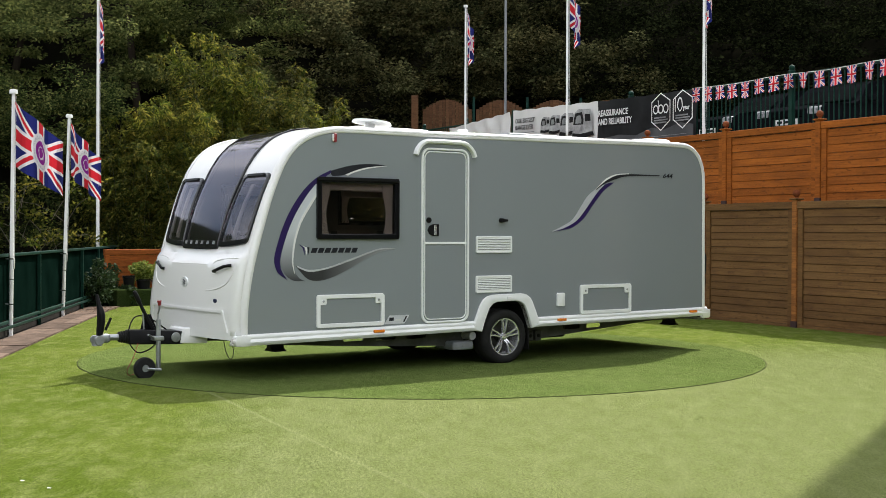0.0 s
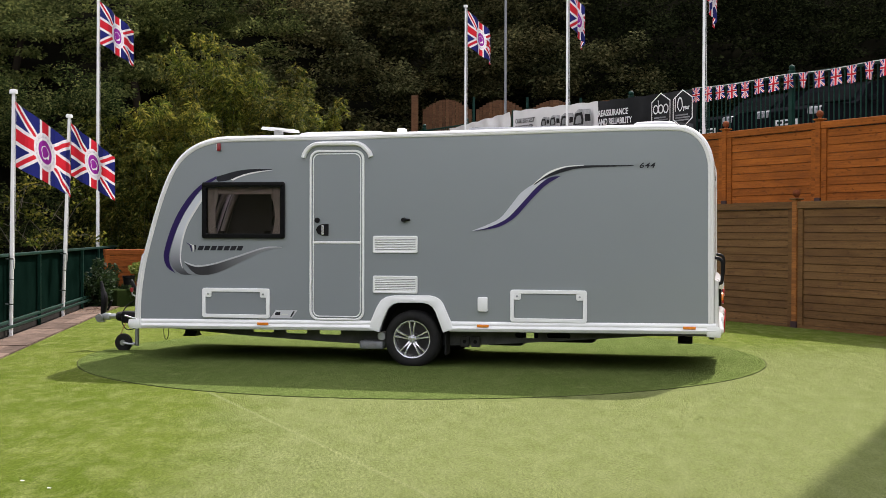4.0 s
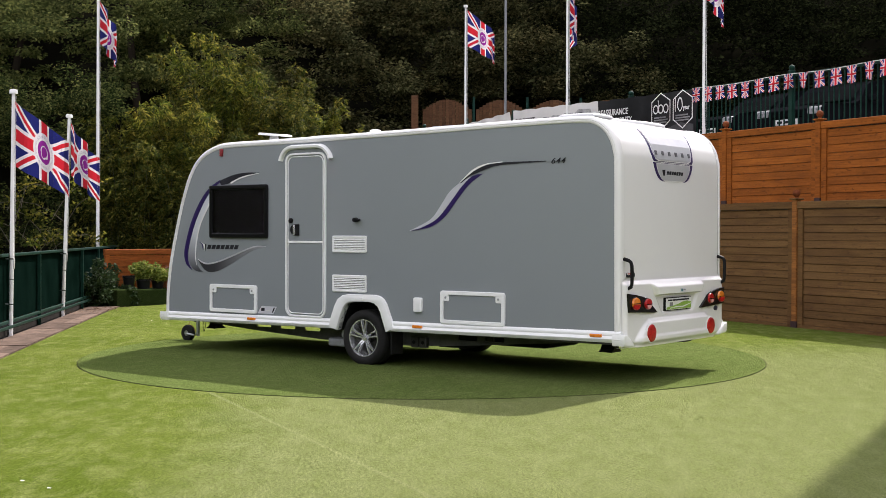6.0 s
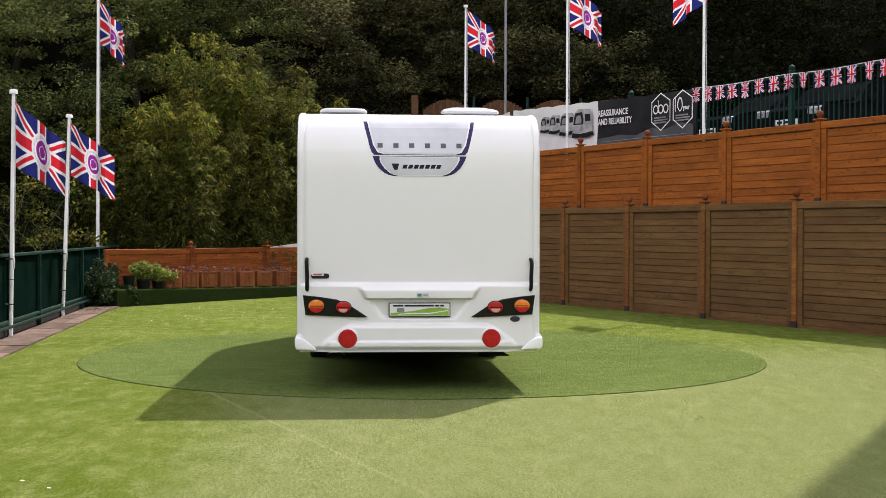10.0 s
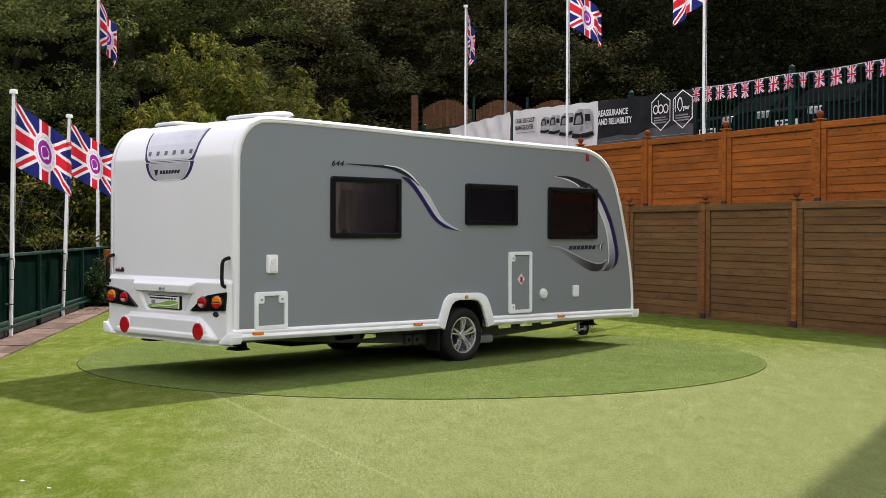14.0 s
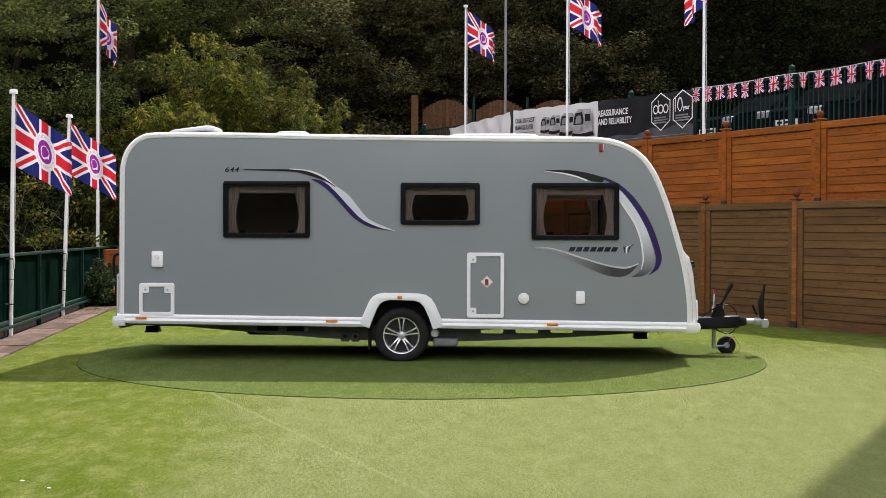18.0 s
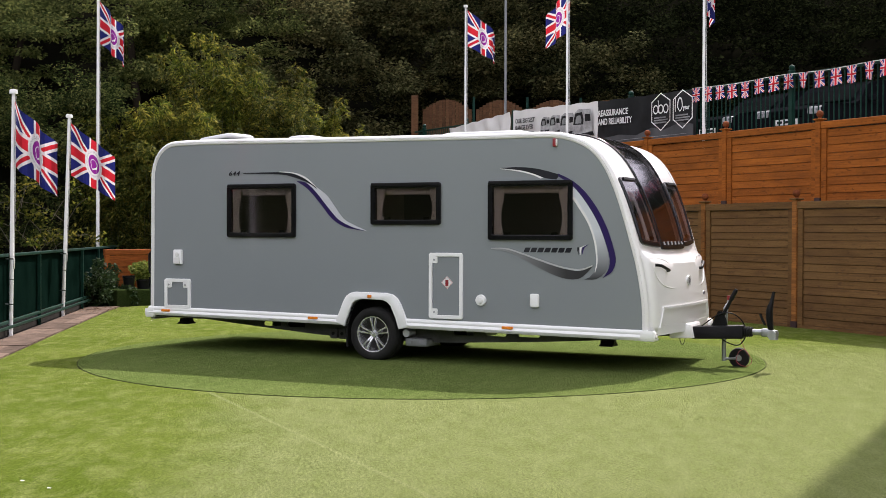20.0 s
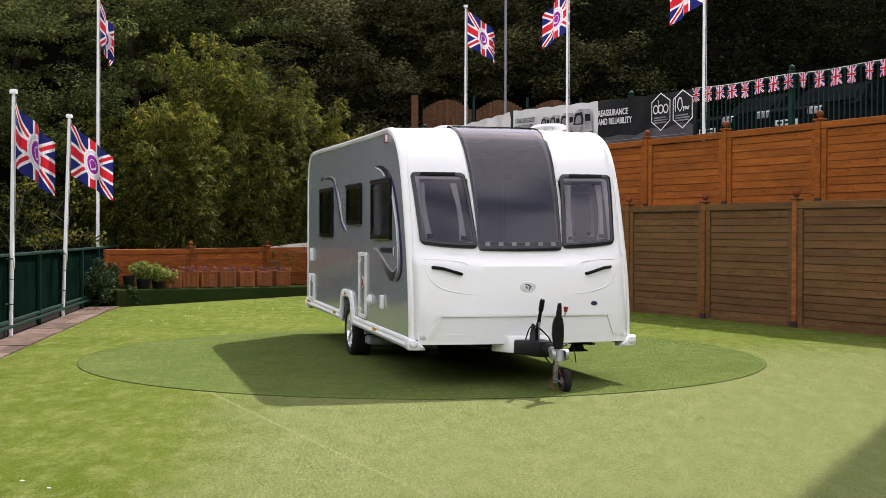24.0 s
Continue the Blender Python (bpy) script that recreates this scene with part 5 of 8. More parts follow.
for k, (t4, b4, bow) in enumerate(FRONT):
    mid = k == 1
    bm = bmesh.new()
    nu, nv = 14, 44 if mid else 18
    wu, wv = t4[1] - t4[0], b4[2] - t4[2]
    g = [[bm.verts.new(skin_uv(t4, b4, bow, 0.03 / wu + (1 - 0.06 / wu) * i / nu, 0.03 / wv + (1 - 0.06 / wv) * j / nv, 0.014)) for i in range(nu + 1)] for j in range(nv + 1)]
    for j in range(nv):
        for i in range(nu):
            bm.faces.new((g[j][i], g[j][i + 1], g[j + 1][i + 1], g[j + 1][i]))
    win = vpart("front_window", bm, M_GLASS_DARK if mid else M_GLASS_FRONT, "tinted acrylic front window in a glossy black frame", 60)
    win.visible_shadow = mid
    part("border", skin_ring(t4, b4, bow, 0.024 if mid else 0.036, 0.085 if mid else 0.055, 0.0, 0.022, 0.03 if mid else 0.05), M_BORDER, win, "glossy black window border", 50)
    if not mid:
        part("hinge", skin_patch(bmesh.new(), (t4[0] + 0.10, t4[1] - 0.10, t4[2] + 0.008), (t4[0] + 0.10, t4[1] - 0.10, t4[2] + 0.034), 8, 2, 0.022, 0.036), M_BLACK, win)
        for ua, ub in ((0.14, 0.27), (0.86, 0.73)):
            bm = bmesh.new()
            rows = [[bm.verts.new(skin_uv(t4, b4, bow, ua + (ub - ua) * i / 20 * (1 - 0.35 * math.sin(math.pi * j / 12)), 0.10 + 0.78 * j / 12, -0.07 + 0.012 * math.sin(i * 1.3))) for i in range(21)] for j in range(13)]
            for p, q in zip(rows, rows[1:]):
                for i in range(20):
                    bm.faces.new((p[i], p[i + 1], q[i + 1], q[i]))
            part("curtain", bm, M_CURTAIN, win, "pale gathered curtain", 60)
        for u in (0.2, 0.8):
            q = skin_uv(t4, b4, bow, u, 0.86, -0.02)
            part("catch", boxed(q.x - 0.02, q.x + 0.01, q.y - 0.03, q.y + 0.03, q.z - 0.02, q.z + 0.02, 0.006, 1), M_BLACK, win)
    else:
        # six raised letters of the maker's name, as plain bars
        for j in range(6):
            y = -0.335 + j * 0.134
            part("letter_bar", skin_patch(bmesh.new(), (y - 0.021, y + 0.021, SB - 0.042), (y - 0.025, y + 0.025, SB - 0.006), 2, 2, 0.024, 0.029), M_PRINT_G, win)

# lower front: badge, handles, creases and the drawbar hood
for s in (1, -1):
    zs = [(0.63, 1.088), (0.73, 1.112), (0.82, 1.138), (0.90, 1.152)]
    hp = [skin(s_front(z), s * y, 0.028 if 0 < k < 3 else 0.004) for k, (y, z) in enumerate(zs)]
    hp = [hp[0], hp[0].lerp(hp[1], 0.12) + Vector((0.026, 0, 0)), hp[1] + Vector((0.004, 0, 0)), hp[2] + Vector((0.004, 0, 0)), hp[3].lerp(hp[2], 0.12) + Vector((0.02, 0, 0)), hp[3]]
    vpart("front_handle", tubed(hp, 0.016, 8), M_BLACK, "black grab handle", 50)
    # moulded brow over the handle's scoop, and the fold that runs down from its outer end
    for nm, pts, wide in (("handle_brow", ((0.545, 1.165), (0.60, 1.198), (0.72, 1.215), (0.86, 1.226), (0.985, 1.228)), 0.008), ("crease", ((0.985, 1.205), (0.950, 1.080), (0.865, 0.980), (0.74, 0.930), (0.60, 0.905), (0.46, 0.895)), 0.010)):
        line_ = [skin(s_front(q.y), s * q.x, -0.003) for q in smooth_path([(*q, 0) for q in pts], 0.03)]
        n = len(line_)
        vpart(nm, tubed(line_, [0.0015 + (wide - 0.0015) * math.sin(math.pi * k / (n - 1)) ** 0.8 for k in range(n)], 8), M_WHITE, "", 80)
# the raised lower skirt: a proud trapezoid frame
bm = bmesh.new()
skin_patch(bm, (-0.86, 0.86, s_front(0.715)), (-0.88, 0.88, s_front(0.685)), 24, 2, -0.004, 0.016)
for s in (1, -1):
    skin_patch(bm, (s * 0.83, s * 0.865, s_front(0.705)), (s * 0.90, s * 0.96, s_front(0.50)), 2, 8, -0.004, 0.016)
vpart("skirt_moulding", bm, M_WHITE, "white raised skirt moulding", 60)
bm = skin_patch(bmesh.new(), (-1.06, 1.06, s_front(0.52)), (-1.04, 1.04, ARC[-1] + 0.0), 24, 3, -0.02, 0.004)
for v in bm.verts:
    v.co.z -= 0.045 if v.co.z < 0.50 else 0.0
vpart("front_lip", bm, M_WHITE, "", 50)
bm = bmesh.new()
hood = [(3.48, 0.30, 0.525), (3.48, -0.30, 0.525), (3.68, -0.20, 0.500), (3.68, 0.20, 0.500), (3.48, 0.32, 0.345), (3.48, -0.32, 0.345), (3.72, -0.19, 0.345), (3.72, 0.19, 0.345)]
vs = [bm.verts.new(p) for p in hood]
for fc in ((0, 1, 2, 3), (4, 7, 6, 5), (3, 2, 6, 7), (0, 3, 7, 4), (1, 5, 6, 2), (0, 4, 5, 1)):
    bm.faces.new([vs[i] for i in fc])
bmesh.ops.bevel(bm, geom=bm.edges[:], offset=0.015, segments=2, profile=0.5, affect="EDGES")
vpart("drawbar_hood", bm, M_WHITE, "white moulded hood over the drawbar", 40)


def disc_on(m, r, h, n=28, squash=1.0):
    bm = bmesh.new()
    rr = [(r, 0), (r, h * 0.6), (r * 0.92, h), (r * 0.5, h * 1.12), (0, h * 1.15)]
    rings = [[bm.verts.new(m @ Vector((q * math.cos(2 * math.pi * i / n), q * math.sin(2 * math.pi * i / n) * squash, d))) for i in range(n)] for q, d in rr[:-1]]
    top = bm.verts.new(m @ Vector((0, 0, rr[-1][1])))
    for a, b in zip(rings, rings[1:]):
        for i in range(n):
            bm.faces.new((a[i], a[(i + 1) % n], b[(i + 1) % n], b[i]))
    for i in range(n):
        bm.faces.new((rings[-1][i], rings[-1][(i + 1) % n], top))
    bm.faces.new(rings[0][::-1])
    return bm


FACE_F = Matrix.Rotation(radians(90), 4, "Z") @ Matrix.Rotation(radians(90), 4, "X")
FACE_R = Matrix.Rotation(radians(-90), 4, "Z") @ Matrix.Rotation(radians(90), 4, "X")


def face_side(s):
    return Matrix.Rotation(radians(180 if s > 0 else 0), 4, "Z") @ Matrix.Rotation(radians(90), 4, "X")


p = skin(s_front(0.965), 0.015, -0.004)
badge = vpart("badge", disc_on(Matrix.Translation(p) @ FACE_F, 0.078, 0.014, squash=0.72), surf("badge_silver", (0.74, 0.75, 0.76), (0.66, 0.67, 0.69), 8, 60, rough=0.28, metal=0.15), "silver oval badge", 40)
for pts in ([(-0.040, 0.022), (-0.010, 0.030), (0.020, 0.022), (0.034, 0.002), (0.020, -0.022), (-0.004, -0.036), (0.010, -0.012), (0.012, 0.006), (-0.004, 0.016)], [(-0.030, 0.004), (-0.012, 0.010), (-0.004, 0.000), (-0.008, -0.026)]):
    part("badge_mark", prism(bmesh.new(), pts, lambda a, b, d: Vector((p.x + 0.014 + d, p.y + a, p.z + b)), 0.0, 0.004), M_LETTER, badge)
p = skin(s_front(0.80), 0.70, -0.004)
vpart("maker_badge", disc_on(Matrix.Translation(p) @ FACE_F, 0.036, 0.010, squash=0.62), M_BADGEBLUE, "small dark oval badge", 40)

# ---- rear bumper moulding ----
XR = -2.998


def bumper(y, z):
    """How far the rear moulding stands out behind the rear wall."""
    a = abs(y)
    d = 0.045 * ease((1.028 - z) / 0.045)
    # hooded shelf over the plate, its sides running in towards the plate
    trap = ease((0.575 - 0.55 * max(0, 0.98 - z) - a) / 0.05)
    d += 0.045 * trap * ease((1.005 - z) / 0.06) * ease((z - 0.865) / 0.018)
    d -= 0.020 * ease((0.50 - 0.75 * (0.88 - z) - a) / 0.05) * ease((0.885 - z) / 0.02) * ease((z - 0.675) / 0.04)
    # lower apron with rounded shoulders
    shoulder = 0.655 - 0.9 * max(0.0, a - 0.62) ** 1.25
    d += 0.045 * ease((shoulder - z) / 0.05) * ease((0.93 - a) / 0.12)
    d += 0.012 * ease((0.50 - z) / 0.03) * ease((0.90 - a) / 0.10)
    d -= 0.035 * ease((0.445 - z) / 0.05)
    return d * (ease((1.105 - a) / 0.06) * 0.85 + 0.15)


bm = bmesh.new()
yy = [-1.098 + 2.196 * i / 180 for i in range(181)]
zz = [0.385 + 0.655 * j / 100 for j in range(101)]
g = [[bm.verts.new((XR - bumper(y, z) - 0.004, y, z)) for y in yy] for z in zz]
for j in range(100):
    for i in range(180):
        bm.faces.new((g[j][i], g[j][i + 1], g[j + 1][i + 1], g[j + 1][i]))
for i in range(180):
    a, b = g[0][i], g[0][i + 1]
    bm.faces.new((a, b, bm.verts.new((XR + 0.05, b.co.y, b.co.z)), bm.verts.new((XR + 0.05, a.co.y, a.co.z))))
vpart("rear_bumper", bm, M_WHITE, "white moulded rear bumper panel", 40)


def on_rear(x0):
    return lambda a, b, d: Vector((x0 - d, a, b))


for s in (1, -1):
    pts = [(s * 1.068, 0.908), (s * 0.92, 0.893), (s * 0.76, 0.868), (s * 0.66, 0.828), (s * 0.475, 0.705), (s * 0.56, 0.703), (s * 1.045, 0.728)]
    clus = vpart("rear_lamp_unit", prism(bmesh.new(), pts, on_rear(XR - 0.05), 0.0, 0.022, bevel=0.006), M_GLOSSBLACK, "black rear lamp cluster")
    for y, z, r, top_m, low_m in ((0.945, 0.812, 0.072, M_AMBER, M_RED), (0.70, 0.797, 0.068, M_RED, M_PINKLENS)):
        at = Matrix.Translation((XR - 0.066, s * y, z)) @ FACE_R
        part("bezel", disc_on(at, r * 1.10, 0.012, squash=0.80), M_BLACK, clus, "", 40)
        part("lamp", disc_on(at @ Matrix.Translation((0, 0, 0.008)), r, 0.022, squash=0.78), top_m, clus, "round rear lamp", 40)
        n = 14
        # a lens in the lower half, a half moon under the lamp's middle
        wide, deep = (0.90, 0.70) if low_m is M_RED else (0.60, 0.52)
        arc = [(y * s + r * wide * math.cos(math.pi + math.pi * i / n), z - 0.012 + r * deep * math.sin(math.pi + math.pi * i / n)) for i in range(n + 1)]
        part("lower_lens", prism(bmesh.new(), arc, on_rear(XR - 0.080), 0.0, 0.022, bevel=0.004), low_m, clus)
        part("lens_step", prism(bmesh.new(), [(y * s - r * 0.82, z - 0.006), (y * s + r * 0.82, z - 0.006), (y * s + r * 0.82, z + 0.001), (y * s - r * 0.82, z + 0.001)], on_rear(XR - 0.080), 0.0, 0.021), M_GLOSSBLACK, clus)
    bm = disc_on(Matrix.Translation((XR - 0.082, s * 0.660, 0.512)) @ FACE_R, 0.102, 0.018)
    ring = vpart("reflector_ring", bm, M_WHITE, "", 40)
    part("reflector", disc_on(Matrix.Translation((XR - 0.094, s * 0.660, 0.512)) @ FACE_R, 0.086, 0.018), M_RED, ring, "large round red reflector", 40)
    part("reflector_cut", prism(bmesh.new(), [(s * 0.60, 0.540), (s * 0.72, 0.540), (s * 0.725, 0.534), (s * 0.595, 0.534)], on_rear(XR - 0.110), 0.0, 0.004), M_RED, ring)
    hp = [(XR - 0.01, s * 1.03, 0.955), (XR - 0.075, s * 1.03, 0.97), (XR - 0.085, s * 1.03, 1.09), (XR - 0.075, s * 1.035, 1.205), (XR - 0.0, s * 1.035, 1.235)]
    vpart("rear_handle", tubed(smooth_path(hp, 0.03), 0.018, 8), M_BLACK, "black rear grab handle", 60)
# plate with a green printed hill, a white wave and bars for its line of writing
PZ = 0.772
vpart("plate_surround", boxed(XR - 0.056, XR - 0.030, -0.284, 0.284, PZ - 0.066, PZ + 0.066, 0.003, 1), M_BLACK, "thin black plate surround")
plate = vpart("rear_plate", boxed(XR - 0.062, XR - 0.045, -0.276, 0.276, PZ - 0.058, PZ + 0.058, 0.003, 1), M_PRINT_W, "white plate with a green hill print and a dark line of writing")
bm = prism(bmesh.new(), [(0.268, PZ - 0.052), (-0.268, PZ - 0.052), (-0.268, PZ + 0.010), (-0.18, PZ + 0.022), (-0.08, PZ + 0.016), (0.02, PZ - 0.004), (0.12, PZ - 0.016), (0.268, PZ - 0.030)], on_rear(XR - 0.062), 0.0, 0.002)
part("hill_print", bm, M_PLATE_GREEN, plate)
bm = prism(bmesh.new(), [(0.20, PZ - 0.038), (0.06, PZ - 0.026), (-0.08, PZ - 0.028), (-0.262, PZ - 0.002), (-0.262, PZ - 0.010), (-0.08, PZ - 0.040), (0.06, PZ - 0.036), (0.20, PZ - 0.045)], on_rear(XR - 0.064), 0.0, 0.002)
part("hill_line", bm, M_PRINT_W, plate)
for y0, y1 in ((0.245, 0.150), (0.140, -0.130), (-0.140, -0.180), (-0.190, -0.225)):
    part("writing_bar", boxed(XR - 0.0645, XR - 0.062, y1, y0, PZ + 0.030, PZ + 0.046), M_CHAR, plate)
part("van_print", prism(bmesh.new(), rounded(0.14, 0.21, PZ - 0.022, PZ + 0.018, 0.012, 3), on_rear(XR - 0.064), 0.0, 0.002), M_PRINT_G, plate)
stick = vpart("sticker", boxed(XR - 0.098, XR - 0.086, -0.085, 0.030, 0.888, 0.930, 0.002, 1), M_PALE, "pale sticker with bars of print")
part("print_bar", boxed(XR - 0.100, XR - 0.098, -0.015, 0.022, 0.896, 0.922), surf("sticker_teal", (0.06, 0.20, 0.24), None, 4, 40, rough=0.4), stick)
part("print_bar", boxed(XR - 0.100, XR - 0.098, -0.075, -0.025, 0.905, 0.914), M_PRINT_G, stick)
stick = vpart("side_badge", prism(bmesh.new(), rounded(0.83, 0.995, 1.058, 1.104, 0.020), on_rear(XR - 0.002), 0, 0.006), M_CHAR, "small dark badge with red and white bars")
part("badge_bar", boxed(XR - 0.011, XR - 0.008, 0.88, 0.985, 1.083, 1.103), M_PRINT_W, stick)
part("badge_bar", boxed(XR - 0.0125, XR - 0.0105, 0.895, 0.975, 1.088, 1.098), M_RED, stick)
vpart("maker_badge", disc_on(Matrix.Translation((XR - 0.046, -0.885, 0.685)) @ FACE_R, 0.046, 0.010, squash=0.58), M_BADGEBLUE, "small dark oval badge", 40)


# rear shield decal in two silver fields with purple edges
def shield(bm, rows, off0, off1):
    """rows: (half width left, half width right, z); a plate that follows the rear curve."""
    L = []
    for d in (off0, off1):
        L.append([[bm.verts.new(skin(s_rear(z), yl + (yr - yl) * i / 12, d)) for i in range(13)] for yl, yr, z in rows])
    for G in L:
        for a, b in zip(G, G[1:]):
            for i in range(12):
                bm.faces.new((a[i], a[i + 1], b[i + 1], b[i]))
    A, B = L
    n = len(rows)
    rim = [(0, i) for i in range(12)] + [(j, 12) for j in range(n - 1)] + [(n - 1, i) for i in range(12, 0, -1)] + [(j, 0) for j in range(n - 1, 0, -1)]
    for k in range(len(rim)):
        a, b = rim[k], rim[(k + 1) % len(rim)]
        bm.faces.new((A[a[0]][a[1]], A[b[0]][b[1]], B[b[0]][b[1]], B[a[0]][a[1]]))
    return bm


prof = [(0.520, 2.515), (0.512, 2.49), (0.505, 2.45), (0.485, 2.37), (0.465, 2.29), (0.445, 2.225), (0.42, 2.198)]
prof2 = [(0.435, 2.188), (0.42, 2.15), (0.40, 2.11), (0.37, 2.07), (0.33, 2.035), (0.29, 2.015), (0.24, 2.003)]
decal = vpart("rear_decal", shield(bmesh.new(), [(-w, w, z) for w, z in prof], 0.0, 0.003), M_PURPLE, "silver shield decal edged in purple")
part("purple_field", shield(bmesh.new(), [(-w, w, z) for w, z in prof2], 0.0, 0.003), M_PURPLE, decal)
part("white_line", shield(bmesh.new(), [(-w + 0.035, w - 0.035, z + 0.0) for w, z in prof[:-2]] + [(-0.39, 0.39, 2.222), (-0.33, 0.33, 2.203)], 0.003, 0.005), M_PRINT_W, decal)
part("silver_field", shield(bmesh.new(), [(-w + 0.048, w - 0.048, z) for w, z in prof[:-2]] + [(-0.375, 0.375, 2.228), (-0.31, 0.31, 2.212)], 0.005, 0.007), M_SILVER, decal)
part("white_line", shield(bmesh.new(), [(-w + 0.05, w - 0.05, z) for w, z in [(0.42, 2.183)] + prof2[1:]], 0.003, 0.005), M_PRINT_W, decal)
part("silver_field", shield(bmesh.new(), [(-w + 0.062, w - 0.062, z) for w, z in [(0.42, 2.178)] + prof2[1:-1]], 0.005, 0.007), M_SILVER, decal)
for k in range(6):
    y = 0.365 - k * 0.146
    part("letter_bar", shield(bmesh.new(), [(y - 0.024, y + 0.024, 2.305), (y - 0.024, y + 0.024, 2.262)], 0.007, 0.010), M_LETTER, decal)
for k in range(7):
    y = 0.135 - k * 0.052
    part("letter_bar", shield(bmesh.new(), [(y - 0.027, y + 0.013, 2.108), (y - 0.013, y + 0.027, 2.072)], 0.007, 0.009), M_CHAR, decal)
part("emblem", shield(bmesh.new(), [(0.19, 0.26, 2.118), (0.205, 0.235, 2.06)], 0.007, 0.009), M_CHAR, decal)

# ---- side graphics ----
def ribbon(edge_a, edge_b, f, d0, d1, mat, owner, name, label=""):
    a = smooth_path([(*p, 0) for p in edge_a], 0.05)
    b = smooth_path([(*p, 0) for p in edge_b], 0.05)
    bm = prism(bmesh.new(), [(p.x, p.y) for p in a] + [(p.x, p.y) for p in reversed(b)], f, d0, d1)
    return part(name, bm, mat, owner, label)


def fade(name, c0, c1, x0, x1, axis=0):
    """Vinyl that fades between two colours along its own length."""
    m, nt, b, nn, ll = nodes_of(name)
    sp = nn("ShaderNodeSeparateXYZ")
    ll(nn("ShaderNodeTexCoord").outputs["Object"], sp.inputs[0])
    mr = nn("ShaderNodeMapRange")
    mr.inputs["From Min"].default_value, mr.inputs["From Max"].default_value = x0, x1
    ll(sp.outputs[axis], mr.inputs["Value"])
    ll(ramp_of(nt, mr.outputs[0], [(0.0, c0), (1.0, c1)]), b.inputs["Base Color"])
    b.inputs["Roughness"].default_value, b.inputs["Metallic"].default_value = 0.3, 0.25
    return m


M_FADE_C = fade("fade_silver_dark", (0.05, 0.052, 0.06), (0.60, 0.63, 0.68), 1.0, 1.5, 2)
M_FADE_L = fade("fade_low_swoosh", (0.30, 0.31, 0.33), (0.04, 0.04, 0.045), 1.8, 2.6, 0)
for s in (1, -1):
    dx = -0.60 if s > 0 else 0.0
    f = on_side(s)
    tail = vpart("rear_swoosh", bmesh.new(), M_PALE, "silver, purple and black S-shaped swoosh decal")

    def sh(pts):
        return [(x + dx, z) for x, z in pts]
    ribbon(sh([(-0.64, 2.055), (-0.51, 2.00), (-0.38, 1.91), (-0.29, 1.80), (-0.16, 1.645), (-0.03, 1.575), (0.15, 1.503)]), sh([(-0.70, 2.06), (-0.58, 1.95), (-0.44, 1.79), (-0.27, 1.615), (-0.15, 1.565), (0.0, 1.522), (0.15, 1.500)]), f, 0.0, 0.003, M_PALE, tail, "silver_band")
    ribbon(sh([(-0.80, 2.085), (-0.68, 2.068), (-0.545, 1.965), (-0.400, 1.808), (-0.25, 1.652), (-0.14, 1.586), (0.0, 1.532), (0.13, 1.504)]), sh([(-0.80, 2.083), (-0.64, 1.985), (-0.48, 1.825), (-0.32, 1.65), (-0.16, 1.553), (-0.03, 1.522), (0.13, 1.500)]), f, 0.003, 0.006, M_PURPLE, tail, "purple_band")
    ribbon(sh([(-1.57, 2.195), (-1.04, 2.195), (-0.86, 2.175), (-0.73, 2.13), (-0.62, 2.08), (-0.52, 2.00)]), sh([(-1.57, 2.187), (-1.04, 2.168), (-0.86, 2.135), (-0.73, 2.095), (-0.63, 2.06), (-0.53, 1.995)]), f, 0.003, 0.006, M_CHAR, tail, "dark_band")
    ribbon(sh([(-1.05, 2.203), (-0.86, 2.19), (-0.73, 2.155), (-0.64, 2.108), (-0.51, 2.00)]), sh([(-1.05, 2.195), (-0.86, 2.177), (-0.73, 2.133), (-0.64, 2.085), (-0.51, 1.995)]), f, 0.006, 0.008, M_PRINT_W, tail, "white_line")
    nose = vpart("front_swoosh", bmesh.new(), M_PALE, "purple and silver C-shaped swoosh decal round the window")
    ribbon([(2.50, 2.115), (2.67, 2.03), (2.82, 1.90), (2.96, 1.71), (3.06, 1.51), (3.135, 1.28), (3.145, 1.18), (3.105, 1.08), (3.0, 1.01)], [(2.50, 2.085), (2.66, 1.985), (2.77, 1.87), (2.90, 1.68), (2.995, 1.49), (3.07, 1.27), (3.08, 1.17), (3.06, 1.09), (3.0, 1.008)], f, 0.003, 0.006, M_PURPLE, nose, "purple_band")
    ribbon([(2.67, 1.97), (2.77, 1.86), (2.895, 1.68), (2.99, 1.49), (3.06, 1.27), (3.065, 1.17), (3.03, 1.07), (2.93, 1.0), (2.80, 0.995)], [(2.67, 1.85), (2.74, 1.75), (2.84, 1.59), (2.90, 1.42), (2.925, 1.25), (2.93, 1.16), (2.905, 1.07), (2.86, 1.02), (2.80, 0.993)], f, 0.0, 0.003, M_FADE_C, nose, "silver_band")
    ribbon([(2.68, 1.868), (2.755, 1.76), (2.86, 1.59), (2.925, 1.40), (2.945, 1.25), (2.945, 1.16), (2.92, 1.07)], [(2.67, 1.84), (2.735, 1.745), (2.84, 1.58), (2.905, 1.40), (2.93, 1.25), (2.932, 1.16), (2.915, 1.07)], f, 0.003, 0.006, M_PRINT_W, nose, "white_line")
    ribbon([(1.83, 2.185), (2.06, 2.19), (2.25, 2.17), (2.40, 2.135), (2.52, 2.10)], [(1.83, 2.18), (2.06, 2.155), (2.22, 2.115), (2.36, 2.065), (2.48, 2.05)], f, 0.0, 0.003, M_CHAR, nose, "dark_band")
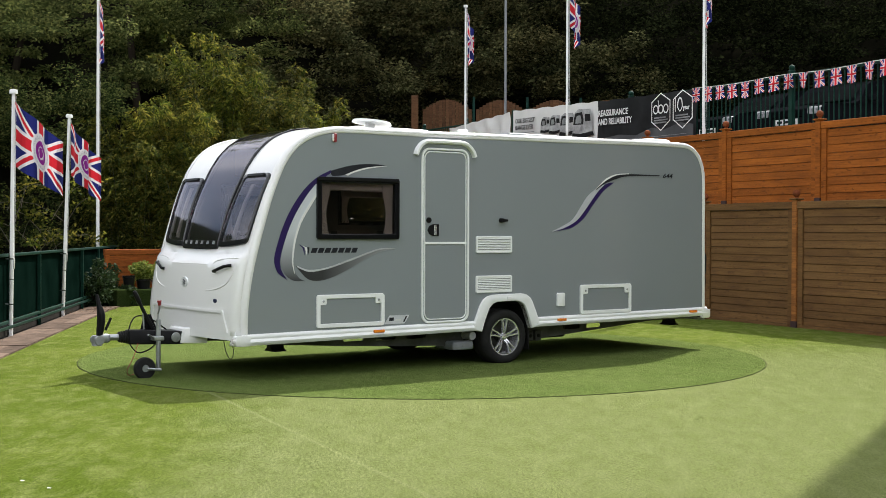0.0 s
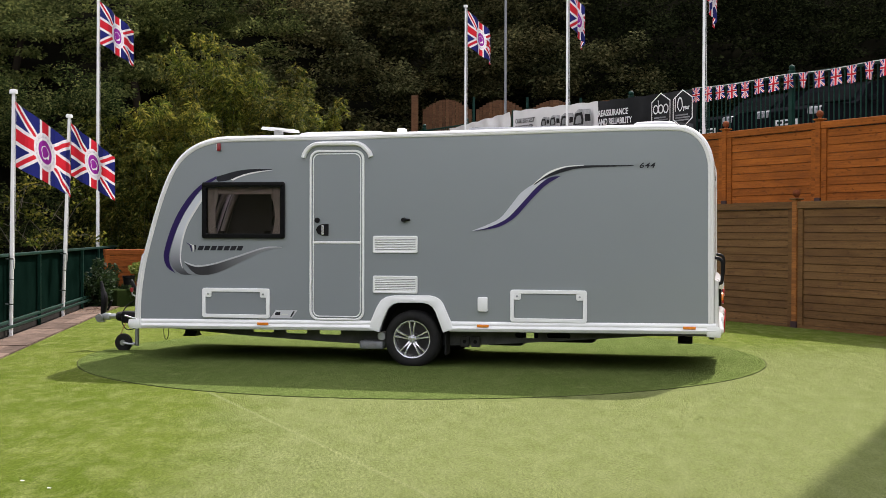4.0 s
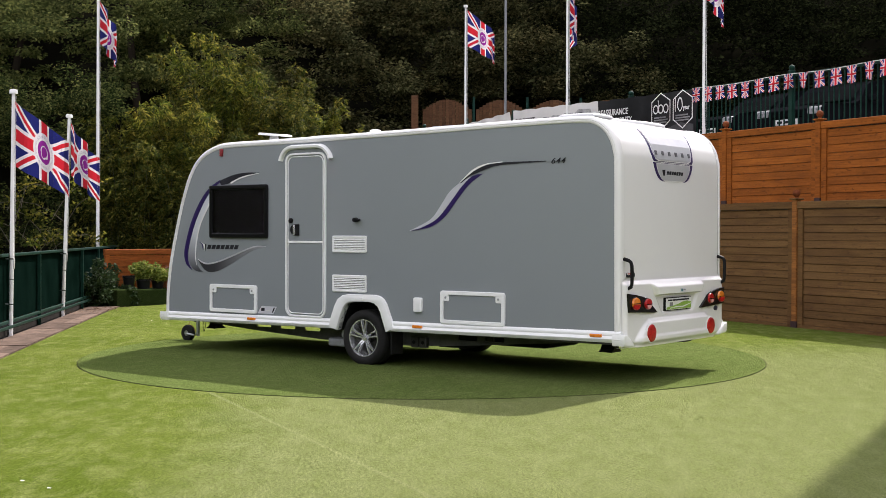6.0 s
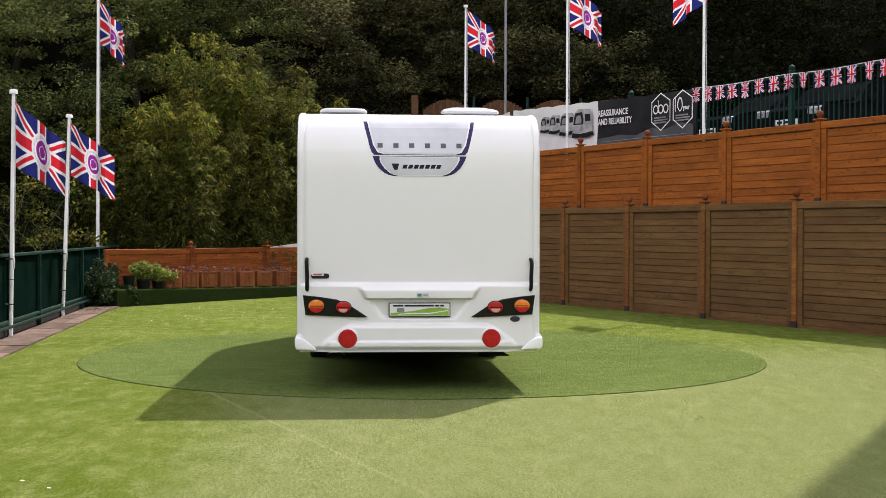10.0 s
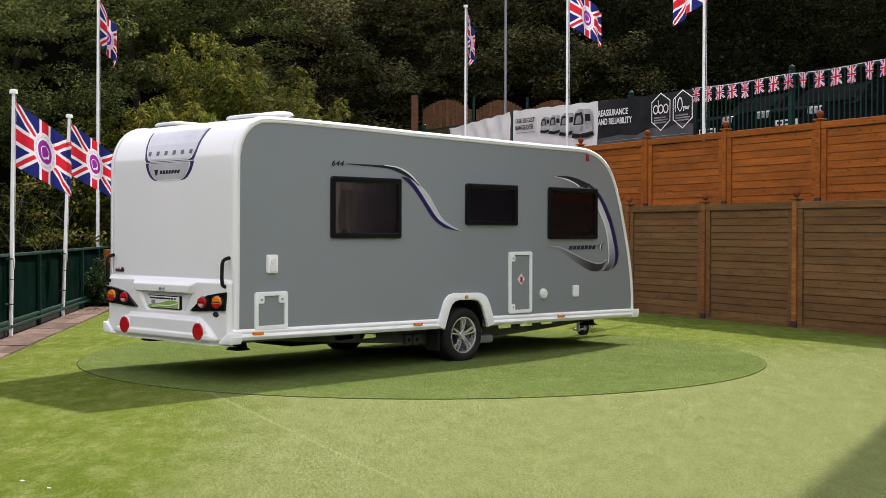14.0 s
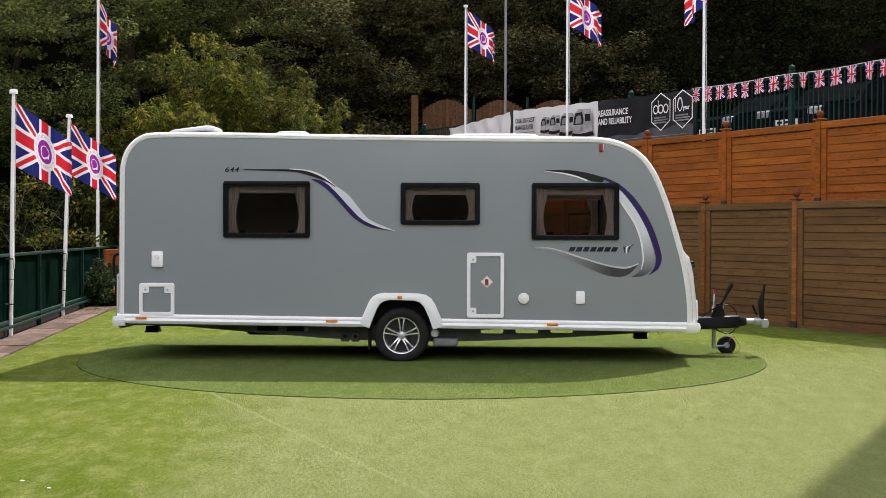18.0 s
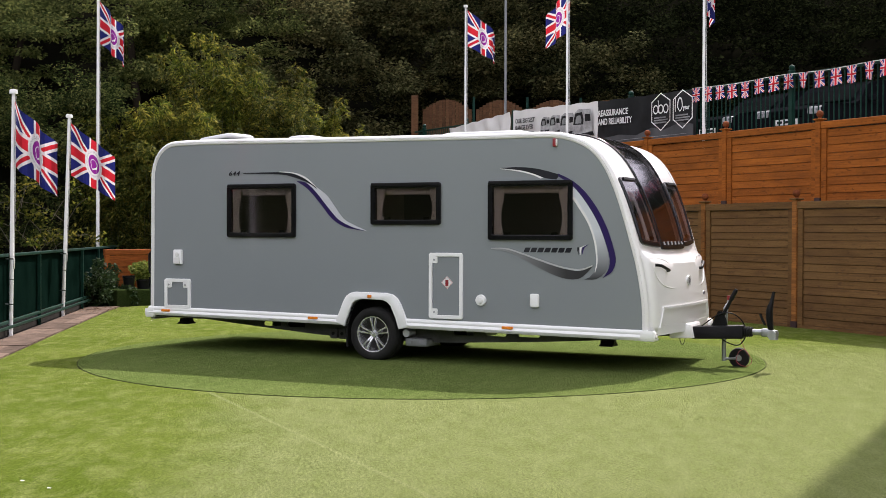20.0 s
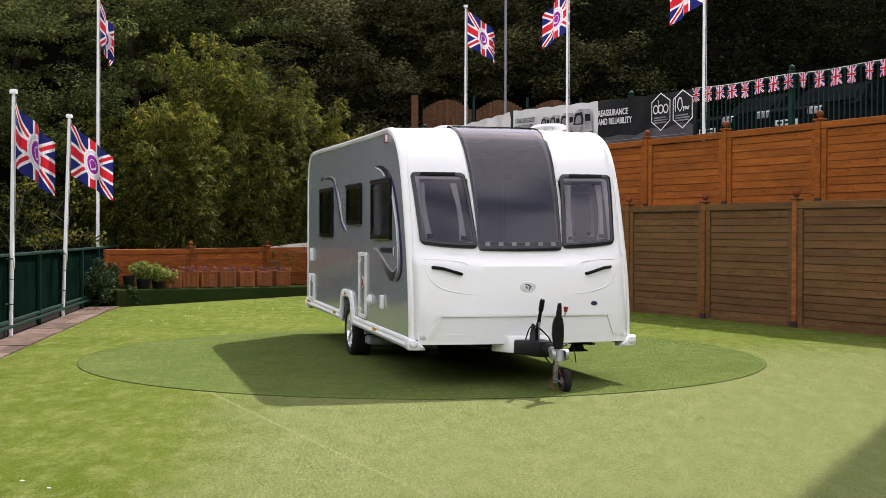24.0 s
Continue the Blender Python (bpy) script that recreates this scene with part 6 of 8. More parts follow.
    ribbon([(1.83, 2.18), (2.06, 2.155), (2.22, 2.115), (2.33, 2.072)], [(1.83, 2.175), (2.06, 2.14), (2.22, 2.098), (2.30, 2.062)], f, 0.003, 0.006, M_PRINT_W, nose, "white_line")
    ribbon([(1.72, 1.315), (1.93, 1.31), (2.27, 1.205), (2.54, 1.125), (2.75, 1.10), (2.90, 1.145)], [(1.72, 1.308), (1.93, 1.275), (2.10, 1.20), (2.36, 1.075), (2.58, 1.00), (2.76, 1.01), (2.90, 1.14)], f, 0.0, 0.003, M_FADE_L, nose, "low_band")
    ribbon([(1.72, 1.318), (1.93, 1.313), (2.27, 1.21), (2.54, 1.13), (2.75, 1.105), (2.89, 1.148)], [(1.72, 1.312), (1.93, 1.298), (2.27, 1.19), (2.54, 1.112), (2.75, 1.085), (2.89, 1.135)], f, 0.003, 0.006, M_SILVER, nose, "silver_line")
    # seven slanted bars stand for the model name, with a small emblem before them
    name_d = vpart("name_decal", bmesh.new(), M_CHAR, "dark slanted name bars with a small silver emblem")
    x0, step, lean = (2.735, -0.079, -0.022) if s > 0 else (2.105, 0.079, 0.022)
    for k in range(7):
        x = x0 + k * step
        w = abs(step) * 0.78 * (1 if step > 0 else -1)
        part("letter_bar", prism(bmesh.new(), [(x, 1.275), (x + w, 1.275), (x + w + lean, 1.325), (x + lean, 1.325)], f, 0.0, 0.003), M_CHAR, name_d)
    ex = 2.81 if s > 0 else 2.78
    for k in range(3):
        a0 = [(ex + 0.07 - 0.035 * k, 1.365 - 0.012 * k), (ex + 0.02 - 0.03 * k, 1.33), (ex - 0.005 - 0.02 * k, 1.25)]
        b0 = [(x - 0.022, z) for x, z in a0]
        b0[0], b0[-1] = a0[0], a0[-1]
        ribbon(a0, b0, f, 0.0, 0.003, (M_PURPLE, M_PRINT_W, M_CHAR)[k], name_d, "emblem_stroke")
    tx = Matrix.Translation((-2.225 if s > 0 else -1.79, s * (W + 0.005), 2.165)) @ face_side(s)
    t = text_mesh("model_number", "644", 0.068, M_CHAR, van, tx, 0.25, "dark italic model number", 1.12)
    t.location = t.location + Vector((-AX, -AY, 0))
    t.scale = (1.48, 1.14, 1)
    t.data.offset = 0.0009

# ---- door, hatches and vents ----
door = vpart("entrance_door", frame_ring(bmesh.new(), 1, 0.76, 1.39, 0.51, 2.39, 0.022, 0.10, -0.01, 0.020), M_WHITE2, "grey two-part entrance door in a white frame")
for z0, z1 in ((0.545, 1.355), (1.385, 2.355)):
    part("door_leaf", prism(bmesh.new(), rounded(0.80, 1.35, z0, z1, 0.05), on_side(1), 0.0, 0.010, bevel=0.004), M_GREY, door)
part("leaf_edge", frame_ring(bmesh.new(), 1, 0.796, 1.354, 0.546, 2.354, 0.012, 0.075, 0.0, 0.016), M_WHITE2, door)
part("door_rail", boxed(0.795, 1.355, W + 0.0, W + 0.018, 1.357, 1.383, 0.004, 1), M_WHITE2, door)
hd = part("handle_cup", prism(bmesh.new(), [(1.17, 1.445), (1.17, 1.575), (1.24, 1.575), (1.29, 1.555), (1.315, 1.51), (1.29, 1.465), (1.24, 1.445)], on_side(1), 0.010, 0.026, bevel=0.006), M_BLACK, door, "black door handle cup")
part("handle_grip", boxed(1.215, 1.245, W + 0.026, W + 0.046, 1.455, 1.565, 0.006, 2), M_ALLOY, hd)
part("lock", disc_on(Matrix.Translation((1.30, W + 0.010, 1.615)) @ face_side(1), 0.03, 0.02), M_BLACK, door, "", 40)
arch = smooth_path([(1.465, 2.31, 0), (1.45, 2.355, 0), (1.40, 2.42, 0), (1.33, 2.455, 0), (1.24, 2.462, 0), (0.92, 2.462, 0), (0.83, 2.455, 0), (0.76, 2.42, 0), (0.70, 2.355, 0), (0.685, 2.31, 0)], 0.05)
bm = bmesh.new()
rows = []
for i, p in enumerate(arch):
    t = (arch[min(i + 1, len(arch) - 1)] - arch[max(i - 1, 0)]).normalized()
    n = Vector((t.y, -t.x, 0))
    rows.append([bm.verts.new((p.x + n.x * o, W + d, p.y + n.y * o)) for o, d in ((-0.026, 0), (-0.026, 0.02), (-0.016, 0.045), (0.008, 0.05), (0.018, 0.036), (0.026, 0.0))])
for a, b in zip(rows, rows[1:]):
    for i in range(5):
        bm.faces.new((a[i], a[i + 1], b[i + 1], b[i]))
bm.faces.new(rows[0])
bm.faces.new(rows[-1])
vpart("door_gutter", bm, M_WHITE2, "white curved rain gutter over the door", 40)


def hatch(s, a, b, c, d, locks, name="hatch", label="grey locker hatch in a white frame"):
    h = vpart(name, frame_ring(bmesh.new(), s, a, b, c, d, 0.042, 0.03, -0.004, 0.022), M_WHITE2, label)
    part("hatch_leaf", prism(bmesh.new(), rounded(a + 0.045, b - 0.045, c + 0.045, d - 0.045, 0.02, 3), on_side(s), 0.0, 0.008, bevel=0.003), M_GREY, h)
    for x, z in locks:
        lk = part("lock_plate", prism(bmesh.new(), rounded(x - 0.038, x + 0.038, z - 0.038, z + 0.038, 0.015, 3), on_side(s), 0.006, 0.021, bevel=0.004), M_WHITE2, h)
        part("lock", disc_on(Matrix.Translation((x, s * (W + 0.020), z)) @ face_side(s), 0.012, 0.008, 14), M_STEEL, lk)
    return h


hatch(1, 1.86, 2.67, 0.515, 0.85, ((1.935, 0.785), (2.595, 0.785)))
hatch(1, -1.69, -0.87, 0.53, 0.875, ((-0.945, 0.805), (-1.615, 0.805)))
hatch(-1, -2.765, -2.36, 0.53, 0.90, ((-2.69, 0.825), (-2.435, 0.825)))
gas = hatch(-1, 0.965, 1.385, 0.525, 1.258, ((1.035, 1.18), (1.035, 0.60)), "gas_locker_hatch", "tall grey gas locker hatch in a white frame")
part("warning_sign", prism(bmesh.new(), [(1.19, 0.858), (1.262, 0.93), (1.19, 1.002), (1.118, 0.93)], on_side(-1), 0.008, 0.011), M_PRINT_W, gas, "white diamond sticker with a red cylinder")
part("warning_edge", prism(bmesh.new(), [(1.19, 0.861), (1.259, 0.93), (1.19, 0.999), (1.121, 0.93)], on_side(-1), 0.011, 0.013, [[(1.19, 0.866), (1.254, 0.93), (1.19, 0.994), (1.126, 0.93)]]), M_PINKLENS, gas)
part("warning_mark", boxed(1.172, 1.208, -W - 0.014, -W - 0.011, 0.890, 0.960, 0.006, 1), M_REDKNOB, gas)


def vent(c, d):
    v = vpart("fridge_vent", frame_ring(bmesh.new(), 1, 0.155, 0.66, c, d, 0.022, 0.02, -0.004, 0.018), M_WHITE2, "white slatted fridge vent")
    part("backing", boxed(0.17, 0.65, W - 0.006, W + 0.002, c + 0.01, d - 0.01), M_PRINT_G, v)
    n = 8
    for k in range(n):
        z = c + 0.028 + (d - c - 0.056) * k / (n - 1)
        part("slat", boxed(0.175, 0.64, W + 0.001, W + 0.016, z - 0.0065, z + 0.0065, 0.003, 1), M_WHITE2, v)


vent(1.258, 1.445)
vent(0.818, 1.008)
vpart("awning_lamp", tubed([(0.31, W, 1.62), (0.31, W + 0.05, 1.62)], [0.028, 0.022], 14), M_BLACK, "", 40)
vpart("lamp_stub", tubed([(0.31, W + 0.02, 1.62), (0.235, W + 0.03, 1.62)], [0.02, 0.012], 10), M_BLACK, "small black outside lamp", 40)


def outlet(s, a, b, c, d, label):
    return vpart("outlet_box", prism(bmesh.new(), rounded(a, b, c, d, 0.018), on_side(s), 0, 0.028, bevel=0.008), M_WHITE2, label, 40)


outlet(1, -0.625, -0.515, 0.635, 0.79, "small white outlet box")
outlet(-1, 2.19, 2.29, 0.685, 0.83, "small white outlet box")
sock = outlet(-1, -2.62, -2.49, 1.08, 1.262, "white mains inlet with a flap")
part("flap", prism(bmesh.new(), rounded(-2.595, -2.515, 1.095, 1.165, 0.012), on_side(-1), 0.028, 0.036, bevel=0.003), M_WHITE, sock)
part("inlet", disc_on(Matrix.Translation((-2.555, -W - 0.026, 1.20)) @ face_side(-1), 0.03, 0.012), M_WHITE, sock, "", 40)
flue = vpart("water_filler", disc_on(Matrix.Translation((1.605, -W, 0.745)) @ face_side(-1), 0.062, 0.03), M_WHITE2, "round white filler cap", 40)
part("cap", disc_on(Matrix.Translation((1.605, -W - 0.03, 0.745)) @ face_side(-1), 0.032, 0.018), M_WHITE2, flue, "", 40)
stepd = vpart("model_decal", prism(bmesh.new(), [(1.855, 0.522), (1.60, 0.522), (1.535, 0.612), (1.79, 0.612)], on_side(1), 0.0, 0.003), M_PALE, "small silver decal with bars")
part("decal_bar", prism(bmesh.new(), [(1.62, 0.54), (1.60, 0.54), (1.565, 0.60), (1.585, 0.60)], on_side(1), 0.003, 0.005), M_CHAR, stepd)
part("decal_bar", prism(bmesh.new(), [(1.80, 0.555), (1.74, 0.555), (1.735, 0.59), (1.79, 0.59)], on_side(1), 0.003, 0.005), M_CHAR, stepd)
part("decal_bar", prism(bmesh.new(), [(1.72, 0.555), (1.65, 0.555), (1.645, 0.57), (1.715, 0.57)], on_side(1), 0.003, 0.005), M_PRINT_W, stepd)
for s, xs in ((1, (-2.755, -0.575, 1.935)), (-1, (-2.735, -0.56, 1.93))):
    for x in xs:
        z = rail_top(x) - 0.045
        vpart("side_marker", boxed(x - 0.065, x + 0.065, min(s * 1.13, s * 1.152), max(s * 1.13, s * 1.152), z - 0.015, z + 0.015, 0.006, 2), M_AMBER, "amber side marker lamp")
vpart("side_marker", boxed(0.185, 0.235, -W - 0.042, -W - 0.02, 0.735, 0.770, 0.005, 2), M_AMBER, "amber side marker lamp")
vpart("side_marker", boxed(0.185, 0.235, W + 0.02, W + 0.036, 0.735, 0.770, 0.005, 2), M_WHITE2, "")
for s in (1, -1):
    vpart("marker_lamp", boxed(2.445, 2.485, min(s * 1.11, s * 1.15), max(s * 1.11, s * 1.15), 2.395, 2.485, 0.012, 3), M_REDKNOB, "red and white roof marker lamp", 50)
    vpart("marker_lens", boxed(2.470, 2.494, min(s * 1.11, s * 1.145), max(s * 1.11, s * 1.145), 2.402, 2.478, 0.010, 2), M_CLEARLENS, "white half of the marker lamp", 50)

# ---- roof fittings ----
def roof_box(name, x0, x1, y0, y1, h, label, tilt=0.0):
    """A low base with a wider domed lid; tilt raises the lid's forward edge."""
    z = 2.60 - 0.009 * (x0 + 3)
    base = vpart(name, boxed(x0 + 0.06, x1 - 0.06, y0 + 0.05, y1 - 0.05, z - 0.02, z + h * 0.55, 0.012, 2), M_WHITE2, label, 45)
    bm = bmesh.new()
    rows = []
    cx, cy = (x0 + x1) / 2, (y0 + y1) / 2
    for k, (q, d) in enumerate(((0.90, 0.30), (1.0, 0.42), (1.0, 0.55), (0.96, 0.75), (0.86, 0.90), (0.60, 1.0))):
        rows.append([bm.verts.new((cx + (a - cx) * q, cy + (b - cy) * q, z + h * d + tilt * (a - x0) / (x1 - x0))) for a, b in rounded(x0, x1, y0, y1, 0.09)])
    n = len(rows[0])
    for a, b in zip(rows, rows[1:]):
        for i in range(n):
            bm.faces.new((a[i], a[(i + 1) % n], b[(i + 1) % n], b[i]))
    bm.faces.new(rows[-1])
    bm.faces.new(rows[0][::-1])
    part("lid", bm, M_LID, base, "pale translucent domed lid", 50)
    return base


M_LID = surf("lid_acrylic", (0.46, 0.47, 0.48), (0.40, 0.41, 0.42), 3, 60, rough=0.3, mottle=0.03, wear=0.0)
roof_box("skylight", 0.72, 1.80, -0.42, 0.42, 0.10, "large white roof skylight")
roof_box("roof_vent", -1.30, -0.92, -0.62, -0.24, 0.09, "low white roof vent")
roof_box("roof_vent", -2.60, -2.15, 0.48, 0.93, 0.075, "low white roof vent")
roof_box("roof_vent", -2.52, -1.98, -0.80, -0.26, 0.085, "tilted white roof vent", 0.05)
# flat disc aerial on a short stalk, and a low solar panel
aer = vpart("aerial", tubed([(1.86, 0.84, 2.54), (1.86, 0.84, 2.585), (1.86, 0.84, 2.64)], [0.10, 0.055, 0.05], 18), M_WHITE2, "flat white disc aerial on a short stalk", 45)
bm = bmesh.new()
n = 40
lo = [bm.verts.new((1.84 + 0.21 * math.cos(a) * (1 + 0.06 * math.cos(2 * a)), 0.84 + 0.20 * math.sin(a), 2.635 + 0.02 * math.cos(a))) for a in (2 * math.pi * i / n for i in range(n))]
hi = [bm.verts.new((1.84 + 0.20 * math.cos(a) * (1 + 0.06 * math.cos(2 * a)), 0.84 + 0.19 * math.sin(a), 2.660 + 0.02 * math.cos(a))) for a in (2 * math.pi * i / n for i in range(n))]
bm.faces.new(lo[::-1])
bm.faces.new(hi)
for i in range(n):
    bm.faces.new((lo[i], lo[(i + 1) % n], hi[(i + 1) % n], hi[i]))
bmesh.ops.bevel(bm, geom=[e for e in bm.edges if e.verts[0] in hi and e.verts[1] in hi], offset=0.009, segments=3, profile=0.5, affect="EDGES")
part("disc", bm, M_WHITE2, aer, "", 45)
sol = vpart("solar_panel", boxed(-1.62, -0.28, -0.10, 0.52, 2.635, 2.665, 0.006, 1), M_STEEL, "low framed solar panel on the roof")
part("cells", boxed(-1.59, -0.31, -0.07, 0.49, 2.665, 2.669), M_GLOSSBLACK, sol)
vpart("roof_cowl", boxed(0.42, 0.52, 0.55, 0.66, 2.58, 2.66, 0.02, 2), M_WHITE2, "small white roof cowl")

# ---- inside: what shows dimly through the panes, plus added partitions that stop light ----
vpart("inner_floor", boxed(-2.9, 3.3, -0.77, 0.77, 0.452, 0.47), M_FURN)
for s in (1, -1):
    vpart("bench_seat", boxed(1.55, 3.1, min(s * 0.45, s * 1.08), max(s * 0.45, s * 1.08), 0.47, 0.95, 0.04, 2), M_SEAT)
    vpart("seat_back", boxed(1.6, 3.0, min(s * 0.92, s * 1.07), max(s * 0.92, s * 1.07), 0.95, 1.38, 0.05, 2), M_SEAT)
    vpart("roof_locker", boxed(-0.6, 2.5, min(s * 0.78, s * 1.09), max(s * 0.78, s * 1.09), 2.12, 2.48, 0.02, 1), M_FURN)
vpart("front_chest", boxed(3.0, 3.32, -0.4, 0.4, 0.47, 1.22, 0.02, 1), M_FURN)
vpart("kitchen_unit", boxed(0.1, 1.3, -1.08, -0.55, 0.76, 1.36, 0.01, 1), M_FURN)
# this partition and the one by the bed are added to stop light crossing
vpart("washroom_wall", boxed(-0.60, -0.56, 0.0, 1.09, 0.47, 2.5), M_LINING)
vpart("bed", boxed(-2.6, -0.7, -1.08, 0.3, 0.47, 0.98, 0.05, 2), M_CURTAIN)
vpart("bed_wall", boxed(-2.7, -0.6, 0.42, 0.45, 0.47, 2.4), M_LINING)

# ---- wheels, chassis and hitch ----
def revolve(bm, prof, centre, n=40, s=1):
    """Turn (radius, offset) round the wheel's axle; offset runs outwards on side s."""
    rows = [[bm.verts.new((centre[0] + r * math.cos(2 * math.pi * i / n), centre[1] + s * o, centre[2] + r * math.sin(2 * math.pi * i / n))) for i in range(n)] for r, o in prof]
    for a, b in zip(rows, rows[1:]):
        for i in range(n):
            bm.faces.new((a[i], a[(i + 1) % n], b[(i + 1) % n], b[i]))
    return bm


for s in (1, -1):
    c = (0.225, s * 0.91, 0.315)
    wheel = vpart("wheel", revolve(bmesh.new(), [(0.06, 0.10), (0.06, -0.10), (0.10, -0.10)], c, 24, s), M_DARKSTEEL, "five-spoke alloy wheel with a black tyre")
    tyre = revolve(bmesh.new(), [(0.205, 0.165), (0.215, 0.185), (0.245, 0.195), (0.275, 0.193), (0.298, 0.178), (0.309, 0.155), (0.312, 0.13), (0.306, 0.126), (0.306, 0.118), (0.313, 0.114), (0.314, 0.06), (0.307, 0.056), (0.307, 0.046), (0.314, 0.042), (0.312, -0.01), (0.300, -0.03), (0.25, -0.04), (0.20, -0.02)], c, 56, s)
    part("tyre", tyre, M_RUBBER, wheel, "black tyre", 50)
    rim = revolve(bmesh.new(), [(0.212, 0.172), (0.207, 0.182), (0.196, 0.180), (0.188, 0.160), (0.184, 0.10), (0.180, 0.0)], c, 56, s)
    part("rim", rim, M_ALLOY, wheel, "polished alloy rim", 50)
    bm = revolve(bmesh.new(), [(0.0001, 0.05), (0.185, 0.05)], c, 40, s)
    part("brake_drum", bm, M_DARKSTEEL, wheel)
    for k in range(5):
        a0 = radians(90 + 72 * k)
        for sp in (-1, 1):
            bm = bmesh.new()
            rows = []
            for r, half, off, o in ((0.03, 0.016, 0.010, 0.145), (0.08, 0.012, 0.014, 0.168), (0.13, 0.011, 0.022, 0.175), (0.197, 0.013, 0.034, 0.172)):
                ca, sa = math.cos(a0), math.sin(a0)
                ring = []
                for dt, do in ((-half, -0.02), (-half * 0.6, 0.006), (half * 0.6, 0.006), (half, -0.02)):
                    t = sp * off + dt
                    ring.append(bm.verts.new((c[0] + ca * r - sa * t, c[1] + s * (o + do), c[2] + sa * r + ca * t)))
                rows.append(ring)
            for p, q in zip(rows, rows[1:]):
                for i in range(4):
                    bm.faces.new((p[i], p[(i + 1) % 4], q[(i + 1) % 4], q[i]))
            part("spoke", bm, M_ALLOY, wheel, "", 40)
    part("hub_cap", disc_on(Matrix.Translation((c[0], c[1] + s * 0.15, c[2])) @ face_side(s), 0.036, 0.02), M_ALLOY, wheel, "", 40)
    for k in range(5):
        a = radians(126 + 72 * k)
        q = Matrix.Translation((c[0] + 0.062 * math.cos(a), c[1] + s * 0.14, c[2] + 0.062 * math.sin(a)))
        part("wheel_bolt", disc_on(q @ face_side(s), 0.011, 0.012, 10), M_DARKSTEEL, wheel)
    # chassis member with lightening holes
    f = on_side(s, 0.0)
    top = [(-2.45, 0.415), (3.3, 0.385)]
    low = [(3.3, 0.365), (2.2, 0.29), (1.3, 0.245), (0.75, 0.225), (-0.15, 0.235), (-0.7, 0.26), (-1.5, 0.32), (-2.45, 0.395)]
    holes = [rounded(x - 0.13, x + 0.13, 0.315 + 0.04 * abs(x - 0.5) * 0.3, 0.395, 0.025, 3) for x in (-1.35, -1.0, 1.25, 1.65, 2.05)]
    bm = prism(bmesh.new(), top + low, f, 0.80, 0.825, holes)
    for x0, x1 in ((-2.45, 3.3),):
        box(bm, x0, x1, min(s * 0.74, s * 0.80), max(s * 0.74, s * 0.80), 0.40, 0.412)
    vpart("chassis_member", bm, M_CHASSIS, "dark galvanised chassis member with lightening holes")
    # motor mover and its roller in front of the wheel
    mv = vpart("motor_mover", boxed(0.58, 0.86, min(s * 0.62, s * 0.98), max(s * 0.62, s * 0.98), 0.185, 0.28, 0.025, 3), surf("mover_grey", (0.17, 0.18, 0.19), (0.22, 0.23, 0.24), 8, 60, rough=0.5), "grey motor mover unit with an aluminium roller", 45)
    part("roller", tubed([(0.60, s * 0.70, 0.335), (0.60, s * 0.985, 0.335)], 0.045, 14), M_ROLLER, mv, "ribbed metal roller", 40)
    part("mover_label", boxed(0.66, 0.74, min(s * 0.98, s * 0.984), max(s * 0.98, s * 0.984), 0.22, 0.25), M_PRINT_G, mv)
    vpart("mud_flap", boxed(-0.155, -0.135, min(s * 0.86, s * 1.06), max(s * 0.86, s * 1.06), 0.15, 0.44, 0.005, 1), M_RUBBER, "")
    for x in (-0.44, -0.32):
        br = vpart("jacking_bracket", boxed(x - 0.048, x + 0.048, min(s * 0.82, s * 0.88), max(s * 0.82, s * 0.88), 0.225, 0.345, 0.008, 1), M_DARKSTEEL, "grey steel jacking bracket with a round hole")
        part("socket", disc_on(Matrix.Translation((x, s * 0.88, 0.285)) @ face_side(s), 0.022, 0.006, 16), M_BLACK, br)
    # corner steadies folded up
    for x, d in ((-2.70, 1), (2.95, -1)):
        z = 0.415 if d > 0 else 0.375
        st = vpart("corner_steady", boxed(min(x, x + d * 0.45), max(x, x + d * 0.45), s * 0.77 - 0.03, s * 0.77 + 0.03, z - 0.03, z - 0.002, 0.006, 1), M_BLACK, "folded black corner steady")
        bm = prism(bmesh.new(), [(-0.095, -0.100), (0.095, -0.100), (0.09, -0.088), (0.050, -0.070), (0.035, -0.03), (-0.035, -0.03), (-0.050, -0.070), (-0.09, -0.088)], lambda a, b, q: Vector((x + q, s * 0.77 + a, z + b)), -0.075, 0.075, bevel=0.005)
        part("foot", bm, M_BLACK, st, "wide black steady foot")
vpart("axle", tubed([(0.225, -0.86, 0.30), (0.225, 0.86, 0.30)], 0.05, 16), M_DARKSTEEL, "", 40)
vpart("spare_wheel_tray", boxed(-1.7, -1.0, -0.35, 0.35, 0.25, 0.40, 0.05, 2), M_BLACK)
vpart("tank", boxed(-0.95, -0.55, 0.5, 0.78, 0.24, 0.41, 0.03, 2), M_BLACK)
# A-frame, cover and coupling
for s in (1, -1):
    vpart("drawbar", tubed([(3.0, s * 0.42, 0.385), (3.66, s * 0.10, 0.395)], 0.03, 8), M_BLACK)
bm = bmesh.new()
cov = [(3.68, 0.17, 0.335), (3.68, -0.17, 0.335), (3.68, -0.15, 0.47), (3.68, 0.15, 0.47), (4.22, 0.085, 0.35), (4.22, -0.085, 0.35), (4.22, -0.07, 0.495), (4.22, 0.07, 0.495)]
vs = [bm.verts.new(p) for p in cov]
for fc in ((0, 3, 2, 1), (4, 5, 6, 7), (0, 1, 5, 4), (1, 2, 6, 5), (2, 3, 7, 6), (3, 0, 4, 7)):
    bm.faces.new([vs[i] for i in fc])
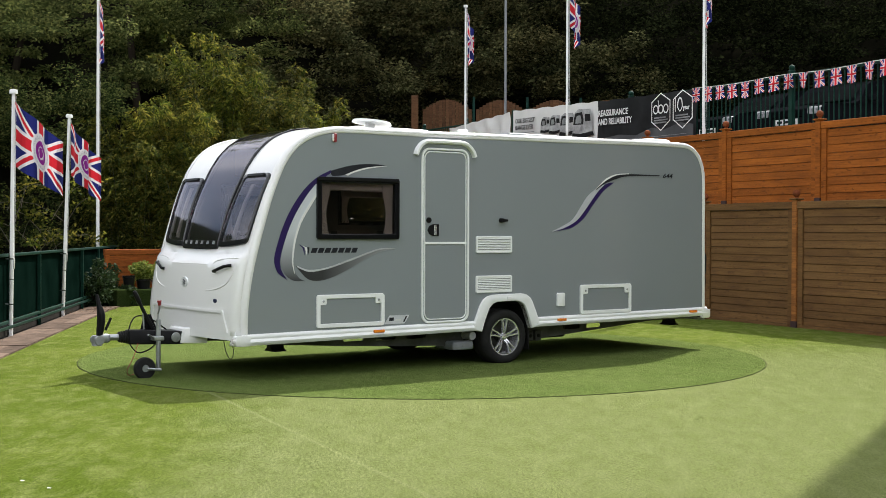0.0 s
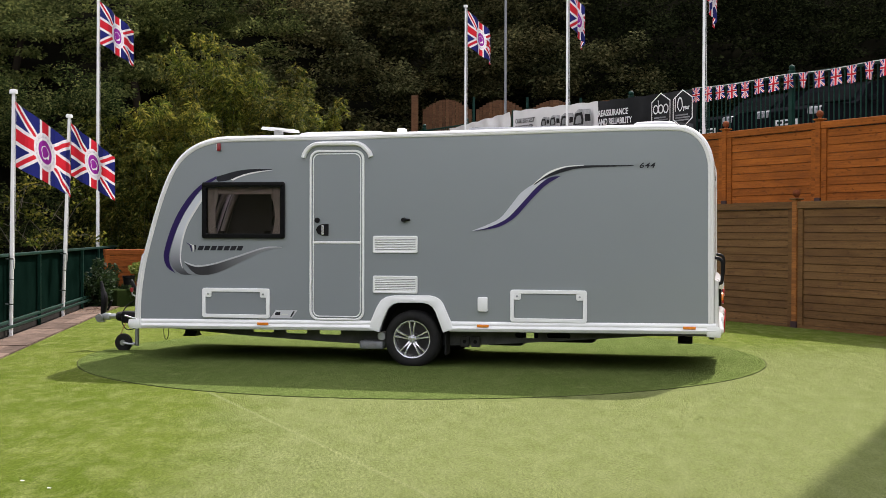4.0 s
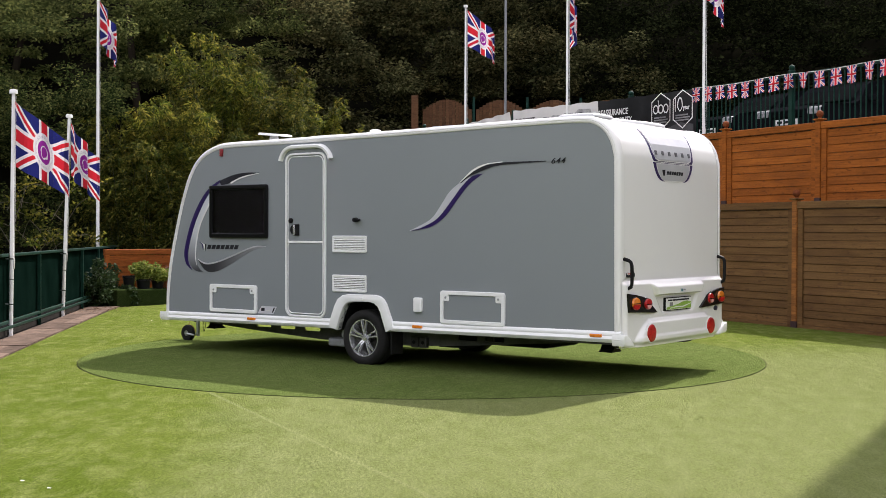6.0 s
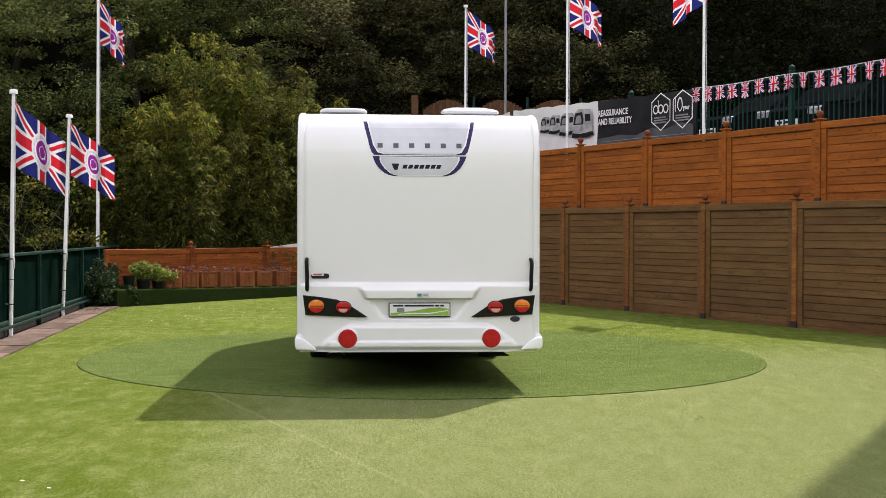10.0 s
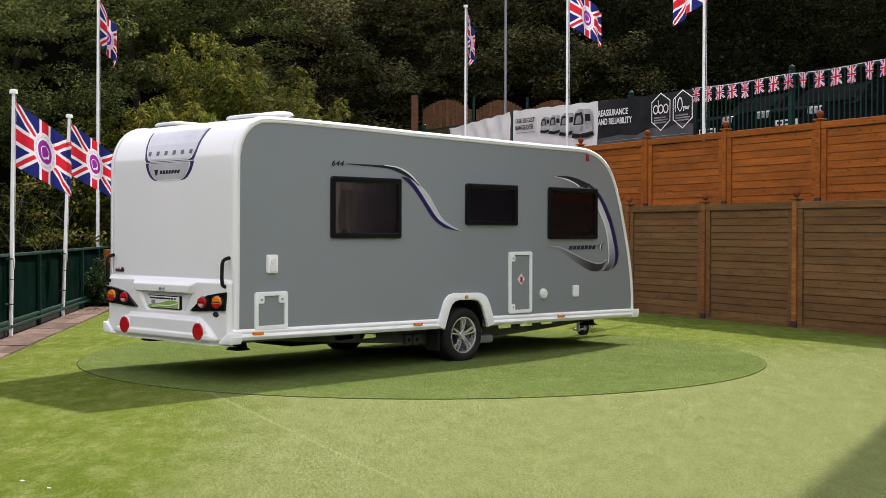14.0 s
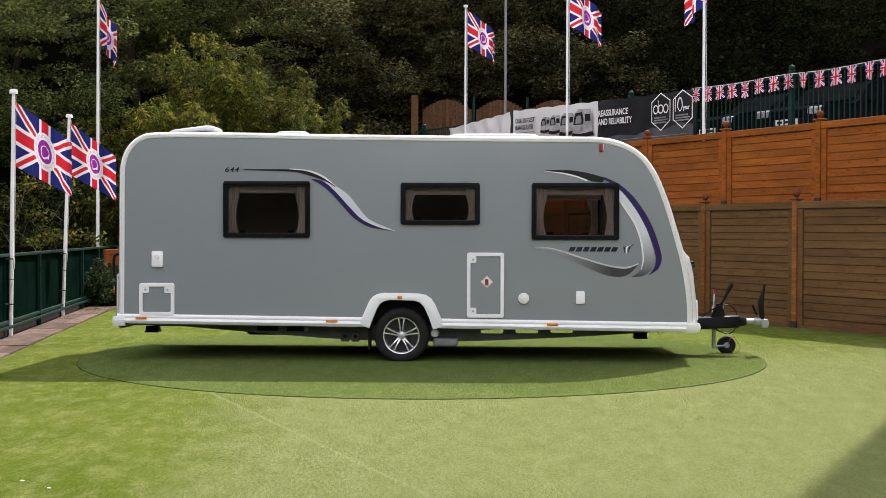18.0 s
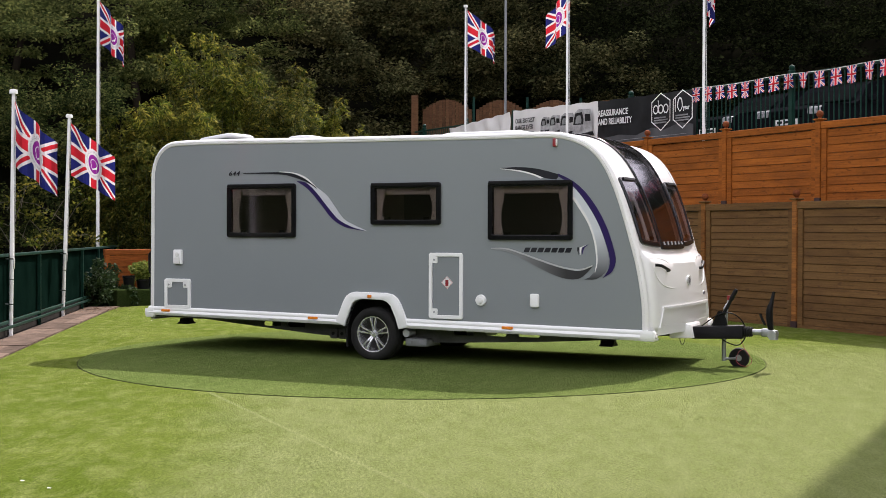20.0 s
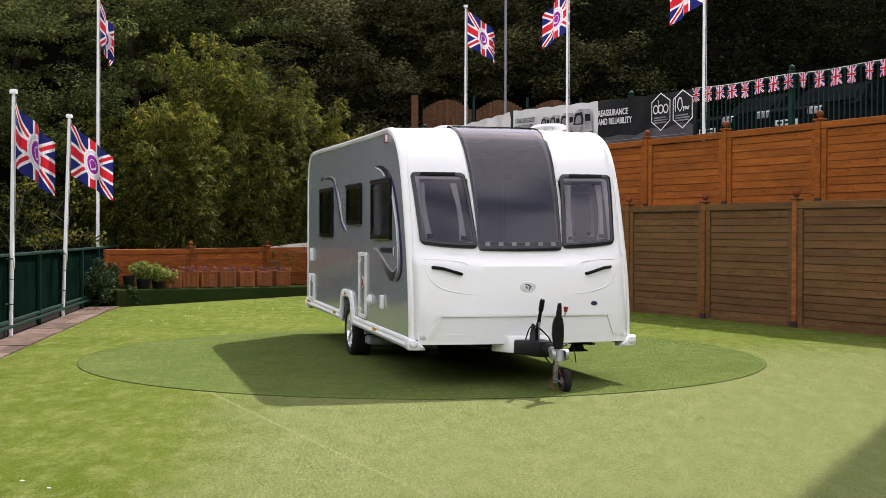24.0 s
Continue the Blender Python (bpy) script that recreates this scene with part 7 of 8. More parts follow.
bmesh.ops.bevel(bm, geom=bm.edges[:], offset=0.018, segments=3, profile=0.5, affect="EDGES")
vpart("drawbar_cover", bm, M_BLACK, "black plastic drawbar cover", 45)
vpart("cover_button", disc_on(Matrix.Translation((3.76, 0.155, 0.41)) @ face_side(1), 0.05, 0.012), M_STEEL, "", 40)
vpart("bellows", revolve(bmesh.new(), [(0.001, 0), (0.05, 0), (0.062, 0.01), (0.05, 0.02), (0.062, 0.032), (0.05, 0.044), (0.060, 0.056), (0.048, 0.068), (0.056, 0.08), (0.045, 0.09), (0.001, 0.09)], (0, 0, 0), 18), M_RUBBER, "ribbed rubber bellows", 60)
bel = scene.objects["bellows"]
bel.matrix_basis = Matrix.Translation((4.22 - AX, -AY, 0.425)) @ Matrix.Rotation(radians(-90), 4, "Z")
vpart("coupling_tube", tubed([(4.28, 0, 0.425), (4.42, 0, 0.425)], 0.032, 14), M_STEEL, "", 40)
bm = boxed(4.40, 4.52, -0.035, 0.035, 0.375, 0.465, 0.02, 3)
hitch = vpart("coupling_head", bm, M_STEEL, "cast steel coupling head", 45)
part("ball_cup", tubed([(4.53, 0, 0.35), (4.53, 0, 0.45)], [0.05, 0.042], 16), M_STEEL, hitch, "", 40)
# the stabiliser's handle: a broad paddle that narrows to a short grip
bm = bmesh.new()
rows = []
for x, z, hx, hy in ((4.505, 0.44, 0.022, 0.030), (4.495, 0.50, 0.028, 0.044), (4.485, 0.58, 0.030, 0.052), (4.485, 0.66, 0.030, 0.050), (4.495, 0.715, 0.026, 0.040), (4.505, 0.745, 0.020, 0.024), (4.525, 0.84, 0.014, 0.018), (4.530, 0.862, 0.010, 0.012)):
    rows.append([bm.verts.new((x + hx * p, hy * q, z)) for p, q in ((-1, -0.7), (-0.6, -1), (0.6, -1), (1, -0.7), (1, 0.7), (0.6, 1), (-0.6, 1), (-1, 0.7))])
for p, q in zip(rows, rows[1:]):
    for i in range(8):
        bm.faces.new((p[i], p[(i + 1) % 8], q[(i + 1) % 8], q[i]))
bm.faces.new(rows[0][::-1])
bm.faces.new(rows[-1])
part("stabiliser_handle", bm, M_BLACK, hitch, "broad black stabiliser handle", 50)
for o in (-0.062, 0.062):
    part("friction_pad", tubed([(4.525, o - 0.016, 0.405), (4.525, o + 0.016, 0.405)], 0.046, 18), M_STEEL, hitch, "round steel friction pad", 40)
part("lever", tubed([(4.44, 0.0, 0.50), (4.40, 0, 0.585), (4.385, 0, 0.62)], 0.014, 8), M_BLACK, hitch)
brake = vpart("handbrake", tubed([(3.93, -0.02, 0.48), (4.02, -0.02, 0.65), (4.08, -0.02, 0.77)], [0.026, 0.020, 0.016], 8), M_BLACK, "black handbrake lever with a black grip", 40)
part("grip", tubed([(4.072, -0.02, 0.755), (4.085, -0.02, 0.78), (4.125, -0.02, 0.86), (4.135, -0.02, 0.88)], [0.018, 0.025, 0.024, 0.016], 10), M_BLACK, brake, "black rubber grip", 50)
part("strut", tubed([(4.03, -0.02, 0.49), (4.04, -0.02, 0.66)], 0.009, 8), M_STEEL, brake, "bare steel strut")
part("bracket", prism(bmesh.new(), [(3.86, 0.45), (4.06, 0.45), (4.035, 0.56), (3.99, 0.64), (3.945, 0.64), (3.90, 0.54)], lambda a, b, d: Vector((a, d, b)), -0.062, -0.048, bevel=0.003), M_BLACK, brake, "black steel lever bracket")
jock = vpart("jockey_wheel", tubed([(3.955, 0.17, 0.08), (3.955, 0.17, 0.60)], 0.024, 12), M_STEEL, "galvanised jockey wheel leg with a solid black wheel", 40)
part("inner_stem", tubed([(3.955, 0.17, 0.60), (3.955, 0.17, 0.66), (3.965, 0.21, 0.695), (3.975, 0.255, 0.715), (3.98, 0.26, 0.755)], 0.010, 8), M_STEEL, jock)
part("winder_knob", tubed([(3.98, 0.26, 0.745), (3.982, 0.262, 0.795)], [0.016, 0.024], 8), M_REDKNOB, jock, "dark red winder knob")
part("clamp", boxed(3.90, 4.01, 0.10, 0.20, 0.385, 0.43, 0.01, 2), M_STEEL, jock)
part("clamp_lever", tubed([(3.99, 0.18, 0.41), (4.09, 0.24, 0.455)], 0.010, 8), M_STEEL, jock)
for o in (-0.042, 0.042):
    part("fork", tubed([(3.955, 0.205 + o, 0.10), (4.10, 0.205 + o, 0.115)], 0.014, 6), M_STEEL, jock)
part("solid_tyre", revolve(bmesh.new(), [(0.03, -0.03), (0.085, -0.034), (0.104, -0.03), (0.112, -0.012), (0.112, 0.012), (0.104, 0.03), (0.085, 0.034), (0.03, 0.03)], (4.115, 0.205, 0.118), 30), M_RUBBER, jock, "", 50)
part("hub", revolve(bmesh.new(), [(0.001, -0.036), (0.035, -0.036), (0.035, 0.036), (0.001, 0.036)], (4.115, 0.205, 0.118), 20), M_STEEL, jock)
for nm, pts, r, mat in (("cable", [(3.75, -0.06, 0.46), (3.95, -0.08, 0.60), (4.10, -0.06, 0.62), (4.20, 0.02, 0.52), (4.22, 0.06, 0.38), (4.14, 0.08, 0.27), (4.02, 0.08, 0.29), (3.93, 0.06, 0.35)], 0.007, M_BLACK),
                       ("breakaway_cable", [(4.14, 0.10, 0.36), (4.20, 0.12, 0.22), (4.27, 0.14, 0.10), (4.22, 0.08, 0.04), (4.12, 0.06, 0.09), (4.14, 0.10, 0.20), (4.20, 0.12, 0.22)], 0.0032, M_REDKNOB),
                       ("loop_cable", [(3.42, 0.55, 0.40), (3.40, 0.58, 0.26), (3.36, 0.60, 0.20), (3.33, 0.60, 0.28), (3.36, 0.57, 0.40)], 0.004, M_DARKSTEEL)):
    vpart(nm, tubed(smooth_path(pts, 0.03), r, 6), mat, "", 60)
for s in (1, -1):
    vpart("heater_flue", tubed([(2.95, s * 0.55, 0.40), (2.95, s * 0.55, 0.33)], 0.03, 10), M_BLACK)


# ---- flagpoles and flags ----
def flagpole(x, y, z0, z1, r, rope=True, lean=0.0):
    root = thing("flagpole", pose(x, y, z0, 0, lean, 0), "slim white flagpole with a domed cap", "flagpole", "flagpoles")
    h = z1 - z0
    part("pole", tubed([(0, 0, -0.1), (0, 0, h * 0.5), (0, 0, h)], [r, r * 0.95, r * 0.8], 14), M_POLE, root, "", 50)
    part("cap", disc_on(Matrix.Translation((0, 0, h - 0.01)), r * 1.9, 0.055, 16), M_POLE, root, "", 50)
    if rope:
        part("halyard", tubed([(r + 0.012, -0.02, h - 0.05), (r + 0.018, -0.025, h * 0.5), (r + 0.012, -0.02, 1.0 if z0 < 1 else 0.3)], 0.004, 5), M_ROPE, root)
        part("cleat", boxed(r - 0.005, r + 0.018, -0.02, 0.0, 0.95 if z0 < 1 else 0.25, 1.1 if z0 < 1 else 0.40, 0.006, 1), M_ROPE, root)
    if z0 < 0.5:
        for z in (0.45, 1.08):
            part("bracket", boxed(-0.15, 0.0, -0.008, 0.008, z + 0.002, z + 0.014, 0.002, 1), M_STEEL, root)
            part("strap", tubed([(0, 0, z), (0, 0, z + 0.016)], r * 1.06, 14), M_DARKSTEEL, root)
        part("strap", tubed([(0, 0, 0.80), (0, 0, 0.812)], r * 1.06, 14), M_DARKSTEEL, root)
    return root


STRIPS, STEP_W, HOIST, DROP = 18, 0.0475, 0.90, 0.66
strip_mesh = {}


def cloth_strip(i, mat):
    """One upright strip of the cloth, sheared downwards as a limp flag hangs."""
    key = (i, mat.name)
    if key in strip_mesh:
        return strip_mesh[key]
    me = bpy.data.meshes.new("cloth_strip")
    n, w = 8, STEP_W * 1.01
    vs, fs, uv = [], [], []
    shrink = 1 - 0.009 * i
    for a in (0, 1):
        for j in range(n + 1):
            vs.append((w * a, 0.004 * math.sin(j * 1.3 + i + a), -HOIST * (shrink - 0.009 * a) * j / n - DROP * STEP_W * a))
    for j in range(n):
        q = (j, j + 1, n + 2 + j, n + 1 + j)
        fs.append(q)
        uv += [((i + (k > n)) / STRIPS, 1 - (k % (n + 1)) / n) for k in q]
    me.from_pydata(vs, [], fs)
    layer = me.uv_layers.new(name="cloth")
    for k, c in enumerate(uv):
        layer.data[k].uv = c
    me.materials.append(mat)
    me.polygons.foreach_set("use_smooth", [True] * len(me.polygons))
    strip_mesh[key] = me
    return me


flags = []


def flag(x, y, z, mat, full, rows, label):
    """rows: seconds and how far the fly reaches to the right, as a share of full."""
    root = thing("flag", pose(x, y, z), label, "flag", "flags on the poles")
    strips = []
    for i in range(STRIPS):
        ob = new("cloth_strip", cloth_strip(i, mat))
        ob.parent = root
        strips.append(ob)
    flags.append((strips, [(t, math.acos(max(-0.97, min(0.97, v / full)))) for t, v in rows], x))
    return root


T_A = [0, 1, 2, 2.5, 4.5, 5, 5.5, 6, 6.5, 7, 7.5, 8, 8.5, 9, 9.5, 10, 10.5, 12.5, 13, 14, 15, 16, 17, 17.5, 18, 18.5, 20.5, 21, 21.5, 22, 23, 24]
R_A = [66, 77, 63, 73, 88, 66, 70, 80, 59, 45, 77, 55, 41, 66, 125, 71, 135, 103, 121, 87, 90, 88, 99, 86, 89, 89, 30, 53, -8, 25, -8, 45]
R_B = [34, 86, 50, 75, 62, 47, 30, 31, 48, 31, 36, 82, 68, 72, 27, 64, -30, 98, 104, 84, 76, 56, 75, 86, 81, 68, 66, 56, 48, 46, 41, 61]
R_C = [10, 49, 44, 47, 45, 70, 57, 72, 68, 72, 70, 70, 65, 66, 56, 66, 32, -10, 12, 10, 33, 36, 33, 33, 66, 72, 70, 72, 72, 72, 72, 70]
R_D = [20, -12, 15, 15, 36, 20, 25, 12, 10, 15, 36, 49, 72, 50, 80, 80, 50, 82, 73, 82, 68, 80, 82, 82, 82, 78, -58, -80, -80, -56, -20, -42]
R_E = [20, 52, 60, 40, 30, 32, 38, 46, 50, 50, 42, 44, -44, -34, 14, -50, 25, 22, -45, -50, 18, -25, -30, -30, -25, 20, 30, 32, 22, 26, -62, -58]
R_F = [-12, 10, 15, 15, 58, 40, 20, 20, 20, 35, 40, 30, 20, 25, 20, 36, 20, 48, 35, 20, 20, 25, 35, 15, 20, 18, 42, 40, 40, 30, 5, 12]
R_G = [144, 146, 150, 60, 50, 40, 40, 140, 40, 40, 60, 152, 60, 40, 30, 30, 30, 120, 60, 145, 90, 60, 142, 120, 60, 60, 50, 40, 40, 40, 120, 148]
EMB = "union flag with a violet roundel, flying from a white pole"
PLAIN = "red, white and blue union flag flying from a white pole"
flagpole(-5.734, 2.464, 0, 3.39, 0.029, lean=0.75)
flag(-5.66, 2.44, 3.27, M_FLAG_E, 92, list(zip(T_A, R_A)), EMB)
flagpole(-6.215, 6.639, 0, 3.44, 0.030, lean=1.9)
flag(-6.06, 6.61, 3.33, M_FLAG_E, 74, list(zip(T_A, R_B)), EMB)
flagpole(-6.99, 11.9, 0, 6.52, 0.034, lean=0.2)
flag(-6.92, 11.87, 6.38, M_FLAG_E, 60, list(zip(T_A, R_F)), EMB)
flagpole(-5.57, -1.7, 0, 3.39, 0.045)
flag(-5.52, -1.72, 3.30, M_FLAG, 120, list(zip(T_A, R_G)), PLAIN)
for s, z1, zf, full, rr in ((12.57, 7.15, 7.06, 52, R_C), (8.035, 7.2, 6.90, 58, R_D), (3.49, 7.15, 6.74, 70, R_E)):
    p = upper(s, 0.55)
    flagpole(p.x, p.y, 3.04, z1, 0.028)
    flag(p.x + 0.05, p.y - 0.03, zf, M_FLAG_E, full, list(zip(T_A, rr)), EMB)
p = Vector((2.74, 27.0, 2.6))
gp = thing("lamp_pole", pose(p.x, p.y, p.z), "tall plain grey pole among the trees", "pole")
part("pole", tubed([(0, 0, -0.1), (0, 0, 7.5)], [0.05, 0.04], 10), M_GREYPOLE, gp, "", 50)

# ---- banners hung on the bar railing ----


def banner(name, s0, s1, z0a, z0b, z1a, z1b, mat, label, rough=0.012, eyelets=True):
    """A cloth from s1 (seen left) to s0; the z pairs are its lower and upper edges at both ends."""
    root = thing(name, pose(0, 0, 0), label, "banner")
    bm = bmesh.new()
    nx, nz = 60, 12
    rows = []
    for i in range(nx + 1):
        u = i / nx
        row = []
        for j in range(nz + 1):
            v = j / nz
            lo, hi = z0a + (z0b - z0a) * u, z1a + (z1b - z1a) * u
            hi -= 0.025 * (1 - abs(math.cos(u * math.pi * 5)))
            w = 0.93 + rough * math.sin(u * 31 + v * 2) * math.sin(v * 3.1) + rough * 1.4 * noise.noise((u * 9, v * 3, s0))
            row.append(bm.verts.new(upper(s1 + (s0 - s1) * u, w, lo + (hi - lo) * v)))
        rows.append(row)
    for a, b in zip(rows, rows[1:]):
        for j in range(nz):
            bm.faces.new((a[j], b[j], b[j + 1], a[j + 1]))
    part("cloth", bm, mat, root, "", 60)
    return root


def on_banner(pts, root, mat, name, lift=0.035):
    """A flat print; pts are (s, z)."""
    bm = bmesh.new()
    prism(bm, pts, lambda a, b, d: upper(a, 0.93 - lift - d, b), 0.0, 0.002)
    return part(name, bm, mat, root)


def banner_text(body, s, z, size, root, mat, squeeze=1.0, slope=0.0):
    m = Matrix.Translation(upper(s, 0.93 - 0.050, z)) @ Matrix(((-up.x, 0, -un.x, 0), (-up.y, 0, -un.y, 0), (0, 1, 0, 0), (0, 0, 0, 1))) @ Matrix.Rotation(slope, 4, "Z")
    t = text_mesh("lettering", body, size, mat, root, m)
    t.scale = (squeeze, 1, 1)
    t.data.offset = size * 0.016
    return t


dark = banner("dark_banner", 4.16, 7.41, 3.36, 3.32, 4.33, 4.28, M_BANNER_K, "charcoal printed banner with white lettering on the railing")
banner_text("REASSURANCE", 7.33, 3.985, 0.185, dark, M_PRINT_W, 0.86, -0.02)
banner_text("AND RELIABILITY", 7.33, 3.80, 0.185, dark, M_PRINT_W, 0.83, -0.02)
for sc in (5.20, 4.52):
    ring_o = [(sc, 4.30), (sc - 0.30, 4.13), (sc - 0.30, 3.72), (sc, 3.53), (sc + 0.30, 3.72), (sc + 0.30, 4.13)]
    ring_i = [(sc + (a - sc) * 0.93, 3.915 + (b - 3.915) * 0.94) for a, b in ring_o]
    bm = bmesh.new()
    prism(bm, ring_o, lambda a, b, d: upper(a, 0.895 - d, b), 0.0, 0.002, [ring_i])
    part("hexagon_print", bm, M_PRINT_W, dark)
    for k, (z, w) in enumerate(((3.80, 0.38), (3.75, 0.44), (3.70, 0.40))):
        on_banner([(sc + 0.22, z - 0.014), (sc + 0.22 - w, z - 0.014), (sc + 0.22 - w, z + 0.014), (sc + 0.22, z + 0.014)], dark, M_PRINT_G, "print_bar")
for k in range(3):
    c0 = (5.36 - 0.16 * k, 3.97)
    bm = bmesh.new()
    o = [(c0[0] + 0.085 * math.cos(a), c0[1] + 0.095 * math.sin(a)) for a in np.linspace(0, 2 * math.pi, 18, endpoint=False)]
    i_ = [(c0[0] + 0.06 * math.cos(a), c0[1] + 0.07 * math.sin(a)) for a in np.linspace(0, 2 * math.pi, 18, endpoint=False)]
    prism(bm, o, lambda a, b, d: upper(a, 0.893 - d, b), 0.0, 0.002, [i_])
    part("logo_ring", bm, M_PRINT_W, dark)
on_banner([(5.285, 3.90), (5.285, 4.15), (5.270, 4.15), (5.270, 3.90)], dark, M_PRINT_W, "logo_stem", 0.037)
on_banner([(4.755, 3.88), (4.755, 4.15), (4.733, 4.15), (4.733, 3.88)], dark, M_PRINT_W, "figure_one", 0.037)
drop = [(4.60 + 0.085 * math.sin(a) * (1 - 0.5 * max(0, math.cos(a))), 3.97 + 0.10 * (-math.cos(a) if math.cos(a) > 0 else -1.9 * math.cos(a))) for a in np.linspace(0, 2 * math.pi, 22, endpoint=False)]
drop_in = [(4.60 + (a - 4.60) * 0.72, 3.98 + (b - 3.98) * 0.78) for a, b in drop]
part("figure_nought", prism(bmesh.new(), drop, lambda a, b, d: upper(a, 0.893 - d, b), 0.0, 0.002, [drop_in]), M_PRINT_W, dark)
banner_text("year", 4.49, 3.90, 0.13, dark, M_PRINT_W, 0.85)
on_banner([(7.38, 3.36), (7.38, 3.50), (6.6, 3.55), (6.0, 3.50), (5.5, 3.62), (5.1, 3.55), (4.6, 3.66), (4.2, 3.60), (4.2, 3.34)], dark, M_BANNER_HILL, "hill_print", 0.03)
on_banner([(7.2, 3.425), (4.4, 3.425), (4.4, 3.435), (7.2, 3.435)], dark, M_PRINT_G, "print_bar")

white = banner("white_banner", 7.42, 10.90, 3.32, 3.34, 4.42, 4.34, M_BANNER_W, "white printed banner with dark lettering and caravan silhouettes")
banner_text("OUR BIGGEST", 10.72, 4.09, 0.155, white, M_PRINT_K, 0.88, -0.02)
banner_text("RANGE EVER", 10.72, 3.93, 0.155, white, M_PRINT_K, 0.88, -0.02)
on_banner([(10.70, 3.85), (9.9, 3.84), (9.9, 3.855), (10.70, 3.865)], white, M_PRINT_G, "print_bar")
# four printed caravans, each nearer one larger: pale body, dark wrap-round window, dark underside
for k, (sc, w, z, h) in enumerate(((9.42, 0.40, 3.98, 0.34), (9.02, 0.46, 3.96, 0.40), (8.52, 0.58, 3.93, 0.48), (7.92, 0.74, 3.91, 0.60))):
    lift = 0.036 + 0.004 * k
    on_banner([(sc + w * 0.52, z - h * 0.42), (sc + w * 0.50, z + h * 0.10), (sc + w * 0.40, z + h * 0.38), (sc + w * 0.22, z + h * 0.50), (sc - w * 0.40, z + h * 0.46), (sc - w * 0.50, z + h * 0.2), (sc - w * 0.52, z - h * 0.4)], white, M_PRINT_D, "body_print", lift)
    on_banner([(sc + w * 0.47, z - h * 0.06), (sc + w * 0.45, z + h * 0.12), (sc + w * 0.36, z + h * 0.36), (sc + w * 0.02, z + h * 0.38), (sc - w * 0.06, z + h * 0.1), (sc - w * 0.04, z - h * 0.08)], white, M_PRINT_K, "window_print", lift + 0.003)
    on_banner([(sc + w * 0.36, z - h * 0.02), (sc + w * 0.34, z + h * 0.12), (sc + w * 0.28, z + h * 0.26), (sc + w * 0.10, z + h * 0.27), (sc + w * 0.04, z + h * 0.08), (sc + w * 0.06, z - h * 0.03)], white, M_PRINT_G, "glint_print", lift + 0.006)
    on_banner([(sc - w * 0.14, z + h * 0.02), (sc - w * 0.13, z + h * 0.30), (sc - w * 0.40, z + h * 0.27), (sc - w * 0.42, z + h * 0.02)], white, M_PRINT_K, "window_print", lift + 0.003)
    on_banner([(sc + w * 0.56, z - h * 0.52), (sc + w * 0.50, z - h * 0.36), (sc + w * 0.1, z - h * 0.42), (sc - w * 0.52, z - h * 0.36), (sc - w * 0.60, z - h * 0.50), (sc, z - h * 0.58)], white, M_PRINT_K, "shadow_print", lift + 0.003)
plain = banner("plain_banner", 11.06, 14.1, 3.42, 3.34, 4.22, 4.40, M_BANNER_W, "slack plain white banner on the railing", 0.035)
on_banner([(12.75, 3.56), (11.35, 3.56), (11.35, 3.74), (12.75, 3.74)], plain, M_PRINT_K, "writing_bar", 0.07)

# ---- bunting along the railing ----
bunting = thing("bunting", pose(0, 0, 0), "string of small union flags along the upper railing", "bunting")
sag = [upper(s, 0.90, 4.285 - 0.03 * math.sin((s - 4.2) * 1.36) ** 2) for s in np.linspace(4.25, -3.0, 40)]
part("string", tubed(sag, 0.006, 5), M_ROPE, bunting)
rngb = random.Random(3)
s = 4.12
while s > -2.9:
    w, h, tw = 0.215, rngb.uniform(0.25, 0.29), rngb.uniform(-0.5, 0.5)
    if 2.0 < s < 2.6:
        tw *= 2.2
    z = 4.285 - 0.03 * math.sin((s - 4.2) * 1.36) ** 2
    me = bpy.data.meshes.new("small_flag")
    vs, uv, fs = [], [], []
    for i in range(5):
        for j in range(5):
            u, v = i / 4, j / 4
            cx = (u - 0.5) * w * (1 - 0.08 * v)
            vs.append((cx * math.cos(tw * v), cx * math.sin(tw * v) + 0.015 * math.sin(u * 6 + tw * 5) * v, -h * v - 0.02 * math.sin(u * 3.1 + tw * 3) * v))
    for i in range(4):
        for j in range(4):
            q = (i * 5 + j, i * 5 + j + 1, i * 5 + j + 6, i * 5 + j + 5)
            fs.append(q)
            uv += [(1 - (k % 5) / 4, (k // 5) / 4) for k in q]
    me.from_pydata(vs, [], fs)
    lay = me.uv_layers.new(name="cloth")
    for k, c in enumerate(uv):
        lay.data[k].uv = c
    me.materials.append(M_FLAG)
    piece("small_flag", me, bunting, Matrix.Translation(upper(s, 0.895, z)) @ Matrix.Rotation(UP_A + math.pi, 4, "Z"))
    s -= 0.355 * rngb.uniform(0.92, 1.08)

# ---- wooden planters and pots on the raised bed ----
planter_mesh = {}


def on_bed(s, w):
    q = BED_A + bd * s + bn * w
    return q.x, q.y, bed_z(s) - 0.004


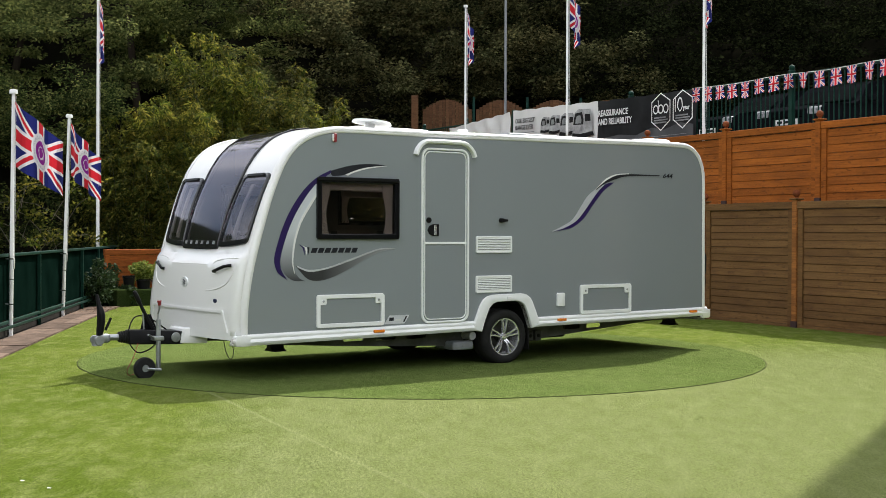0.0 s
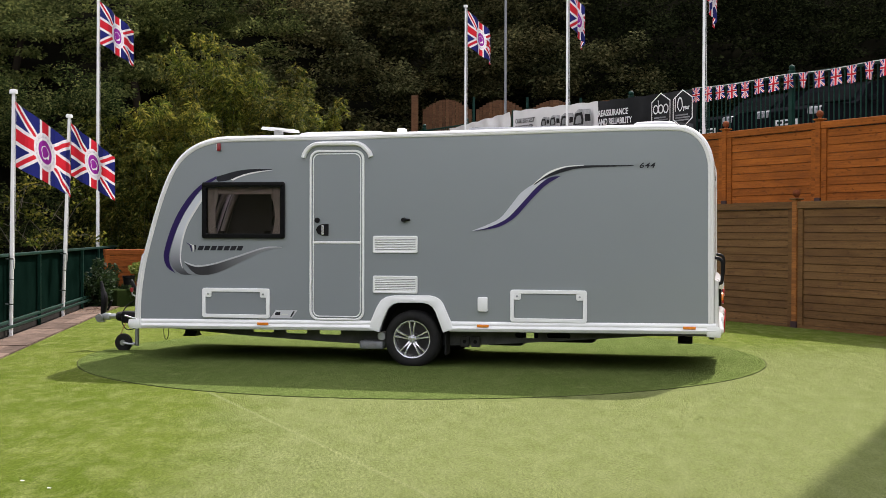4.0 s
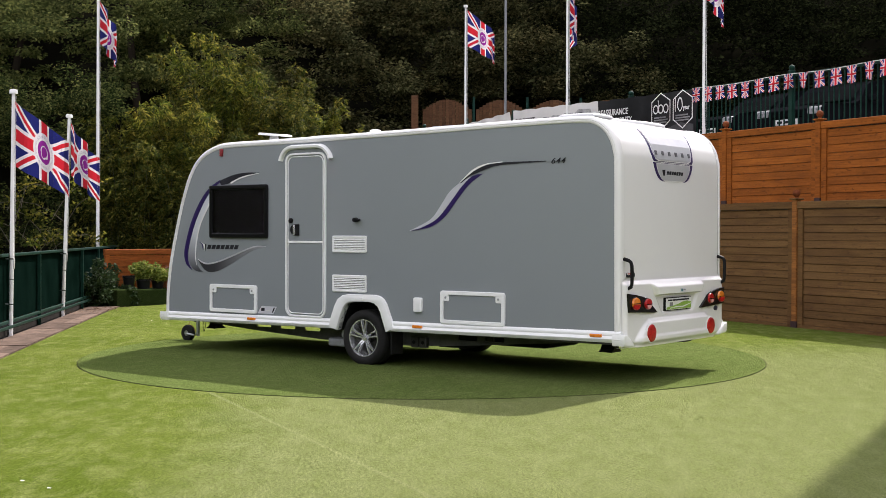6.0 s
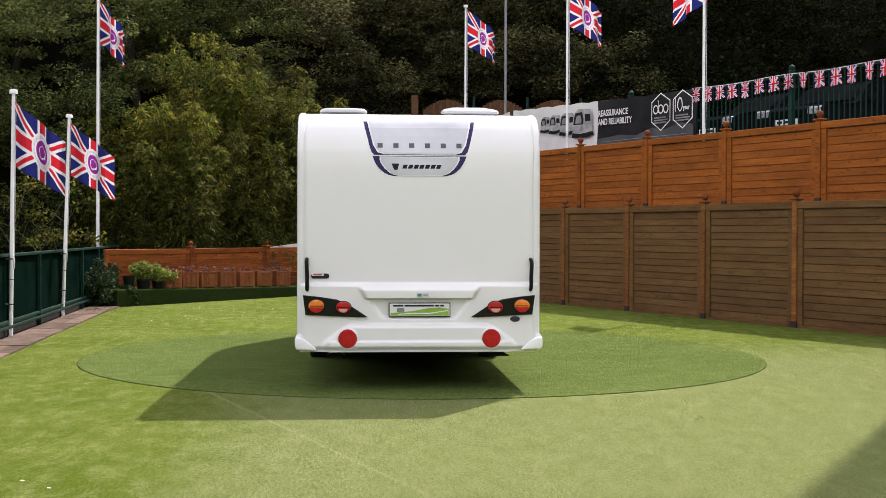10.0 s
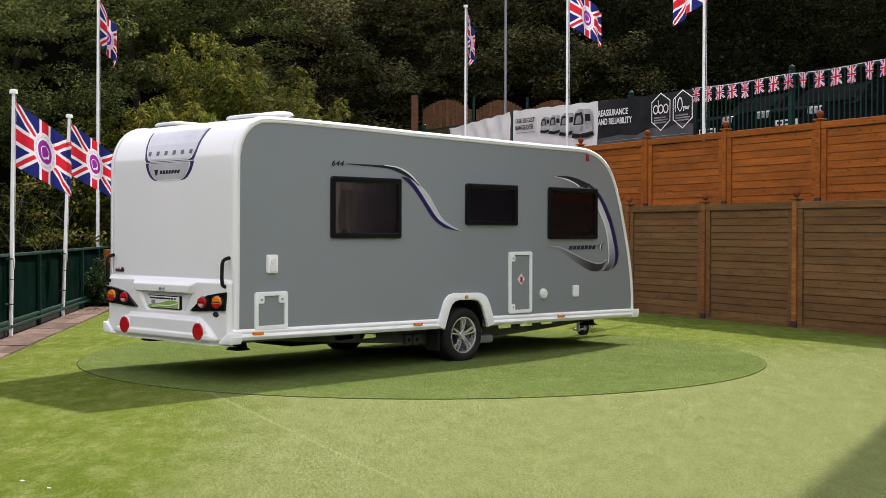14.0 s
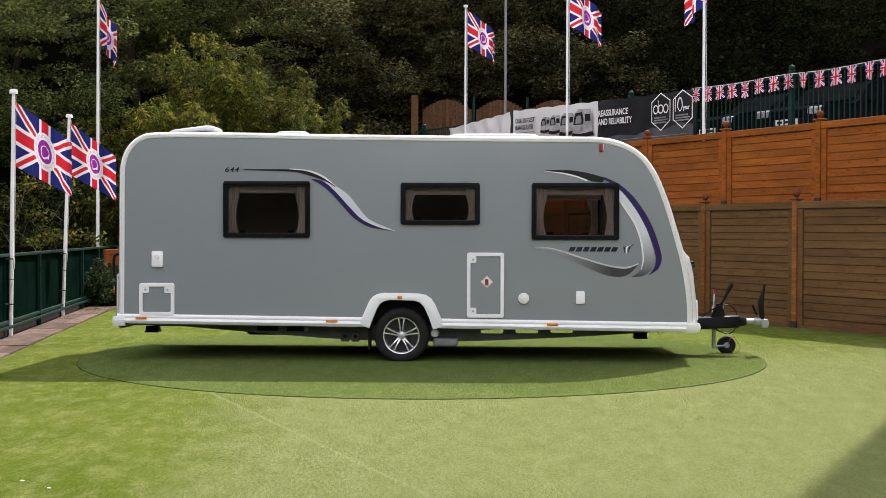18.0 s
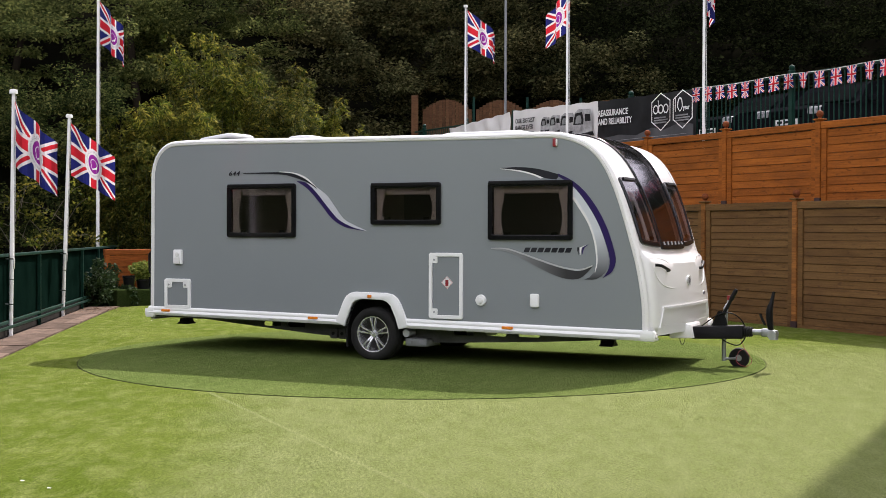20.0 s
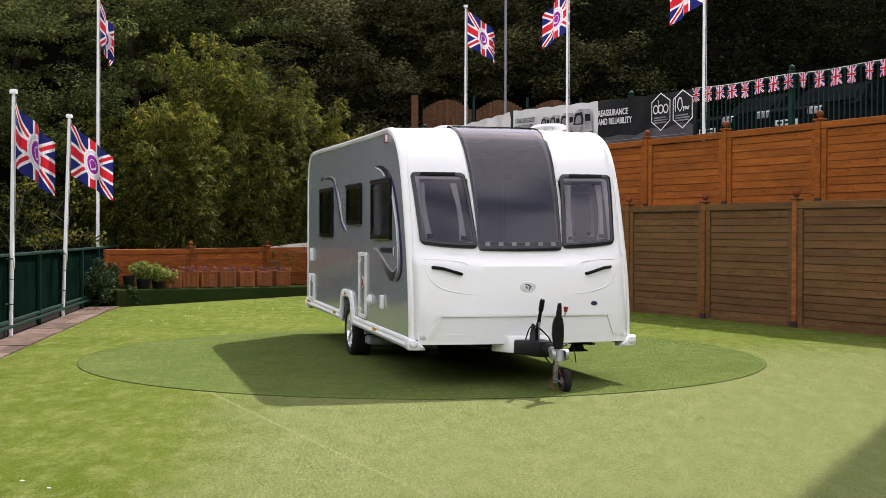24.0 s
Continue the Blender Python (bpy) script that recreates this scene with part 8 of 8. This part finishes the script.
def planter(s, seed):
    rg = np.random.default_rng(seed)
    x, y, z = on_bed(s, 0.26)
    root = thing("planter", pose(x, y, z, 0, 0, math.degrees(math.atan2(bd.y, bd.x)) - 30 + rg.uniform(-4, 4)), "small square slatted wooden planter with withered plants", "planter", "planters on the bed")
    a, h = 0.148, 0.35
    if not planter_mesh:
        planter_mesh["leg"] = finish("leg", boxed(-0.02, 0.02, -0.02, 0.02, 0, h + 0.015, 0.004, 1), M_CEDAR)
        planter_mesh["slat"] = finish("slat", boxed(-0.018, 0.018, -0.006, 0.006, 0.035, h - 0.03, 0.002, 1), M_CEDAR)
        planter_mesh["rail"] = finish("rail", boxed(-a, a, -0.012, 0.012, -0.018, 0.018, 0.003, 1), M_CEDAR)
    for sx in (-1, 1):
        for sy in (-1, 1):
            piece("leg", planter_mesh["leg"], root, pose(sx * a, sy * a, 0))
    for k in range(4):
        r = Matrix.Rotation(math.pi / 2 * k, 4, "Z")
        for z in (0.04, h - 0.02):
            piece("rail", planter_mesh["rail"], root, r @ pose(0, -a, z))
        for i in range(7):
            piece("slat", planter_mesh["slat"], root, r @ pose(-0.114 + 0.038 * i, -a + 0.004, 0))
    part("soil", boxed(-a + 0.01, a - 0.01, -a + 0.01, a - 0.01, 0.2, h - 0.04), M_SOIL_SHADED, root)
    bm = bmesh.new()
    tips = []
    for k in range(12):
        b = Vector((rg.uniform(-0.13, 0.13), rg.uniform(-0.13, 0.13), h - 0.05))
        t = b + Vector((rg.uniform(-0.12, 0.12), rg.uniform(-0.12, 0.12), rg.uniform(0.07, 0.14)))
        tube(bm, [b, b.lerp(t, 0.6) + Vector((0, 0, 0.015)), t], [0.004, 0.003, 0.002], 5)
        tips.append(tuple(t))
    part("stems", bm, M_BARK, root)
    v = leaves(rg, np.array(tips), np.full((len(tips), 3), 0.03), 90, 0.045, 0.018)
    leaf_object("withered_flowers", v, M_REDLEAF, root)
    return root


for k, s in enumerate((1.65, 2.13, 2.65, 3.23, 3.81, 4.38, 5.0)):
    planter(s, 70 + k)


def pot(s, w, r, h, mat, seed, count, label, spread, tall):
    rg = np.random.default_rng(seed)
    x, y, z = on_bed(s, w)
    root = thing("plant_pot", pose(x, y, z), label, "plant pot", "pots on the bed")
    bm = bmesh.new()
    prof = [(r * 0.78, 0), (r * 0.95, h * 0.85), (r * 1.05, h * 0.86), (r * 1.05, h), (r * 0.92, h), (r * 0.88, h * 0.85)]
    rows = [[bm.verts.new((q * math.cos(2 * math.pi * i / 24), q * math.sin(2 * math.pi * i / 24), d)) for i in range(24)] for q, d in prof]
    for a, b in zip(rows, rows[1:]):
        for i in range(24):
            bm.faces.new((a[i], a[(i + 1) % 24], b[(i + 1) % 24], b[i]))
    bm.faces.new(rows[0][::-1])
    bm.faces.new(rows[-1])
    part("pot", bm, mat, root, "", 40)
    if count:
        cs = np.array([(rg.normal(0, spread * 0.45), rg.normal(0, spread * 0.3), h + abs(rg.normal(0.12, 0.08)) * tall) for _ in range(26)])
        v = leaves(rg, cs, np.full((26, 3), 0.085 * tall), count, 0.050, 0.017, droop=-0.1)
        leaf_object("foliage", v, M_LEAF_BRIGHT, root)
        bm = bmesh.new()
        for q in cs[:14]:
            tube(bm, [(q[0] * 0.2, q[1] * 0.2, h * 0.9), tuple(q)], [0.006, 0.003], 5)
        part("stems", bm, M_CANE, root)
    return root


pot(0.48, 0.24, 0.12, 0.27, M_BLACK, 1, 0, "empty black plastic plant pot on the bed", 0, 0)
pot(0.86, 0.24, 0.15, 0.20, M_BLACK, 2, 2100, "bushy bright green plant in a black pot", 0.24, 0.95)
pot(1.24, 0.24, 0.13, 0.17, M_BLACK, 3, 2100, "bushy bright green plant in a low black pot", 0.22, 1.0)
pot(1.50, 0.20, 0.07, 0.10, surf("terracotta", (0.30, 0.11, 0.06), (0.22, 0.08, 0.045), 6, 60, rough=0.85), 4, 0, "small empty terracotta pot on the bed", 0, 0)
x, y, z = on_bed(5.10, 0.52)
stackt = thing("timber_stack", pose(x, y, z, 0, 0, math.degrees(math.atan2(bd.y, bd.x)) - 25), "small stack of spare timber slats", "timber")
for k in range(7):
    part("slat", boxed(-0.16, 0.16, -0.03, 0.03, 0.37 + 0.034 * k, 0.39 + 0.034 * k, 0.003, 1), M_FARFENCE, stackt)
for sx in (-0.12, 0.12):
    part("leg", boxed(sx - 0.02, sx + 0.02, -0.02, 0.02, 0, 0.38, 0.003, 1), M_FARFENCE, stackt)

# a white board leaning behind the low fence
bq = back_p + bn * 0.14
bm = prism(bmesh.new(), [(4.75, 0.0), (6.90, 0.0), (6.90, 1.235), (5.95, 1.19), (4.75, 1.09)], lambda a, b, d: Vector((bq.x + bd.x * a + bn.x * d, bq.y + bd.y * a + bn.y * d, b)), 0.0, 0.03, bevel=0.004)
tagged(part("white_board", bm, M_WHITE2), "white painted board standing behind the low fence", "board")

# ivy that has climbed the corner of the bed and the railing
rg = np.random.default_rng(9)
ivy = thing("ivy_bush", pose(-6.35, 9.9, 0), "dark green ivy bush in the corner by the bed", "bush")
cs = np.array([(rg.normal(0.05, 0.24), rg.normal(-0.15, 0.40), abs(rg.normal(0.22, 0.26))) for _ in range(60)])
leaf_object("foliage", leaves(rg, cs, np.full((60, 3), 0.13), 5200, 0.065, 0.026), M_LEAF_IVY, ivy)
bm = bmesh.new()
for q in cs[:20]:
    tube(bm, [(q[0] * 0.3, q[1] * 0.3, 0), (q[0] * 0.7, q[1] * 0.7, q[2] * 0.6), tuple(q)], [0.012, 0.008, 0.003], 5)
part("stems", bm, M_BARK, ivy)
# dry leaves blown into the corner of the paving
n = 260
v = np.zeros((n, 4, 3))
c = np.stack([rg.normal(-6.02, 0.20, n), 8.9 - np.abs(rg.normal(0, 0.9, n)), rg.uniform(0.026, 0.040, n)], 1)
ang = rg.uniform(0, 6.3, n)
ax_, bx_ = np.stack([np.cos(ang), np.sin(ang), rg.normal(0, 0.2, n)], 1), np.stack([-np.sin(ang), np.cos(ang), rg.normal(0, 0.2, n)], 1)
for k, (p_, q_) in enumerate(((0, 0), (0.5, 0.5), (1, 0), (0.5, -0.5))):
    v[:, k] = c + ax_ * 0.04 * p_ + bx_ * 0.026 * q_
tagged(leaf_object("leaf_litter", v.reshape(-1, 3), leaf("leaf_dry", (0.05, 0.028, 0.014), (0.10, 0.055, 0.026), (0.16, 0.10, 0.05))), "dry brown leaves blown against the railing", "leaves", kind="stuff")
# pale dry flecks strewn over the back of the lawn
n = 150
v = np.zeros((n, 4, 3))
c = np.stack([rg.uniform(-4.6, 1.5, n), rg.uniform(4.6, 9.5, n), np.full(n, 0.010)], 1)
ang = rg.uniform(0, 6.3, n)
ax_, bx_ = np.stack([np.cos(ang), np.sin(ang), np.full(n, 0.25)], 1), np.stack([-np.sin(ang), np.cos(ang), np.full(n, 0.1)], 1)
for k, (p_, q_) in enumerate(((0, 0), (0.5, 0.5), (1, 0), (0.5, -0.5))):
    v[:, k] = c + ax_ * 0.030 * p_ + bx_ * 0.022 * q_
tagged(leaf_object("dry_flecks", v.reshape(-1, 3), leaf("fleck_pale", (0.30, 0.29, 0.20), (0.45, 0.44, 0.34), (0.6, 0.6, 0.5))), "pale dry flecks strewn over the turf", "litter", kind="stuff")
# two scraps of white paper on the turf
for x, y, a in ((-2.35, -7.62, 35), (-2.13, -7.83, 5)):
    bm = boxed(-0.011, 0.011, -0.005, 0.005, 0.008, 0.011, 0.001, 1)
    ob = part("paper_scrap", bm, M_PRINT_W)
    ob.matrix_basis = pose(x, y, 0, 0, 6, a)
    tagged(ob, "scrap of white paper lying on the turf", "litter", "scraps on the turf")

# ---- far arched fence on the upper level, and its end post ----
far = thing("arched_fence", pose(-0.1, 27.0, 0), "dark brown timber fence with arched panel tops", "fence", kind="structure")
for k in range(4):
    x0 = 1.80 * k
    n = 15
    for i in range(n):
        u = (i + 0.5) / n
        zt = 5.58 + 0.36 * math.sin(math.pi * u)
        part("board", boxed(x0 + 0.06 + 1.66 * i / n, x0 + 0.06 + 1.66 * (i + 1) / n - 0.006, -0.012, 0.012, 2.6, zt, 0.004, 1), M_FARFENCE, far)
    part("post", boxed(x0 + 1.74, x0 + 1.82, -0.05, 0.05, 2.6, 6.02, 0.006, 1), M_GREENMETAL, far)
gatepost = thing("timber_post", pose(-0.30, 26.6, 2.6), "stout weathered timber gate post", "post")
part("shaft", boxed(-0.12, 0.12, -0.12, 0.12, -0.1, 3.42, 0.02, 2), M_FARFENCE, gatepost)
bm = prism(bmesh.new(), [(-8.0, 24.8), (12.0, 24.8), (12.0, 29.5), (-8.0, 29.5)], lambda a, b, d: Vector((a, b, d)), -0.03, 2.6)
tagged(part("back_terrace", bm, M_CONCRETE), "raised ground under the far fence", "ground", kind="structure")


# ---- parked cars on the upper level ----
def car(s, w, turn, label):
    p = upper(s, w, 3.05)
    root = thing("parked_car", Matrix.Translation(p) @ Matrix.Rotation(turn, 4, "Z"), label, "car", "cars on the upper level")
    prof = [(-2.1, 0.28), (-2.12, 0.70), (-2.0, 0.88), (-1.1, 0.98), (-0.45, 1.42), (0.9, 1.46), (1.6, 1.05), (2.05, 0.98), (2.1, 0.5), (2.05, 0.28)]
    path = [(v.x, v.y) for v in smooth_path([(*q, 0) for q in prof], 0.12)]
    bm = prism(bmesh.new(), path, lambda a, b, d: Vector((a, d, b)), -0.86, 0.86)
    for v in bm.verts:
        v.co.y *= 1 - 0.16 * ease((v.co.z - 0.85) / 0.6) - 0.06 * ease((abs(v.co.x) - 1.6) / 0.5)
    part("body", bm, M_CAR_DARK, root, "dark painted body", 50)
    bm = bmesh.new()
    vs = [bm.verts.new(q) for q in ((-1.08, -0.70, 1.01), (-1.08, 0.70, 1.01), (-0.50, 0.60, 1.40), (-0.50, -0.60, 1.40))]
    bm.faces.new(vs)
    bmesh.ops.translate(bm, verts=bm.verts[:], vec=(-0.02, 0, 0.015))
    part("windscreen", bm, M_CARGLASS, root, "dark windscreen")
    for sy in (1, -1):
        lamp_ = part("headlight", boxed(-2.13, -1.92, sy * 0.62 - 0.17, sy * 0.62 + 0.17, 0.68, 0.84, 0.04, 3), M_CARLAMP, root, "clear headlight", 50)
        part("mirror", boxed(-0.78, -0.66, sy * 0.93 - 0.09, sy * 0.93 + 0.09, 1.0, 1.13, 0.03, 2), M_CAR_DARK, root)
        for x in (-1.32, 1.30):
            part("wheel", revolve(bmesh.new(), [(0.001, -0.09), (0.30, -0.09), (0.32, -0.06), (0.32, 0.06), (0.30, 0.09), (0.001, 0.09)], (x, sy * 0.78, 0.32), 24), M_RUBBER, root, "", 50)
    part("grille", boxed(-2.15, -2.05, -0.38, 0.38, 0.66, 0.80, 0.01, 1), M_CARGLASS, root)
    plate_ = part("number_plate", boxed(-2.165, -2.13, -0.26, 0.26, 0.52, 0.63, 0.004, 1), M_PRINT_W, root, "pale number plate with dark bars")
    for k in range(3):
        part("plate_bar", boxed(-2.17, -2.164, -0.22 + 0.16 * k, -0.10 + 0.16 * k, 0.55, 0.60), M_CHAR, root)
    return root


car(5.62, 4.7, UP_A - radians(90) - radians(3), "dark parked car facing the railing")
car(3.52, 4.55, UP_A - radians(90) + radians(7), "dark parked car facing the railing")


# ---- what moves ----
def heading(t):
    """The caravan's heading on the turntable, in degrees."""
    slow = [(0, 0.09), (2.0, -0.02), (3.5, 0.0), (5.5, 0.08), (9.0, -0.05), (11.5, 0.12), (15.0, 0.24), (16.2, 0.55), (18.0, 0.55), (20.5, 0.12), (22.0, 0.08), (24.0, 0.34)]
    return 214.6 - 12.13 * t + float(np.interp(t, [a for a, _ in slow], [b for _, b in slow]))


def motions():
    times = [k * 0.5 for k in range(49)]
    walk(van, [(t, pose(0, 0, VDZ, 0, 0, heading(t))) for t in times])
    for strips, yaws, seed in flags:
        ts, ys_ = [a for a, _ in yaws], [b for _, b in yaws]
        rows = [[] for _ in strips]
        for t in [k * 0.25 for k in range(97)]:
            base = float(np.interp(t, ts, ys_))
            at = Vector((0, 0, 0))
            for i in range(len(strips)):
                limp = 1 - abs(math.cos(base))
                swing = (0.26 + (0.050 + 0.040 * limp) * i) * math.sin(0.72 * i - 6.3 * t + seed * 3.1) + 0.20 * math.sin(0.38 * i - 3.1 * t + seed)
                yaw = base + swing
                rows[i].append((t, Matrix.Translation(at) @ Matrix.Rotation(yaw, 4, "Z")))
                at = at + Vector((math.cos(yaw) * STEP_W, math.sin(yaw) * STEP_W, -DROP * STEP_W))
        for ob, r in zip(strips, rows):
            walk(ob, r)
    walk(turntable, [(t, pose(0, 0, 0, 0, 0, heading(t))) for t in times])


motions()
